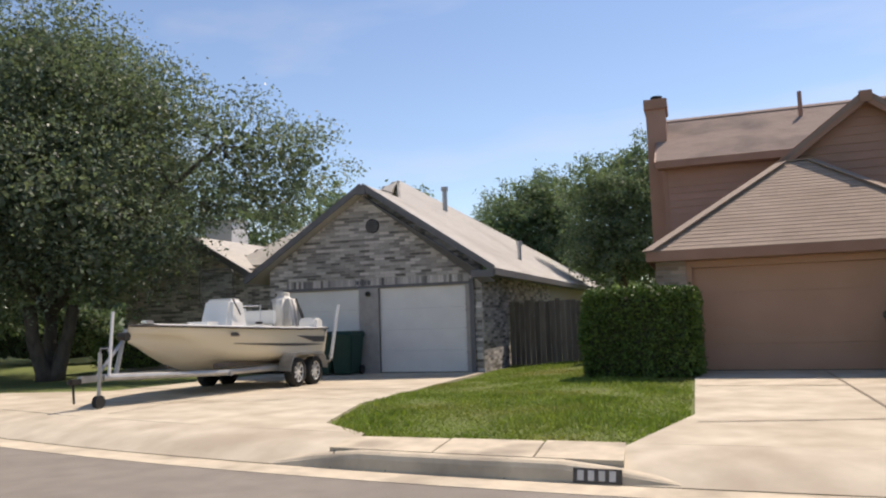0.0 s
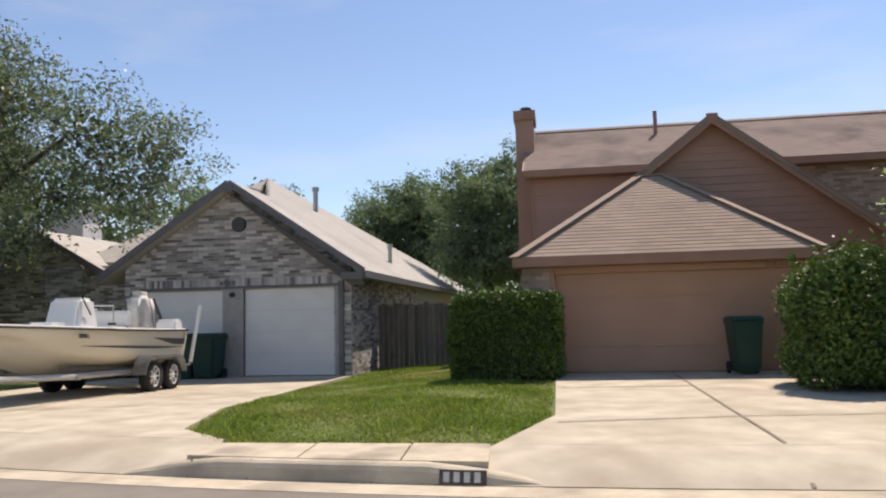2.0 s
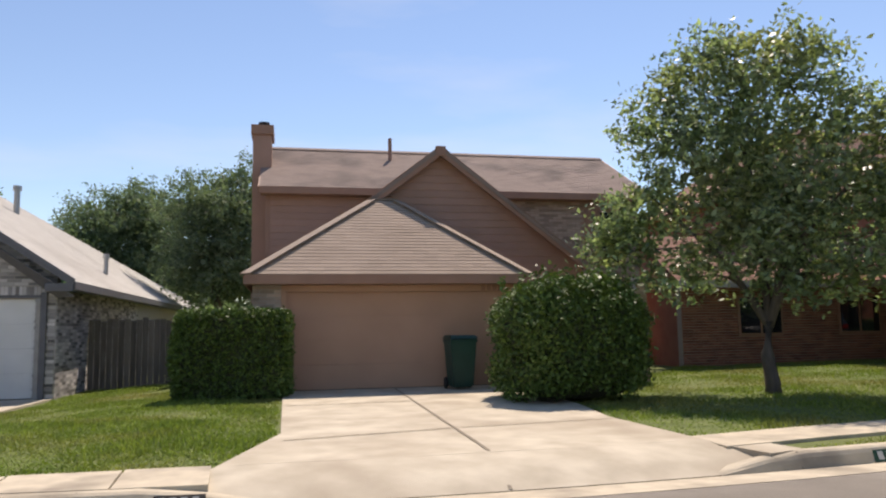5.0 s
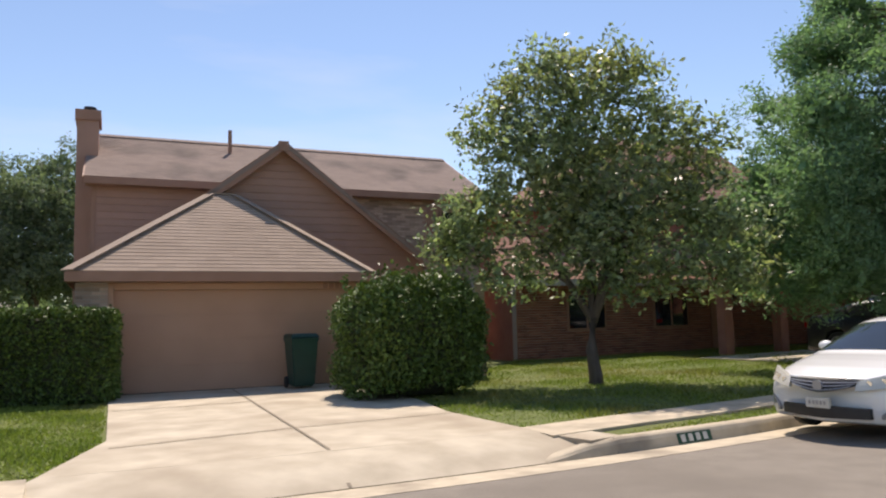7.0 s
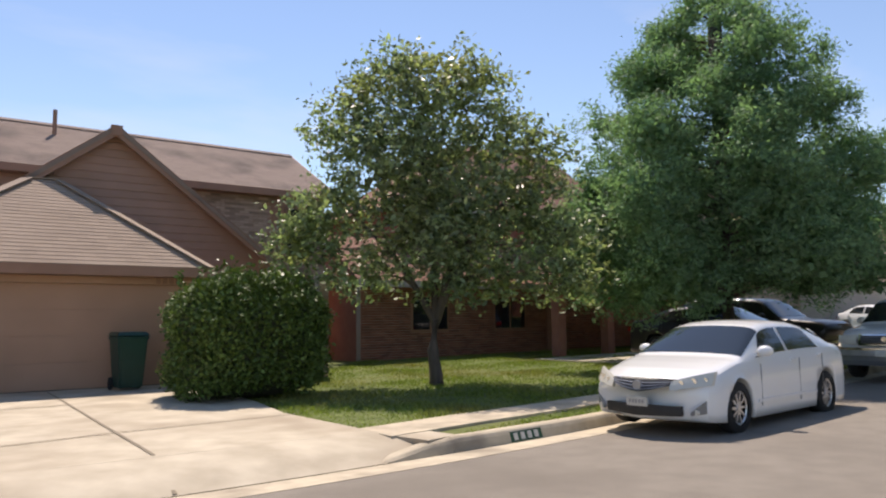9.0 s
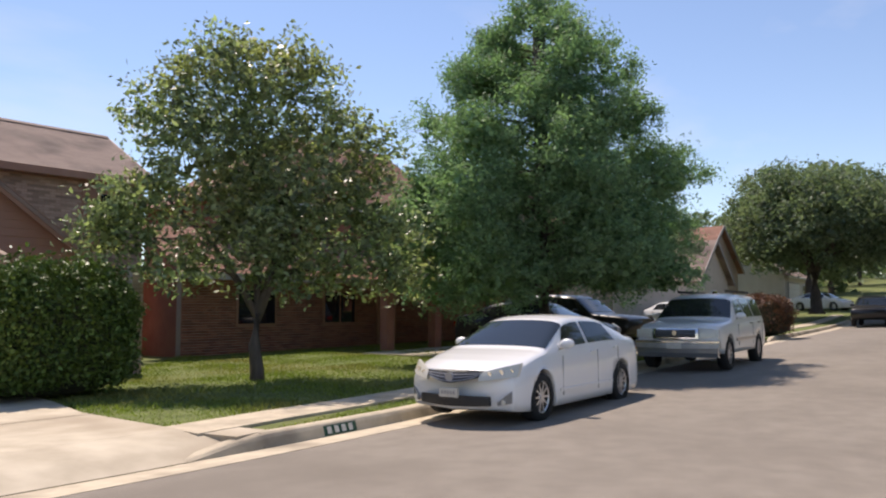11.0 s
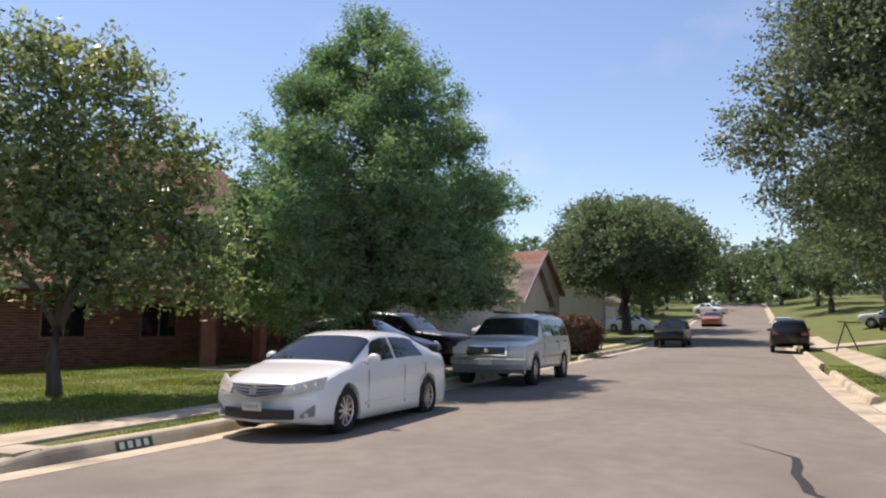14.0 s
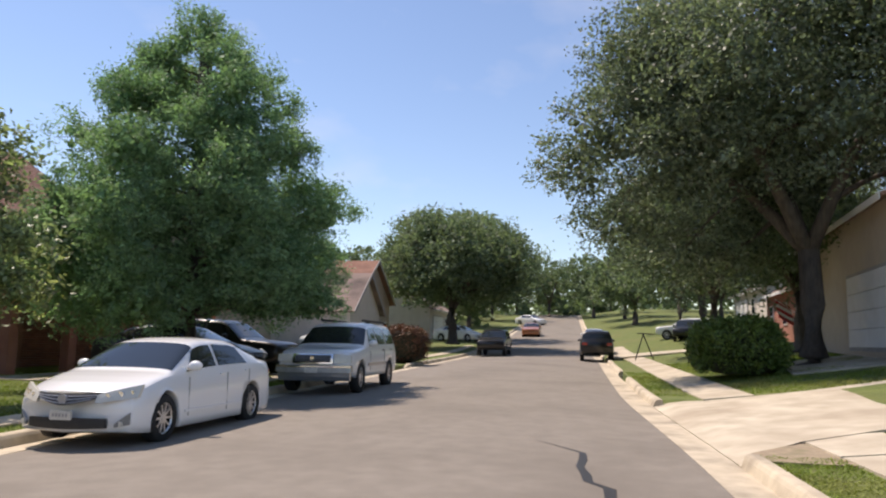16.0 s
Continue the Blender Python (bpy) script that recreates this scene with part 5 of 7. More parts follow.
def hedge(name, base, size, n, leaf, mat, seed, label, loose=0.0, round_=0.25):
    """A clipped shrub: solid core coloured dark for inner shade, a skin of leaves, sprigs on top."""
    rng = np.random.default_rng(seed)
    t = thing(name, base, label=label, category="hedge")
    sx, sy, sz = size
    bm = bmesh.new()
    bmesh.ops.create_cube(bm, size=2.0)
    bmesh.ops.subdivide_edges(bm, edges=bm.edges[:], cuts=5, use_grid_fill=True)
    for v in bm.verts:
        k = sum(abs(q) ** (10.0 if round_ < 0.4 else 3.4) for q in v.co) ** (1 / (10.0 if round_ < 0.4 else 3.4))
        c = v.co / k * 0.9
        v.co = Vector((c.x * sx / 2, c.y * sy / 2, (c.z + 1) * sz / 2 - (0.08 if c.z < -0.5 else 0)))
    part("core", bm, M_HEDGE_IN, t, "solid inner block coloured dark for the shade between the leaves")
    m = int(n)
    u = rng.uniform(-1, 1, (m, 3))
    face = rng.random(m)
    ax = np.where(face < 0.34, 2, np.where(face < 0.75, 1, 0))
    sg = np.where(rng.random(m) < 0.5, -1.0, 1.0)
    sg[ax == 2] = 1.0
    u[np.arange(m), ax] = sg
    pw = 10.0 if round_ < 0.4 else 3.4
    u = u / (np.abs(u) ** pw).sum(axis=1)[:, None] ** (1 / pw)
    p = np.stack([u[:, 0] * sx / 2, u[:, 1] * sy / 2, (u[:, 2] + 1) * sz / 2], axis=1)
    wob = np.array([noise.noise((a * 1.7, b * 1.7, c * 1.7 + seed)) for a, b, c in p])
    p += u * (wob * (0.11 + loose * 0.3))[:, None] + rng.normal(size=(m, 3)) * (0.035 + loose * 0.1)
    p[:, 2] = np.maximum(p[:, 2], 0.03)
    q = quads_obj("leaves", leaf_quads(rng, p, leaf, 0.55), mat, t)
    q["kind"] = "stuff"
    return t


for i, (x, y, w) in enumerate(((-24.0, 24.0, 6.0), (-31.0, 22.0, 7.0), (-20.5, 27.0, 4.0))):
    hedge("round_bush", (x, y, 0), (w, 1.8, 2.0), 9000, 0.16, M_LEAF_FAR, 130 + i, "tall dark shrubs in deep shade", 0.3, 0.5)
hedge("box_hedge", (1.0, 14.25, 0), (2.1, 1.15, 1.6), 30000, 0.062, M_LEAF_HEDGE, 71, "square clipped green hedge beside the garage", 0.0)
hb = hedge("round_bush", (6.88, 11.75, 0), (2.5, 2.25, 1.92), 36000, 0.075, M_LEAF_HEDGE, 72, "large dense rounded green bush beside the driveway", 0.25, 0.85)
rng_s = np.random.default_rng(5)
spr = []
for k in range(70):
    a, r = rng_s.uniform(0, 6.28), rng_s.uniform(0, 1.15)
    b = np.array([math.cos(a) * r, math.sin(a) * r * 0.9, 1.85])
    d = np.array([rng_s.normal() * 0.12, rng_s.normal() * 0.12, 1.0]) * rng_s.uniform(0.12, 0.42)
    f = rng_s.random((22, 1))
    spr.append(b + d * f + rng_s.normal(size=(22, 3)) * 0.05)
quads_obj("top_growth", leaf_quads(rng_s, np.concatenate(spr), 0.1, 0.5), M_LEAF_HEDGE, hb)["kind"] = "stuff"
hedge("round_bush", (23.6, -3.7, 0.5), (2.8, 2.2, 1.35), 24000, 0.09, M_LEAF_HEDGE, 73, "low sprawling green bush beneath the oak", 0.45, 1.0)
hedge("round_bush", (33.5, 9.3, 0.3), (2.0, 1.8, 1.5), 6000, 0.1, M_LEAF_RED, 74, "reddish ornamental shrub by the street", 0.4, 0.6)
hedge("round_bush", (-15.0, 18.6, 0), (2.2, 1.4, 0.9), 5000, 0.08, M_LEAF_HEDGE, 75, "low dark shrub before the brick house", 0.3, 0.5)

# ---- grass blades ----
def inside(poly, x, y):
    c = np.zeros(len(x), bool)
    for i in range(len(poly)):
        (x0, y0), (x1, y1) = poly[i], poly[i - 1]
        hit = ((y0 > y) != (y1 > y)) & (x < (x1 - x0) * (y - y0) / (y1 - y0 + 1e-9) + x0)
        c ^= hit
    return c


def turf(poly, n, h, seed):
    rng = np.random.default_rng(seed)
    P = np.array(poly)
    x = rng.uniform(P[:, 0].min(), P[:, 0].max(), n * 2)
    y = rng.uniform(P[:, 1].min(), P[:, 1].max(), n * 2)
    k = inside(poly, x, y)
    x, y = x[k][:n], y[k][:n]
    z = np.array([gh(a, b) for a, b in zip(x, y)]) - 0.02
    tall = np.array([0.7 + 0.9 * noise.noise((a * 0.8, b * 0.8, 3)) for a, b in zip(x, y)])
    hh = h * rng.uniform(0.6, 1.3, len(x)) * np.clip(tall, 0.35, 1.6)
    a = rng.uniform(0, 6.28, len(x))
    w = 0.011
    lean = rng.normal(size=(len(x), 2)) * 0.035
    b0 = np.stack([x - np.cos(a) * w, y - np.sin(a) * w, z], 1)
    b1 = np.stack([x + np.cos(a) * w, y + np.sin(a) * w, z], 1)
    t1 = np.stack([x + np.cos(a) * w * 0.3 + lean[:, 0], y + np.sin(a) * w * 0.3 + lean[:, 1], z + hh], 1)
    t0 = np.stack([x - np.cos(a) * w * 0.3 + lean[:, 0], y - np.sin(a) * w * 0.3 + lean[:, 1], z + hh], 1)
    q = quads_obj("grass", np.stack([b0, b1, t1, t0], 1), M_BLADE)
    return tagged(q, "short green lawn grass with dry tips", "grass", kind="stuff")


turf([(-3.0, 17.2), (-3.0, 13.8), (-2.7, 9.5), (-2.25, 7.6), (-1.5, 6.82), (1.35, 6.78), (1.9, 8.7), (1.88, 15.0), (1.2, 15.0), (1.2, 19.8), (-3.0, 19.8)], 60000, 0.06, 81)
turf([(6.48, 7.15), (6.4, 9.0), (6.65, 10.6), (7.02, 15.0), (9.6, 15.0), (13, 19), (24, 18.8), (24, 9.2), (14, walk_y(14) + 0.76), (9, walk_y(9) + 0.76)], 70000, 0.06, 82)
turf([(7.0, YL(7) + 0.22), (16, YL(16) + 0.22), (24, YL(24) + 0.22), (24, walk_y(24) - 0.02), (16, walk_y(16) - 0.02), (9.0, walk_y(9) - 0.02)], 16000, 0.05, 83)
turf([(18.4, -4.3), (18.6, YS(18.6) - 2.1), (34, YS(34) - 2.1), (30, -7.2), (22, -7.2), (18.9, -8)], 26000, 0.06, 84)
turf([(5, YS(5) - 0.22), (11, YS(11) - 0.22), (11, YS(11) - 1.03), (5, YS(5) - 1.03)], 6000, 0.05, 85)
turf([(19.2, YS(19.2) - 0.22), (29.5, YS(29.5) - 0.22), (29.5, YS(29.5) - 1.03), (19.2, YS(19.2) - 1.03)], 4000, 0.05, 86)
turf([(5, YS(5) - 2.07), (12.1, YS(12.1) - 2.07), (12.1, -6), (5, -6)], 12000, 0.05, 87)

# ---- vehicles ----
def wheel(parent, x, y, r, w, side, rim_mat=M_ALU, spokes=10):
    """A tyre with a spoked rim; side is the outward y direction."""
    bm = bmesh.new()
    seg = 28
    prof = [(-w / 2, r * 0.66), (-w / 2, r * 0.93), (-w * 0.36, r), (w * 0.36, r), (w / 2, r * 0.93), (w / 2, r * 0.66)]
    rings = []
    for k in range(seg):
        a = 2 * math.pi * k / seg
        rings.append([bm.verts.new((x + q * math.cos(a), y + o, r + q * math.sin(a))) for o, q in prof])
    for k in range(seg):
        A, B = rings[k], rings[(k + 1) % seg]
        for j in range(len(prof) - 1):
            bm.faces.new((A[j], A[j + 1], B[j + 1], B[j]))
    wh = part("wheel", bm, M_BLACK, parent, "black tyre on an alloy rim", True)
    ro = r * 0.67
    bm = bmesh.new()
    yo = y + side * w * 0.40
    cyl_bm((x, y, r), (x, y + side * w * 0.18, r), ro, seg=24, bm=bm)
    part("rim_well", bm, M_DARKMETAL, wh)
    bm = bmesh.new()
    for k in range(seg):
        a0, a1 = 2 * math.pi * k / seg, 2 * math.pi * (k + 1) / seg
        pts = []
        for a, q, yy in ((a0, ro, yo), (a1, ro, yo), (a1, ro * 0.9, yo - side * 0.015), (a0, ro * 0.9, yo - side * 0.015)):
            pts.append(bm.verts.new((x + q * math.cos(a), yy, r + q * math.sin(a))))
        bm.faces.new(pts)
    for k in range(spokes):
        a = 2 * math.pi * k / spokes
        ca, sa = math.cos(a), math.sin(a)
        hw = ro * 0.075
        f = []
        for q, s in ((ro * 0.14, -1), (ro * 0.93, -0.8), (ro * 0.93, 0.8), (ro * 0.14, 1)):
            f.append((x + q * ca - s * hw * sa, r + q * sa + s * hw * ca))
        A = [bm.verts.new((px, yo - side * 0.004, pz)) for px, pz in f]
        B = [bm.verts.new((px, yo - side * 0.03, pz)) for px, pz in f]
        bm.faces.new(A)
        for i in range(4):
            bm.faces.new((A[i], A[(i + 1) % 4], B[(i + 1) % 4], B[i]))
    cyl_bm((x, yo - side * 0.03, r), (x, yo + side * 0.004, r), ro * 0.2, seg=14, bm=bm)
    part("rim", bm, rim_mat, wh, "spoked alloy rim")
    return wh


def car(name, at, rz, paint, label, L=4.8, W=1.82, H=1.46, wb=2.775, fo=0.98, tyre=0.33, low=0.17, top=None, belt=None, cab=None, roof_w=0.635, suv=False, rim=M_ALU, category="car", detail=True):
    """A car with its nose at x=0 pointing to -x, wheels on z=0, centred on y=0."""
    c = thing(name, at, rz, label, category)
    top = top or [(0, 0.72), (0.1, 0.775), (0.3, 0.835), (0.7, 0.905), (1.12, 0.965), (1.22, 1.0), (2.02, 1.395), (2.28, 1.445), (2.7, 1.46), (3.2, 1.44), (3.55, 1.37), (4.2, 1.11), (4.5, 1.085), (4.68, 1.07), (4.74, 1.0), (L, 0.8)]
    belt = belt or [(0, 0.66), (0.3, 0.78), (1.15, 0.9), (2.2, 0.935), (3.6, 0.985), (4.3, 1.02), (L, 0.95)]
    cab = cab or dict(a0=1.17, a1=2.0, a2=3.42, a3=4.22, zf=0.945, panes=((1.58, 2.52, 0.34), (2.6, 3.62, -0.22)))
    # smoothed lines of bonnet, roof and boot, and of the waist below the windows
    gx_ = np.linspace(0, L, 481)
    kern = np.ones(11) / 11
    soften = lambda p: np.convolve(np.pad(np.interp(gx_, [q[0] for q in p], [q[1] for q in p]), 5, mode="edge"), kern, mode="valid")
    crest, waist = soften(top), soften(belt)
    tx, tz = gx_, np.minimum(crest, waist + 0.05)
    sweep, tail = (0.36, 0.22) if not suv else (0.16, 0.08)
    nose = (0.3, 0.55, 0.8, 0.14) if not suv else (0.4, 0.75, 1.0, 0.07)

    def bend(x, y, z=0.5):
        k = (abs(y) / (W / 2)) ** 2.3
        back = nose[3] * smooth(nose[1], nose[2] + 0.06, z) + 0.05 * smooth(nose[0], nose[0] - 0.14, z)
        return x + (sweep * k + back) * max(0.0, 1 - x / 1.0) - tail * max(0.0, 1 - (L - x) / 0.8) * k

    def front_patch(nm, y0, y1, zlo, zhi, mat, out=0.012, lab="", n=14, x0=0.0):
        """A piece of the car's face that follows its curve from side to side and its lean."""
        bm_ = bmesh.new()
        pr = None
        for i in range(n + 1):
            y = y0 + (y1 - y0) * i / n
            zl_, zh_ = (zlo(y) if callable(zlo) else zlo), (zhi(y) if callable(zhi) else zhi)
            row = [bm_.verts.new((bend(x0, y, z) - o, y, z)) for o, z in ((out, zl_), (out, (zl_ + zh_) / 2), (out, zh_), (-0.05, zh_), (-0.05, zl_))]
            if pr:
                for a in range(5):
                    b = (a + 1) % 5
                    bm_.faces.new((pr[a], pr[b], row[b], row[a]))
            else:
                bm_.faces.new(row)
            pr = row
        bm_.faces.new(pr[::-1])
        return part(nm, bm_, mat, c, lab)
    xw = (fo, fo + wb)
    R = tyre + 0.05
    wr = roof_w

    def ring(x, cut=True):
        """Half section of the shell at x, from the floor's middle up to the roof's middle."""
        e = min(x, L - x)
        w = W / 2 * (1 - 0.04 * max(0.0, 1 - e / 0.3) ** 2.2 - 0.04 * max(0.0, 1 - e / 1.2) ** 2)
        zt = float(np.interp(x, gx_, crest))
        zb = min(float(np.interp(x, gx_, waist)), zt - 0.045)
        h = min(1.0, max(0.0, (zt - zb - 0.045) / (H - zb - 0.045)))
        zl = low + 0.03 * max(0.0, 1 - e / 0.12) ** 1.5 + (0.08 if suv else 0.02) * smooth(0.5, 0.0, e)
        arch = zl
        for xc in xw:
            if cut and abs(x - xc) < R:
                arch = max(arch, tyre + math.sqrt(R * R - (x - xc) ** 2))
        wbelt = w * (0.955 if suv else 0.935)
        wt = wbelt * 0.97 - (wbelt * 0.97 - wr) * h
        ze = max(zb + 0.012, zt - 0.04 - 0.035 * h)
        hg = zb - low
        pts = [(0, max(arch, zl)), (w * 0.86, arch), (w * 0.97, max(arch, zl)), (w * 0.985, max(arch + 0.003, zl + 0.1)), (w, max(arch + 0.006, low + hg * 0.45)), (w * 0.99, max(arch + 0.01, low + hg * 0.72)), (w * 0.975, max(arch + 0.014, low + hg * 0.86)), (wbelt, max(zb, arch + 0.02))]
        for f in (0.08, 0.5, 0.92):
            pts.append((wbelt + (wt - wbelt) * f ** 1.15, zb + (ze - zb) * f))
        ze = max(ze, arch + 0.03)
        pts += [(wt * 0.965, ze + (zt - ze) * 0.3), (wt * 0.8, ze + (zt - ze) * 0.68), (wt * 0.42, zt - (zt - ze) * 0.06), (0, zt)]
        return pts

    st = sorted(set([0, 0.02, 0.05, 0.1, 0.16, 0.25] + [round(0.3 + i * (L - 0.6) / 104, 3) for i in range(105)] + [L - 0.25, L - 0.16, L - 0.1, L - 0.05, L - 0.02, L]))
    bm = bmesh.new()
    V = []
    for x in st:
        rg = ring(x)
        V.append([bm.verts.new((bend(x, y, z), y, z)) for y, z in rg] + [bm.verts.new((bend(x, y, z), -y, z)) for y, z in rg[-2:0:-1]])
    n = len(V[0])
    for A, B in zip(V, V[1:]):
        for j in range(n):
            k = (j + 1) % n
            bm.faces.new((A[j], A[k], B[k], B[j]))
    bm.faces.new(V[0][::-1])
    bm.faces.new(V[-1])
    part("body", bm, paint, c, smooth=True)
    box("underbody", 0.35, L - 0.35, -W * 0.36, W * 0.36, low + 0.02, low + 0.4, M_PLASTIC_D, c)

    def shell(x, j, sgn, out):
        """A place on the shell: j counts along the half section's points."""
        rg = ring(x, False)
        i = min(int(j), len(rg) - 2)
        (y0, z0), (y1, z1) = rg[i], rg[i + 1]
        f = j - i
        y, z = y0 + (y1 - y0) * f, z0 + (z1 - z0) * f
        nl = math.hypot(z1 - z0, y1 - y0) or 1.0
        return Vector((bend(x, y, z), sgn * (y + out * (z1 - z0) / nl), z + out * (y0 - y1) / nl))

    def glazing(nm, x0, x1, j0, j1, both, sgn=1, slant=0.0, nx=12, ny=6, lab="tinted glass"):
        """A pane that follows the shell, 7 mm proud of it."""
        bm_ = bmesh.new()
        grid = []
        for i in range(nx + 1):
            rw = []
            for q in range((2 * ny if both else ny) + 1):
                g = q / ny
                jj = j0 + (j1 - j0) * (g if g <= 1 else 2 - g)
                x = x0 + (x1 - x0) * i / nx
                if not both:
                    x += slant * (1 - i / nx) * g if slant > 0 else slant * (i / nx) * g
                rw.append(bm_.verts.new(shell(x, jj, sgn if g <= 1 else -sgn, 0.007)))
            grid.append(rw)
        for A, B in zip(grid, grid[1:]):
            for q in range(len(A) - 1):
                bm_.faces.new((A[q], A[q + 1], B[q + 1], B[q]))
        return part(nm, bm_, M_GLASS, c, lab, True)

    a0, a1, a2, a3, zf = (cab[k] for k in ("a0", "a1", "a2", "a3", "zf"))
    last = len(ring(2.0)) - 1
    glazing("windscreen", a0 + 0.07, a1 - 0.03, last - 3.75, last, True)
    glazing("rear_window", a2 + 0.06, a3 - 0.1, last - 3.6, last, True)
    for sgn in (1, -1):
        for u0, u1, sl in cab["panes"]:
            glazing("side_window", u0, u1, 8.15, 9.97, False, sgn, sl, 10, 4, "dark tinted glass")
        mx = a0 + 0.42
        bm_ = box_bm(mx, mx + 0.16, sgn * (W / 2 - 0.08) - 0.02, sgn * (W / 2 - 0.08) + 0.02, zf + 0.02, zf + 0.06)
        part("mirror_arm", bm_, paint, c)
        bm_ = bmesh.new()
        bmesh.ops.create_uvsphere(bm_, u_segments=14, v_segments=8, radius=1.0)
        for v in bm_.verts:
            v.co = Vector((mx + 0.08 + v.co.x * 0.075, sgn * (W / 2 + 0.03) + v.co.y * 0.115, zf + 0.09 + v.co.z * 0.075))
        part("wing_mirror", bm_, paint, c, "", True)
        for hx in ((a0 + a3) / 2 - 0.12, (a0 + a3) / 2 + 0.78):
            zz = float(np.interp(hx, tx, tz)) - 0.13
            box("door_handle", hx, hx + 0.17, sgn * (W / 2 * 0.985) - 0.012, sgn * (W / 2 * 0.985) + 0.03, zz, zz + 0.03, paint if not suv else M_PLASTIC_D, c, 0.008)
        # side moulding and door gaps
        box("side_moulding", xw[0] + R + 0.12, xw[1] - R - 0.05, sgn * W / 2 * 0.985, sgn * (W / 2 + 0.012), low + (0.2 if not suv else 0.25), low + (0.235 if not suv else 0.32), paint if not suv else M_CAR_G, c, 0.004)
        for gx in (a0 + 0.42, (a0 + a3) / 2 + 0.1, a3 - 0.62):
            zz = float(np.interp(gx, tx, tz))
            box("door_gap", gx, gx + 0.004, sgn * W / 2 * 0.99 - 0.01, sgn * W / 2 * 0.99 + 0.0015, low + 0.14, zz - 0.1, M_CAR_G, c)
        for xc in xw:
            wheel(c, xc, sgn * (W / 2 - 0.115), tyre, 0.215, sgn, rim)
    # face
    zg = float(np.interp(0.08, tx, tz))
    if detail:
        if not suv:
            front_patch("grille", -0.46, 0.46, lambda y: 0.555 + 0.1 * (abs(y) / 0.46) ** 1.4, lambda y: 0.7 + 0.012 * (abs(y) / 0.46), M_PLASTIC_D, 0.008)
            for k in range(3):
                hw = 0.45 - 0.035 * (2 - k)
                zb = 0.575 + k * 0.044
                front_patch("grille_bar", -hw, hw, lambda y, zb=zb, k=k: zb + (0.075 - 0.027 * k) * (abs(y) / 0.46) ** 1.4, lambda y, zb=zb, k=k: zb + 0.01 + (0.075 - 0.027 * k) * (abs(y) / 0.46) ** 1.4, M_BAR, 0.02)
            xe = bend(0, 0, 0.635)
            part("emblem", cyl_bm((xe - 0.035, 0, 0.635), (xe, 0, 0.635), 0.062, seg=20), M_BAR, c)
            front_patch("lower_intake", -0.56, 0.56, lambda y: 0.25 + 0.03 * abs(y), lambda y: 0.4 - 0.02 * abs(y), M_PLASTIC_D, 0.004)
            box("number_plate", -0.025, 0.02, -0.155, 0.155, 0.37, 0.49, M_NUMPAINT, c, 0.006)
            for k in range(5):
                box("plate_bar", -0.03, -0.024, -0.11 + k * 0.048, -0.082 + k * 0.048, 0.41, 0.455, M_POST_GREY, c)
            for sgn in (1, -1):
                a_, b_ = (0.43, 0.865) if sgn > 0 else (-0.865, -0.43)
                hl = front_patch("headlight", a_, b_, lambda y: 0.585 + 0.15 * max(0.0, abs(y) - 0.43), lambda y: 0.695 + 0.26 * max(0.0, abs(y) - 0.43) ** 0.9, M_LAMP, 0.01, "clear swept-back headlight")
                for yy, rr_ in ((0.55, 0.034), (0.68, 0.04), (0.79, 0.03)):
                    zc_ = 0.655 + 0.17 * (yy - 0.43)
                    part("lamp_bowl", cyl_bm((bend(0, yy, zc_) - 0.014, sgn * yy, zc_), (bend(0, yy, zc_) + 0.02, sgn * yy, zc_), rr_, seg=14), M_CHROME, hl)
                a_, b_ = (0.66, 0.82) if sgn > 0 else (-0.82, -0.66)
                fg = front_patch("fog_lamp_recess", a_, b_, lambda y: 0.275 + 0.2 * (abs(y) - 0.66), lambda y: 0.32 + 0.9 * (abs(y) - 0.66), M_CAR_G, 0.006, n=5)
                part("fog_lamp", cyl_bm((bend(0, 0.72, 0.32) - 0.016, sgn * 0.72, 0.32), (bend(0, 0.72, 0.32) + 0.02, sgn * 0.72, 0.32), 0.034, seg=14), M_LAMP, fg)
        else:
            front_patch("grille_surround", -0.47, 0.47, zg - 0.24, zg - 0.02, M_CHROME, 0.012)
            front_patch("grille", -0.42, 0.42, zg - 0.21, zg - 0.05, M_PLASTIC_D, 0.02)
            for k in range(3):
                front_patch("grille_bar", -0.42, 0.42, zg - 0.18 + k * 0.045, zg - 0.17 + k * 0.045, M_CAR_G, 0.026)
            part("emblem", cyl_bm((-0.035, 0, zg - 0.12), (-0.015, 0, zg - 0.12), 0.05, seg=16), M_CHROME, c)
            front_patch("bumper", -0.88, 0.88, low + 0.13, low + 0.29, M_GALV, 0.09, "bright bumper bar")
            front_patch("bumper_trim", -0.88, 0.88, low + 0.24, low + 0.275, M_CHROME, 0.1)
            front_patch("bumper_skirt", -0.84, 0.84, low - 0.06, low + 0.125, M_CAR_G, 0.06)
            box("number_plate", -0.115, -0.09, -0.15, 0.15, low + 0.12, low + 0.25, M_NUMPAINT, c, 0.004)
            for sgn in (1, -1):
                a_, b_ = (0.5, 0.77) if sgn > 0 else (-0.77, -0.5)
                front_patch("headlight", a_, b_, zg - 0.21, zg - 0.04, M_LAMP, 0.014, "clear rectangular headlight", 5)
                a_, b_ = (0.775, 0.86) if sgn > 0 else (-0.86, -0.775)
                front_patch("indicator", a_, b_, zg - 0.21, zg - 0.05, M_LAMP, 0.012, "", 3)
                box("roof_rail", a1 + 0.2, a2 - 0.1, sgn * wr * 0.82 - 0.015, sgn * wr * 0.82 + 0.015, H - 0.0, H + 0.06, M_PLASTIC_D, c, 0.01)
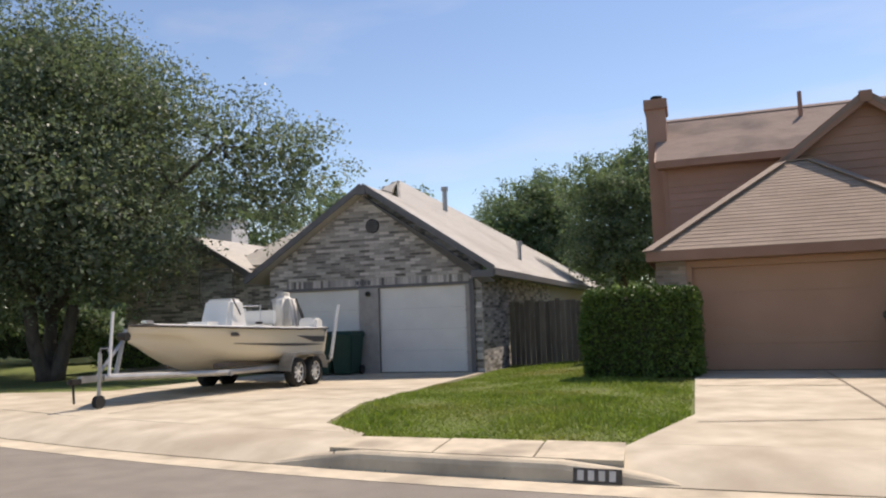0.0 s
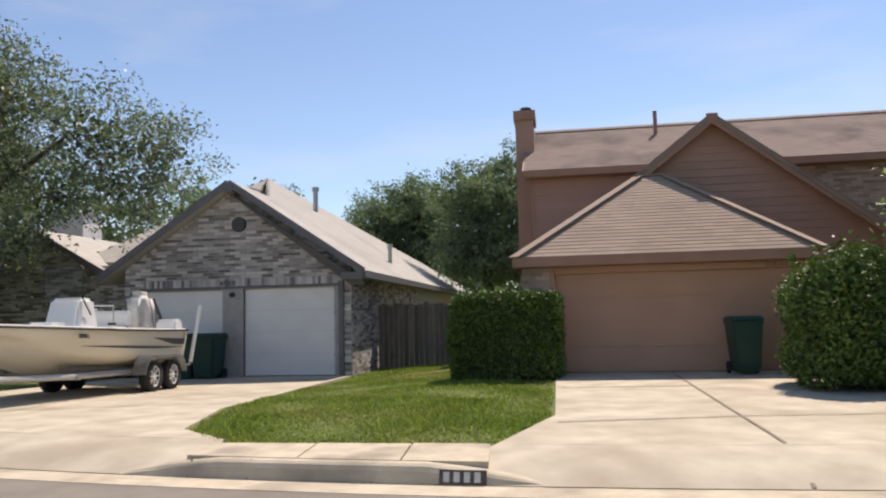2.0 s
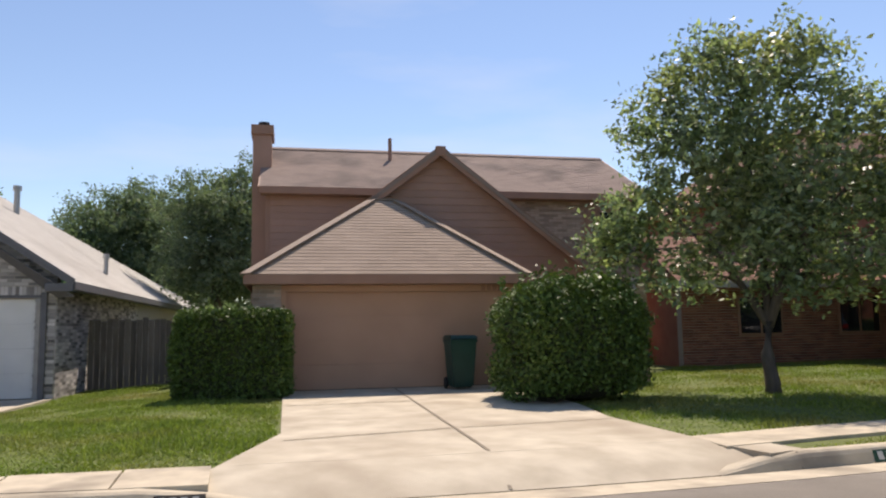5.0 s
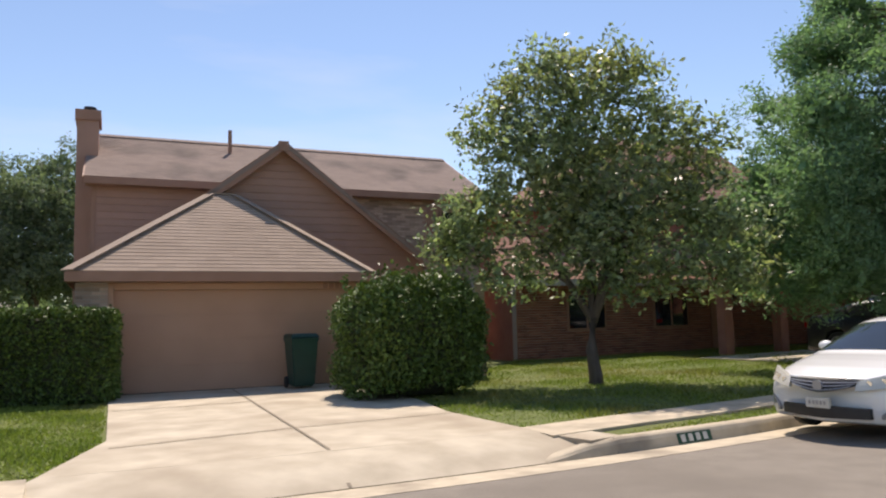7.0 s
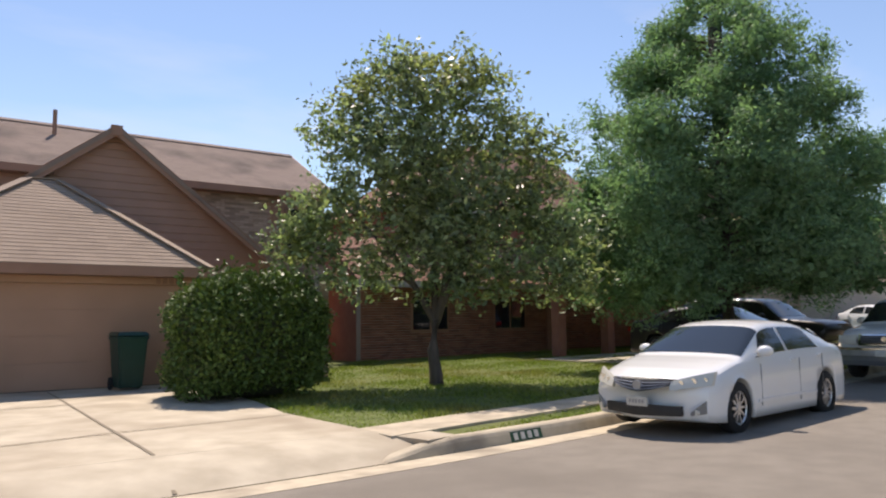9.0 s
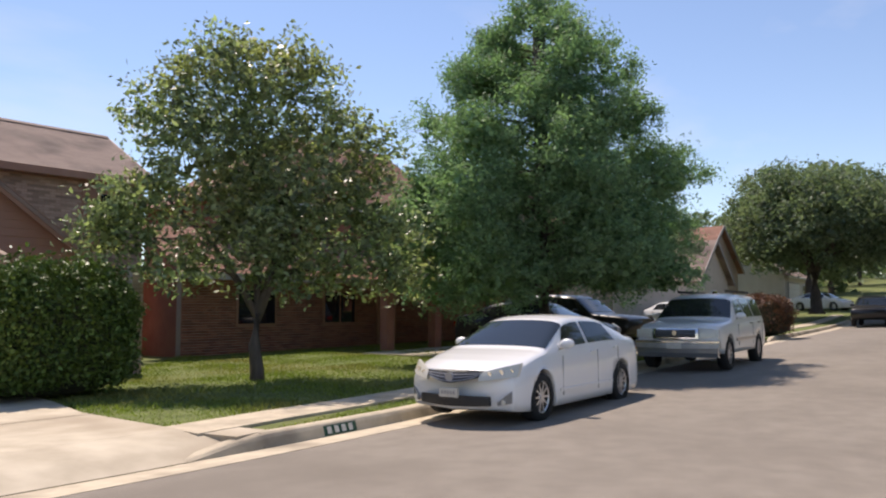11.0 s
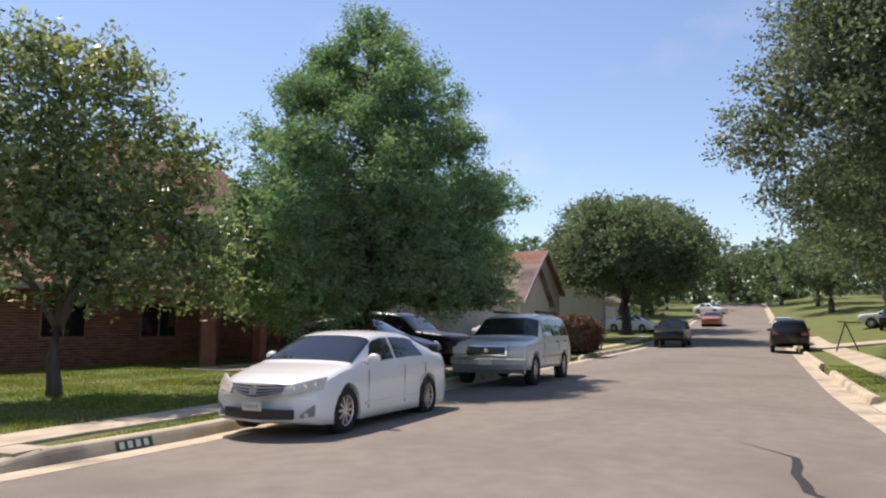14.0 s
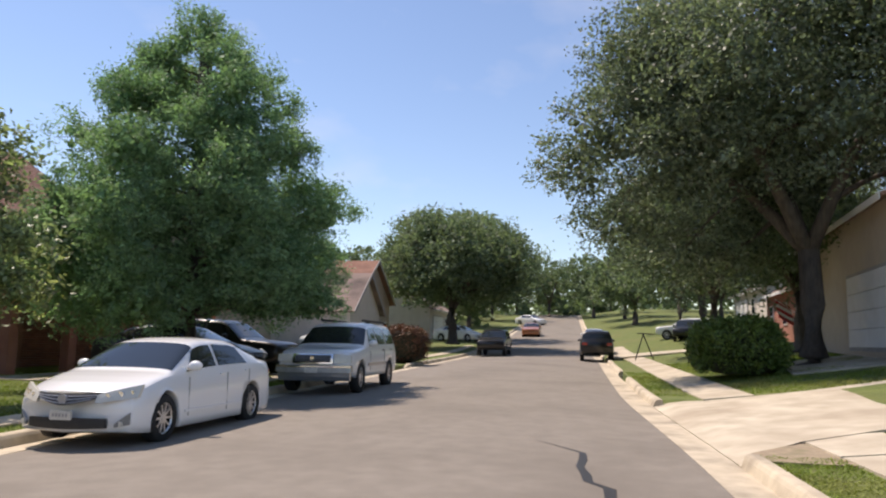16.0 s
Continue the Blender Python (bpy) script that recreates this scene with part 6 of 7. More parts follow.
    for sgn in (1, -1):
        y0, y1 = sorted((sgn * W / 2 * 0.55, sgn * W / 2 * 0.86))
        zz = float(np.interp(L - 0.05, tx, tz))
        box("tail_light", L - 0.14 - tail * 0.4, L + 0.008 - tail * 0.4, y0, y1, zz - 0.2, zz - 0.04, M_RED, c, 0.02)
    return c


SUV_TOP = [(0, 0.9), (0.08, 0.97), (0.3, 1.01), (1.26, 1.085), (1.34, 1.12), (1.88, 1.56), (2.1, 1.63), (2.8, 1.68), (4.2, 1.66), (4.5, 1.6), (4.68, 1.18), (4.76, 1.1), (4.79, 0.98)]
SUV_CAB = dict(a0=1.28, a1=1.9, a2=4.5, a3=4.76, zf=1.06, panes=((1.72, 2.5, 0.2), (2.58, 3.4, 0.0), (3.5, 4.42, 0.0)))
SUV_BELT = [(0, 0.84), (0.2, 0.92), (1.3, 1.0), (2.0, 1.03), (4.5, 1.06), (4.79, 1.0)]


def suv_car(name, at, rz, paint, label, rim=M_ALU, detail=True, category="suv"):
    return car(name, at, rz, paint, label, L=4.79, W=1.8, H=1.68, wb=2.83, fo=0.92, tyre=0.36, low=0.36, top=SUV_TOP, belt=SUV_BELT, cab=SUV_CAB, roof_w=0.66, suv=True, rim=rim, detail=detail, category=category)


def road_z(x, y):
    return gz(x) + float(np.interp((y - yk(x)) / (1 + wide(x) / ROAD_W), RS, RZ))


car("sedan_car", (9.12, 5.13, road_z(10.0, 4.7) - 0.005), 5.5, M_CAR_W, "white four-door sedan with tinted glass parked at the kerb").scale = (0.908, 0.908, 0.915)
suv_car("suv_car", (17.08, 5.8, road_z(18.0, 5.3)), 7.0, M_CAR_S, "older silver-white suv parked at the kerb")
suv_car("suv_car", (22.4, 9.1, 0.16), 92, M_CAR_K, "black suv parked in a shaded driveway", detail=False)
car("sedan_car", (20.0, 8.7, 0.14), 97, M_CAR_K, "black car parked in a shaded driveway")
suv_car("suv_car", (46.6, 1.95, road_z(44, 1.8)), 185.5, M_CAR_K, "dark suv parked at the far kerb seen from behind", detail=False)
car("sedan_car", (55.5, 2.6, road_z(54, 2.6)), 185.5, M_CAR_G, "grey car parked along the rising street", detail=False)
car("sedan_car", (64.0, 3.5, road_z(63, 3.5)), 185.5, M_CAR_W, "white car parked far up the street", detail=False)
suv_car("suv_car", (62.5, -1.4, gh(62, -2) + 0.02), -97, M_CAR_W, "white suv parked in a driveway side-on", detail=False)
suv_car("suv_car", (52.5, -5.2, gh(52, -5)), -8, M_CAR_W, "white suv standing side-on in a far driveway", detail=False)
car("sedan_car", (47.0, -4.6, gh(47, -4.6)), -80, M_CAR_R, "dark red car in a far driveway", detail=False)
suv_car("suv_car", (46.0, 8.2, road_z(48, 8.1)), 5.5, M_CAR_K, "dark pickup-like suv by the far kerb", detail=False)
car("sedan_car", (38.5, 13.6, gh(38, 13)), 60, M_CAR_W, "white car in a driveway behind a shrub", detail=False)
car("sedan_car", (66.0, 13.4, gh(66, 13)), 75, M_CAR_W, "white car in a far driveway", detail=False)
car("sedan_car", (76.0, 10.8, road_z(77, 10.8)), 5.5, M_CAR_O, "orange-red car parked far up the street", detail=False)
car("sedan_car", (104.0, 13.5, road_z(104, 13)), 60, M_CAR_W, "white car near the crest of the street", detail=False)


# ---- wheelie bins ----
def wheelie_bin(at, rz, label):
    b = thing("wheelie_bin", at, rz, label, "bin", "green wheelie bins")
    bm = bmesh.new()
    lo_ = [bm.verts.new(p) for p in ((-0.25, -0.27, 0.05), (0.25, -0.27, 0.05), (0.25, 0.27, 0.05), (-0.25, 0.27, 0.05))]
    hi_ = [bm.verts.new(p) for p in ((-0.32, -0.36, 1.02), (0.32, -0.36, 1.02), (0.32, 0.36, 1.02), (-0.32, 0.36, 1.02))]
    bm.faces.new(lo_[::-1])
    bm.faces.new(hi_)
    for i in range(4):
        j = (i + 1) % 4
        bm.faces.new((lo_[i], lo_[j], hi_[j], hi_[i]))
    bmesh.ops.bevel(bm, geom=bm.edges[:], offset=0.035, segments=2, affect="EDGES")
    part("bin_body", bm, M_BIN, b)
    box("rim_band", -0.335, 0.335, -0.375, 0.375, 0.97, 1.03, M_BIN, b, 0.012)
    bm = box_bm(-0.35, 0.35, -0.4, 0.4, 1.035, 1.12)
    for v in bm.verts:
        if v.co.z > 1.1:
            v.co.x *= 0.86
            v.co.y *= 0.86
    bmesh.ops.bevel(bm, geom=bm.edges[:], offset=0.02, segments=2, affect="EDGES")
    part("lid", bm, M_BIN, b, "green lid")
    part("handle", cyl_bm((-0.26, 0.42, 1.02), (0.26, 0.42, 1.02), 0.016), M_BIN, b)
    for s in (-1, 1):
        part("bin_wheel", cyl_bm((s * 0.27, 0.25, 0.12), (s * 0.32, 0.25, 0.12), 0.12, seg=18), M_BLACK, b)
    return b


wheelie_bin((5.5, 14.3, 0.02), 3, "dark green wheelie bin standing before the brown garage door").scale = (0.86, 0.86, 0.98)
wheelie_bin((-6.55, 16.75, -0.15), -2, "dark green wheelie bin between the white garage doors")
wheelie_bin((-7.2, 16.8, -0.15), 4, "dark green wheelie bin beside another before a garage")


# ---- boat on its trailer ----
BX, BBOW, BL, BB = -6.9, 9.35, 5.05, 1.02
boat = thing("motor_boat", (BX, BBOW, 0), 0, "cream centre-console motor boat with grey stripes on a trailer", "boat")
trailer = thing("boat_trailer", (BX, BBOW, 0), 0, "galvanised twin-axle boat trailer with guide posts", "trailer")


def hull_row(t):
    """Half section of the hull at t from bow (0) to stern (1): keel, chine, rub rail."""
    beam = BB * (1 - (1 - min(1, t / 0.62)) ** 2.3)
    chine = beam * (0.5 + 0.4 * min(1, t / 0.6)) * (1 if t > 0.02 else 0.3)
    keel = 0.42 + 0.62 * max(0, 1 - t / 0.42) ** 2.2
    zc = keel + (0.2 + 0.16 * (1 - t))
    zg = 1.3 - 0.06 * math.sin(min(1, t) * 2.4) - 0.02 * t
    keel = min(keel, zg - 0.3)
    zc = min(zc, zg - 0.27)
    return beam, chine, keel, zc, zg


rows = []
bm = bmesh.new()
NB = 26
for i in range(NB + 1):
    t = i / NB
    beam, chine, keel, zc, zg = hull_row(t)
    y = BL * t
    sec = [(0, keel), (chine * 0.5, keel + (zc - keel) * 0.42), (chine, zc), (chine + (beam - chine) * 0.3, zc + 0.1), (beam * 0.985, zg - 0.16), (beam, zg)]
    rows.append([bm.verts.new((-x, y, z)) for x, z in sec[:0:-1]] + [bm.verts.new((x, y, z)) for x, z in sec])
for A, B in zip(rows, rows[1:]):
    for j in range(len(A) - 1):
        bm.faces.new((A[j], A[j + 1], B[j + 1], B[j]))
bm.faces.new(rows[-1])
part("hull", bm, M_GEL, boat, "cream gelcoat hull", True)
bm = bmesh.new()
prev = None
for i in range(2, NB + 1):
    t = i / NB
    beam, _, _, _, zg = hull_row(t)
    y = BL * t
    k = min(0.16, beam * 0.5)
    fd = 0.3 * smooth(0.15, 0.5, t) - 0.02
    cur = [bm.verts.new(p) for p in ((-beam - 0.02, y, zg), (-beam + k, y, zg + 0.03), (-beam + k, y, zg - fd), (beam - k, y, zg - fd), (beam - k, y, zg + 0.03), (beam + 0.02, y, zg))]
    if prev:
        for j in range(5):
            bm.faces.new((prev[j], prev[j + 1], cur[j + 1], cur[j]))
    prev = cur
part("deck", bm, M_GEL_W, boat, "white gunwale and deck")
for s in (-1, 1):
    pts = []
    for i in range(NB + 1):
        beam, _, _, _, zg = hull_row(i / NB)
        pts.append((s * (beam + 0.015), BL * i / NB, zg - 0.02))
    part("rub_rail", tube_bm(pts, [0.022] * len(pts), 6), M_DARKMETAL, boat)

    def stripe(nm, t0, t1, f0, f1, tip):
        bm_ = bmesh.new()
        pr = None
        for i in range(15):
            t = t0 + (t1 - t0) * i / 14
            beam, chine, keel, zc, zg = hull_row(t)
            g = i / 14
            a, b = f0(g), f1(g)
            row = []
            for h in (a, b):
                za, zb = zc + 0.1, zg - 0.16
                xa, xb = chine + (beam - chine) * 0.3, beam * 0.985
                row.append(bm_.verts.new((s * (xa + (xb - xa) * h + 0.008), BL * t, za + (zb - za) * h)))
            if pr:
                bm_.faces.new((pr[0], pr[1], row[1], row[0]))
            pr = row
        part(nm, bm_, M_GRAPHIC, boat, "grey swoosh stripe")
    stripe("stripe", 0.36, 0.97, lambda g: 0.4 - 0.1 * math.sin(g * 3.1), lambda g: 0.43 + 0.2 * g * (1 - g) * 2 - 0.06 * math.sin(g * 3.1), 0)
    stripe("stripe", 0.74, 0.985, lambda g: 0.98 - 0.42 * min(1, g * 1.6), lambda g: 1.0 - 0.1 * g, 0)
    for k in range(6):
        box("registration_bar", *sorted((s * (hull_row(0.36)[0] * 0.985 + 0.0), s * (hull_row(0.36)[0] * 0.985 + 0.012))), 1.62 + k * 0.075, 1.67 + k * 0.075, 1.07, 1.14, M_GRAPHIC, boat)
bm = box_bm(-0.38, 0.38, 2.2, 3.02, 0.9, 1.82)
for v in bm.verts:
    if v.co.z > 1.5:
        v.co.x *= 0.86
        v.co.y = 2.42 if v.co.y < 2.5 else 2.82
bmesh.ops.bevel(bm, geom=bm.edges[:], offset=0.07, segments=3, affect="EDGES")
con = part("console", bm, M_GEL_W, boat, "white moulded steering console")
part("console_panel", box_bm(-0.25, 0.25, 2.9, 2.915, 1.42, 1.66, 0.004), M_PLASTIC_D, con)
part("console_seat", box_bm(-0.3, 0.3, 1.72, 2.22, 0.9, 1.36, 0.08), M_GEL_W, boat, "white front seat")
part("leaning_post", tube_bm([(-0.4, 3.3, 0.95), (-0.4, 3.3, 1.7), (0.4, 3.3, 1.7), (0.4, 3.3, 0.95)], [0.02] * 4, 8), M_ALU, boat)
ws = part("windscreen", box_bm(-0.36, 0.36, 2.37, 2.378, 1.8, 2.36), M_CLEAR, boat, "smoky clear windscreen")
part("screen_frame", tube_bm([(-0.39, 2.62, 1.5), (-0.39, 2.36, 1.8), (-0.39, 2.36, 2.33), (-0.34, 2.36, 2.39), (0.34, 2.36, 2.39), (0.39, 2.36, 2.33), (0.39, 2.36, 1.8), (0.39, 2.62, 1.5)], [0.014] * 8, 8), M_DARKMETAL, ws)
bm = bmesh.new()
for k in range(16):
    a0_, a1_ = k * math.pi / 8, (k + 1) * math.pi / 8
    tube_bm([(0.18 * math.cos(a0_), 2.98 + 0.05 * math.sin(a0_), 1.52 + 0.18 * math.sin(a0_)), (0.18 * math.cos(a1_), 2.98 + 0.05 * math.sin(a1_), 1.52 + 0.18 * math.sin(a1_))], [0.014, 0.014], 6, bm)
part("steering_wheel", bm, M_BLACK, boat)
bs = part("bench_seat", box_bm(-0.42, 0.42, 3.45, 3.85, 0.95, 1.3, 0.05), M_GEL_W, boat, "white bench seat")
part("bench_back", box_bm(-0.42, 0.42, 3.82, 3.9, 1.32, 1.62, 0.03), M_GEL_W, bs)
bm = box_bm(-0.26, 0.26, 4.72, 5.42, 1.08, 2.06)
bmesh.ops.bevel(bm, geom=bm.edges[:], offset=0.15, segments=3, affect="EDGES")
bmesh.ops.subdivide_edges(bm, edges=bm.edges[:], cuts=2, use_grid_fill=True)
for v in bm.verts:
    k = (v.co.z - 1.08) / 0.98
    v.co.x *= 1.0 - 0.2 * k
    v.co.y = 5.06 + (v.co.y - 5.06) * (1.1 - 0.32 * k) - 0.2 * k
    q = v.co * 5.0
    v.co += Vector((noise.noise(q), noise.noise(q + Vector((7, 0, 0))), 0)) * 0.05
ob_m = part("outboard_cover", bm, M_COVER, boat, "pale creased fabric cover over the outboard motor", True)
part("cover_band", tube_bm([(0.27, 5.34, 1.2), (0.265, 5.24, 1.55), (0.19, 5.06, 1.92)], [0.04, 0.04, 0.035], 6), M_GRAPHIC, ob_m)
part("cover_band", tube_bm([(0.27, 5.0, 1.16), (0.265, 4.97, 1.55), (0.19, 4.88, 1.9)], [0.03, 0.03, 0.025], 6), M_POST_GREY, ob_m)
part("motor_leg", box_bm(-0.09, 0.09, 5.2, 5.45, 0.55, 1.2, 0.03), M_BLACK, boat)
for x in (-0.75, 0.75):
    part("stern_seat", box_bm(x - 0.22, x + 0.22, 4.6, 4.95, 1.05, 1.45, 0.05), M_GEL_W, boat, "white stern seat")
part("bow_cleat", box_bm(-0.06, 0.06, 0.35, 0.55, 1.32, 1.37, 0.012), M_ALU, boat)
part("side_cleat", box_bm(0.93, 0.99, 2.3, 2.5, 1.3, 1.34, 0.012), M_DARKMETAL, boat)
boat.matrix_basis = pose(BX, BBOW, 0.0, -1.5, 0, 0)
trailer.matrix_basis = pose(BX, BBOW, 0.0, -1.5, 0, 0)
# trailer
for s in (-1, 1):
    part("frame_rail", tube_bm([(s * 0.04, -0.55, 0.46), (s * 0.75, 1.6, 0.42), (s * 0.85, 5.2, 0.42)], [0.055, 0.055, 0.055], 8), M_GALV, trailer)
    part("bunk", box_bm(s * 0.55 - 0.05, s * 0.55 + 0.05, 1.6, 5.2, 0.5, 0.58, 0.01), M_FENCE, trailer)
    post = part("guide_post", tube_bm([(s * 0.8, 4.9, 0.42), (s * 1.16, 4.9, 0.5), (s * 1.18, 4.92, 0.62)], [0.03, 0.03, 0.03], 8), M_GALV, trailer)
    part("post_sleeve", cyl_bm((s * 1.17, 4.92, 0.55), (s * 1.24, 5.16, 1.74), 0.04, seg=12), M_GEL_W, post, "white plastic sleeve")
    for yw in (3.58, 4.28):
        w_ = wheel(trailer, 0, 0, 0.3, 0.19, s, M_GEL_W, 8)
        w_.matrix_basis = Matrix(((0, 1, 0, s * 1.06), (1, 0, 0, yw), (0, 0, 1, 0.02), (0, 0, 0, 1)))
    bm = bmesh.new()
    pr = None
    for i in range(17):
        a = math.pi * i / 16
        yy, zz = 3.93 - 0.78 * math.cos(a), 0.36 + 0.36 * min(1.0, 1.5 * math.sin(a)) * 1.0
        row = [bm.verts.new((s * 0.92, yy, zz)), bm.verts.new((s * 1.2, yy, zz)), bm.verts.new((s * 1.21, yy, zz - 0.05))]
        if pr:
            bm.faces.new((pr[0], pr[1], row[1], row[0]))
            bm.faces.new((pr[1], pr[2], row[2], row[1]))
        pr = row
    bmesh.ops.solidify(bm, geom=bm.faces[:], thickness=0.012)
    part("mudguard", bm, M_GALV, trailer, "rounded galvanised mudguard")
for y in (1.7, 3.2, 4.8):
    part("cross_beam", box_bm(-0.85, 0.85, y - 0.04, y + 0.04, 0.36, 0.44, 0.008), M_GALV, trailer)
for y in (3.58, 4.28):
    part("axle", cyl_bm((-1.0, y, 0.32), (1.0, y, 0.32), 0.035), M_DARKMETAL, trailer)
part("tongue", box_bm(-0.05, 0.05, -1.0, 0.3, 0.4, 0.5, 0.01), M_GALV, trailer)
part("coupler", box_bm(-0.05, 0.05, -1.2, -0.98, 0.38, 0.47, 0.02), M_DARKMETAL, trailer)
jk = part("jack", cyl_bm((0.12, -0.72, 0.16), (0.12, -0.72, 0.85), 0.03, seg=12), M_GALV, trailer, "tongue jack")
part("jack_wheel", cyl_bm((0.08, -0.72, 0.1), (0.16, -0.72, 0.1), 0.1, seg=18), M_BLACK, jk)
part("jack_crank", tube_bm([(0.12, -0.72, 0.85), (0.12, -0.72, 0.92), (0.28, -0.72, 0.92), (0.28, -0.72, 0.86)], [0.012] * 4, 6), M_GALV, jk)
wp = part("winch_post", tube_bm([(0, -0.25, 0.48), (0, -0.12, 1.0), (0, -0.05, 1.22)], [0.04, 0.035, 0.035], 8), M_GALV, trailer)
part("winch_stay", tube_bm([(0, -0.65, 0.48), (0, -0.1, 1.05)], [0.028, 0.028], 8), M_GALV, trailer)
part("winch_drum", cyl_bm((-0.09, -0.1, 1.1), (0.09, -0.1, 1.1), 0.07, seg=14), M_DARKMETAL, wp)
part("mast_post", tube_bm([(0.1, -0.5, 0.48), (0.0, -0.35, 1.5)], [0.025, 0.025], 8), M_GEL_W, trailer)
for k in range(8):
    bm_ = bmesh.new()
    bmesh.ops.create_uvsphere(bm_, u_segments=6, v_segments=4, radius=0.022, matrix=Matrix.Translation((-0.06 + 0.004 * k, -1.05, 0.36 - 0.035 * k)))
    part("chain_link", bm_, M_DARKMETAL, trailer)


# ---- kerb numbers, kept as plain bars ----
def kerb_mark(x0, x1, patch, n):
    k = 6
    v, f = [], []
    for i in range(k + 1):
        x = x0 + (x1 - x0) * i / k
        v += [(x, yk(x) - 0.008, gz(x) - 0.142), (x, yk(x) + 0.036, gz(x) - 0.03)]
    f = [(2 * i, 2 * i + 2, 2 * i + 3, 2 * i + 1) for i in range(k)]
    m = tagged(mesh_obj("kerb_marking", v, f, patch), "painted patch with pale figures on the kerb face", "kerb marking")
    w = (x1 - x0) / (n + 0.6)
    for j in range(n):
        a = x0 + w * (0.42 + j)
        b = a + w * 0.6
        mesh_obj("figure_bar", [(a, yk(a) - 0.008, gz(a) - 0.122), (b, yk(b) - 0.008, gz(b) - 0.122), (b, yk(b) + 0.026, gz(b) - 0.045), (a, yk(a) + 0.026, gz(a) - 0.045)], [(0, 1, 2, 3)], M_NUMPAINT, m)


kerb_mark(1.0, 1.4, M_BLACKPAINT, 4)
kerb_mark(7.8, 8.35, M_GREENPAINT, 4)


for x in (-1.35, -0.75, 0.4, 6.9, 9.2, 11.4, 13.7):
    tagged(mesh_obj("trim_kerb_joint", [(x, yk(x) - 0.004, gz(x) - 0.145), (x + 0.015, yk(x) - 0.004, gz(x) - 0.145), (x + 0.02, yk(x) + 0.09, gz(x) + 0.009), (x + 0.005, yk(x) + 0.09, gz(x) + 0.009)], [(0, 1, 2, 3)], M_JOINT), "dark joint in the kerb", kind="structure")


# ---- houses further along ----
def plain_house(at, rz, w, d, h, rise, wall, roof, label, door=None, gable_front=True, seed=1, windows=((0.6, 1.0), (2.6, 1.0))):
    """A gabled house; its front faces -y, x runs along the front."""
    hs = thing("house", at, rz, label, "house")
    t = 0.2
    if gable_front:
        slab_poly("wall", [(0, 0, -0.6), (w, 0, -0.6), (w, 0, h), (w / 2, 0, h + rise - 0.08), (0, 0, h)], (0, t, 0), wall, hs)
        slab_poly("wall", [(0, d, -0.6), (w, d, -0.6), (w, d, h), (w / 2, d, h + rise - 0.08), (0, d, h)], (0, -t, 0), wall, hs)
        shingled("shingle", [(w + 0.35, -0.35, h - 0.2), (w + 0.35, d + 0.35, h - 0.2), (w / 2, d + 0.35, h + rise), (w / 2, -0.35, h + rise)], roof, hs, 0.28, 0.8, seed)
        shingled("shingle", [(-0.35, d + 0.35, h - 0.2), (-0.35, -0.35, h - 0.2), (w / 2, -0.35, h + rise), (w / 2, d + 0.35, h + rise)], roof, hs, 0.28, 0.8, seed + 1)
        board("rake_board", (w + 0.33, -0.37, h - 0.28), (w / 2, -0.37, h + rise - 0.08), 0.2, 0.04, M_POST_GREY, hs)
        board("rake_board", (-0.33, -0.37, h - 0.28), (w / 2, -0.37, h + rise - 0.08), 0.2, 0.04, M_POST_GREY, hs)
    else:
        box("wall", 0, w, 0, t, -0.6, h, wall, hs)
        box("wall", 0, w, d - t, d, -0.6, h, wall, hs)
        shingled("shingle", [(-0.35, -0.4, h - 0.1), (w + 0.35, -0.4, h - 0.1), (w + 0.35, d / 2, h + rise), (-0.35, d / 2, h + rise)], roof, hs, 0.28, 0.8, seed)
        shingled("shingle", [(w + 0.35, d + 0.4, h - 0.1), (-0.35, d + 0.4, h - 0.1), (-0.35, d / 2, h + rise), (w + 0.35, d / 2, h + rise)], roof, hs, 0.28, 0.8, seed + 1)
        for x in (0, w - t):
            slab_poly("gable_wall", [(x, 0, h), (x, d, h), (x, d / 2, h + rise - 0.12)], (t, 0, 0), wall, hs)
        box("fascia", -0.35, w + 0.35, -0.44, -0.41, h - 0.28, h - 0.1, M_DOOR_W, hs)
    box("wall", 0, t, t, d - t, -0.6, h, wall, hs)
    box("wall", w - t, w, t, d - t, -0.6, h, wall, hs)
    if door:
        x0, x1, dh = door
        box("door_frame", x0 - 0.1, x1 + 0.1, -0.05, -0.004, -0.1, dh + 0.1, M_POST_GREY, hs, 0.008)
        for k in range(4):
            box("door_section", x0, x1, -0.08, -0.052, k * dh / 4 + 0.01, (k + 1) * dh / 4 - 0.004, M_DOOR_W, hs, 0.008, "white garage door section")
    for x0, z0 in windows:
        wf_ = box("window_frame", x0, x0 + 1.1, -0.06, -0.004, z0, z0 + 1.2, M_DOOR_W, hs, 0.01)
        box("pane", x0 + 0.07, x0 + 1.03, -0.075, -0.05, z0 + 0.07, z0 + 0.57, M_WINDOW, wf_)
        box("pane", x0 + 0.07, x0 + 1.03, -0.075, -0.05, z0 + 0.63, z0 + 1.13, M_WINDOW, wf_)
    return hs


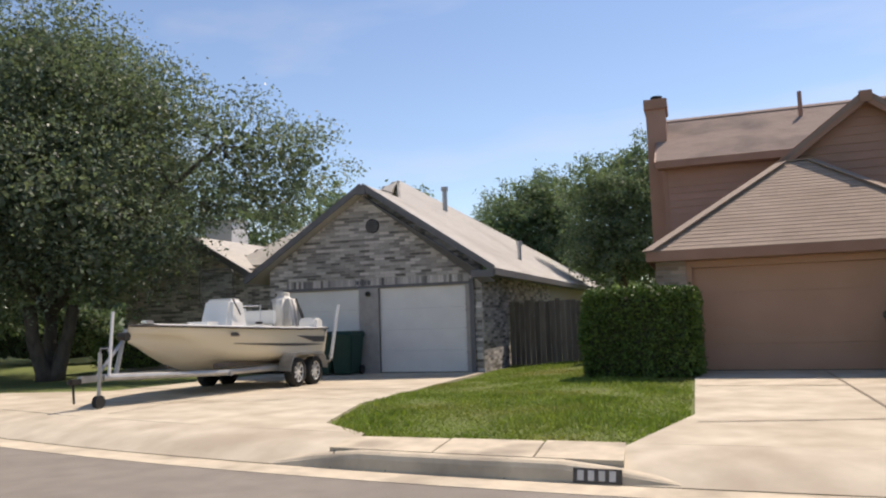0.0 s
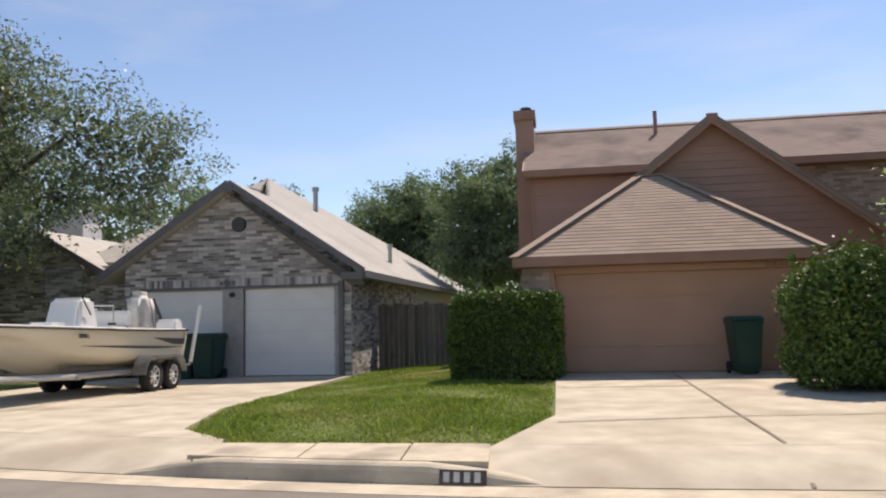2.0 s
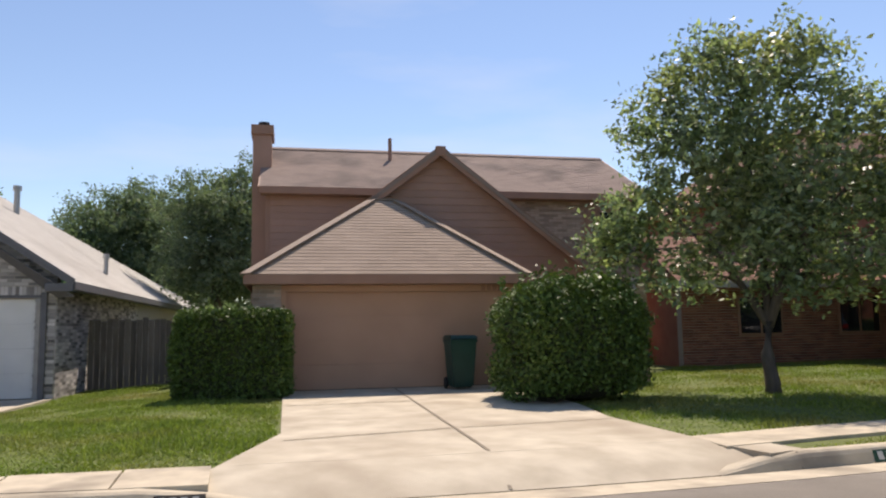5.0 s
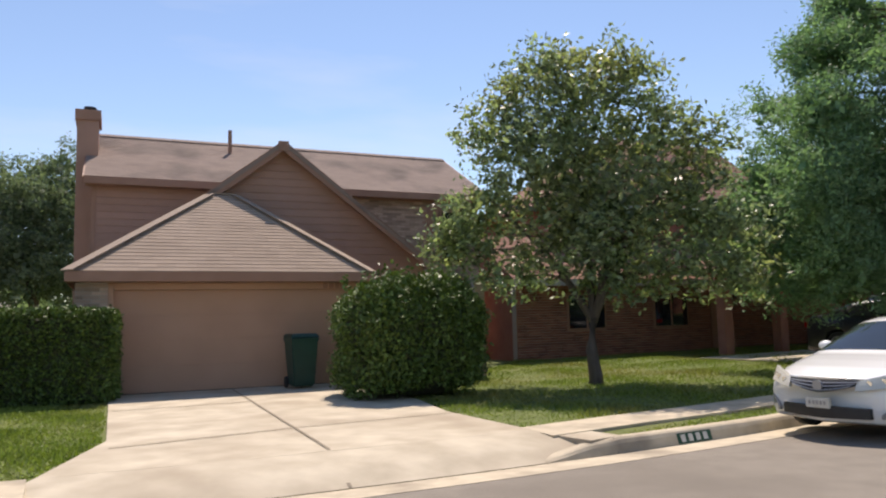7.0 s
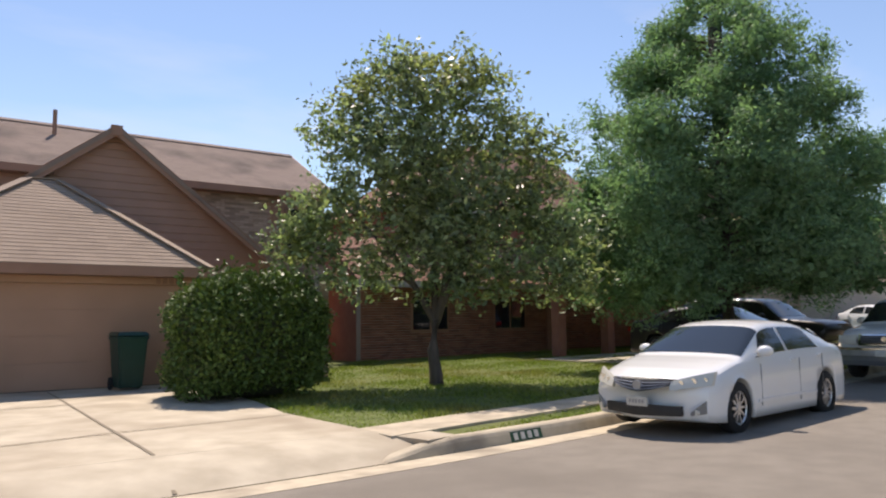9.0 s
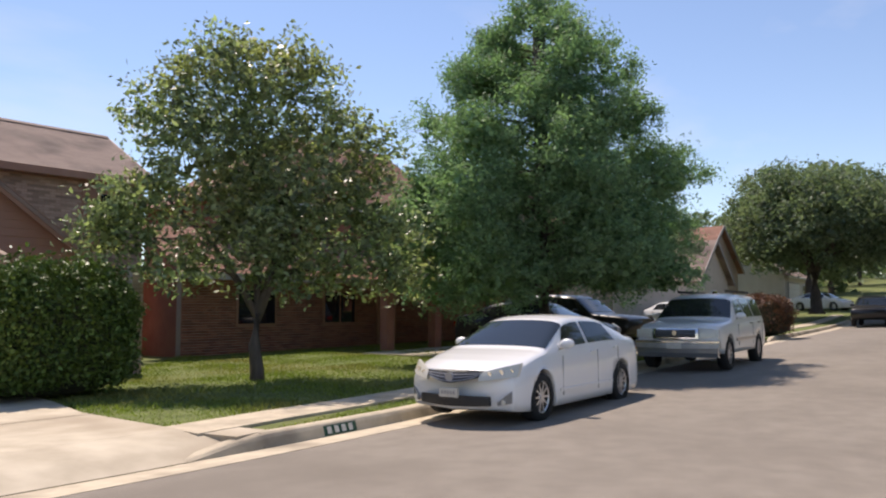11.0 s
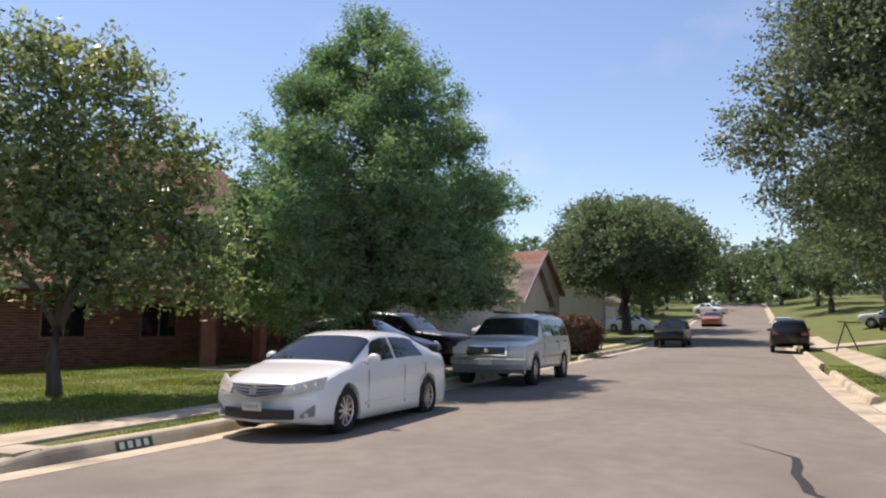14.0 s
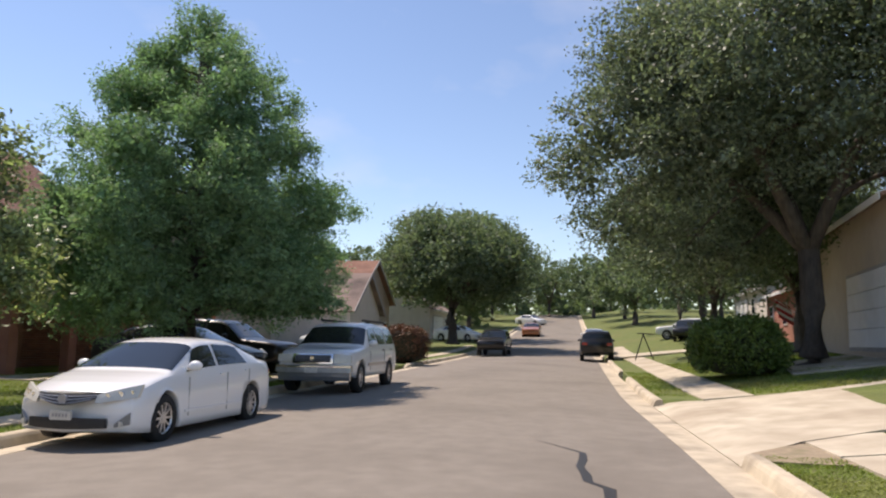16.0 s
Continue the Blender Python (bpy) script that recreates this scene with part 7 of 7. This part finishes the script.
plain_house((41.5, 15.5, gz(42)), 5, 6.0, 6.0, 2.7, 2.3, M_STUCCO_P, M_SH_DARK, "pale house with a dark gabled roof behind trees", None, True, 91, ((2.6, 0.9),))
plain_house((44.5, 16.5, gz(46)), 5, 8.0, 9.0, 3.6, 2.6, M_STUCCO, M_SH_RED, "tan house with reddish gabled roof by the street", (1.2, 5.8, 2.1), True, 93, ((6.2, 0.9),))
plain_house((37.0, 20.0, gz(38)), 5, 13.0, 8.0, 4.8, 2.6, M_STUCCO, M_SH_RED, "two-storey house with reddish roof beyond the trees", None, False, 95, ((2.0, 3.0), (6.0, 3.0)))
plain_house((70.0, 19.5, gz(72)), 5, 12.0, 9.0, 2.8, 2.4, M_STUCCO_P, M_SH_DARK, "far pale house up the street", (1.2, 5.8, 2.1), False, 97, ((7.2, 0.9),))
# south side, fronts turned to the street
plain_house((36.5, -7.35, 1.25), 180, 14.3, 9.0, 3.9, 1.7, M_STUCCO, M_SH_RED, "beige two-storey house with white garage door behind an oak", (9.3, 14.0, 2.1), False, 99, ((1.2, 0.9), (4.0, 0.9)))
plain_house((50.5, -8.0, 1.5), 182, 9.0, 9.0, 2.8, 2.3, M_BRICK_R, M_SH_RED, "brick house with a reddish roof beyond the oak", None, False, 101, ((1.2, 0.9), (5.0, 0.9)))
plain_house((70.5, -8.0, 2.8), 185, 12.0, 9.0, 2.8, 2.3, M_STUCCO_P, M_SH_DARK, "far pale house on the south side", (1.0, 5.6, 2.1), False, 103, ((7.2, 0.9),))
paving("driveway", [(44.2, YS(44.2) - 0.3), (48.2, YS(48.2) - 0.3), (48.2, -9.0), (44.2, -9.0)], M_CONC, 0.03, "far pale concrete driveway")
paving("driveway", [(24.3, YL(24.3) + 0.25), (30.6, YL(30.6) + 0.25), (30.6, 16.0), (24.3, 16.0)], M_CONC, 0.02, "pale concrete driveway in shade")
paving("driveway", [(17.0, YL(17.0) + 1.3), (22.6, YL(22.6) + 1.3), (22.6, 15.4), (17.0, 15.4)], M_CONC, 0.02, "shaded concrete driveway under the cypress")
suv_car("suv_car", (57.5, -3.4, gh(57, -3.4)), -8, M_CAR_K, "dark suv in a far driveway", detail=False)
# small roof with a flag on the beige house
flag = thing("flag", (34.0, -6.5, 2.6), 0, "small red, white and blue flag on an angled staff", "flag")
part("staff", cyl_bm((0, -0.8, -0.3), (0, 0.35, 0.55), 0.015), M_DOOR_W, flag)
for k in range(5):
    board("stripe", (0, 0.3 - 0.02 * k, 0.45 - 0.14 * k), (0, -0.25 - 0.02 * k, 0.1 - 0.14 * k), 0.13, 0.006, M_SIGNRED if k % 2 == 0 else M_DOOR_W, flag)
# basketball-like stand in a far front garden
bs_ = thing("goal_stand", (40.5, -0.9, gh(40.5, -0.9)), 0, "slender dark metal stand on the verge", "stand")
part("leg", tube_bm([(0, -0.5, 0), (0.1, 0, 1.3)], [0.03, 0.03], 6), M_DARKMETAL, bs_)
part("leg", tube_bm([(0, 0.4, 0), (0.1, 0, 1.3)], [0.03, 0.03], 6), M_DARKMETAL, bs_)
part("cross_bar", tube_bm([(0.1, -0.6, 1.3), (0.1, 0.3, 1.35)], [0.03, 0.03], 6), M_DARKMETAL, bs_)
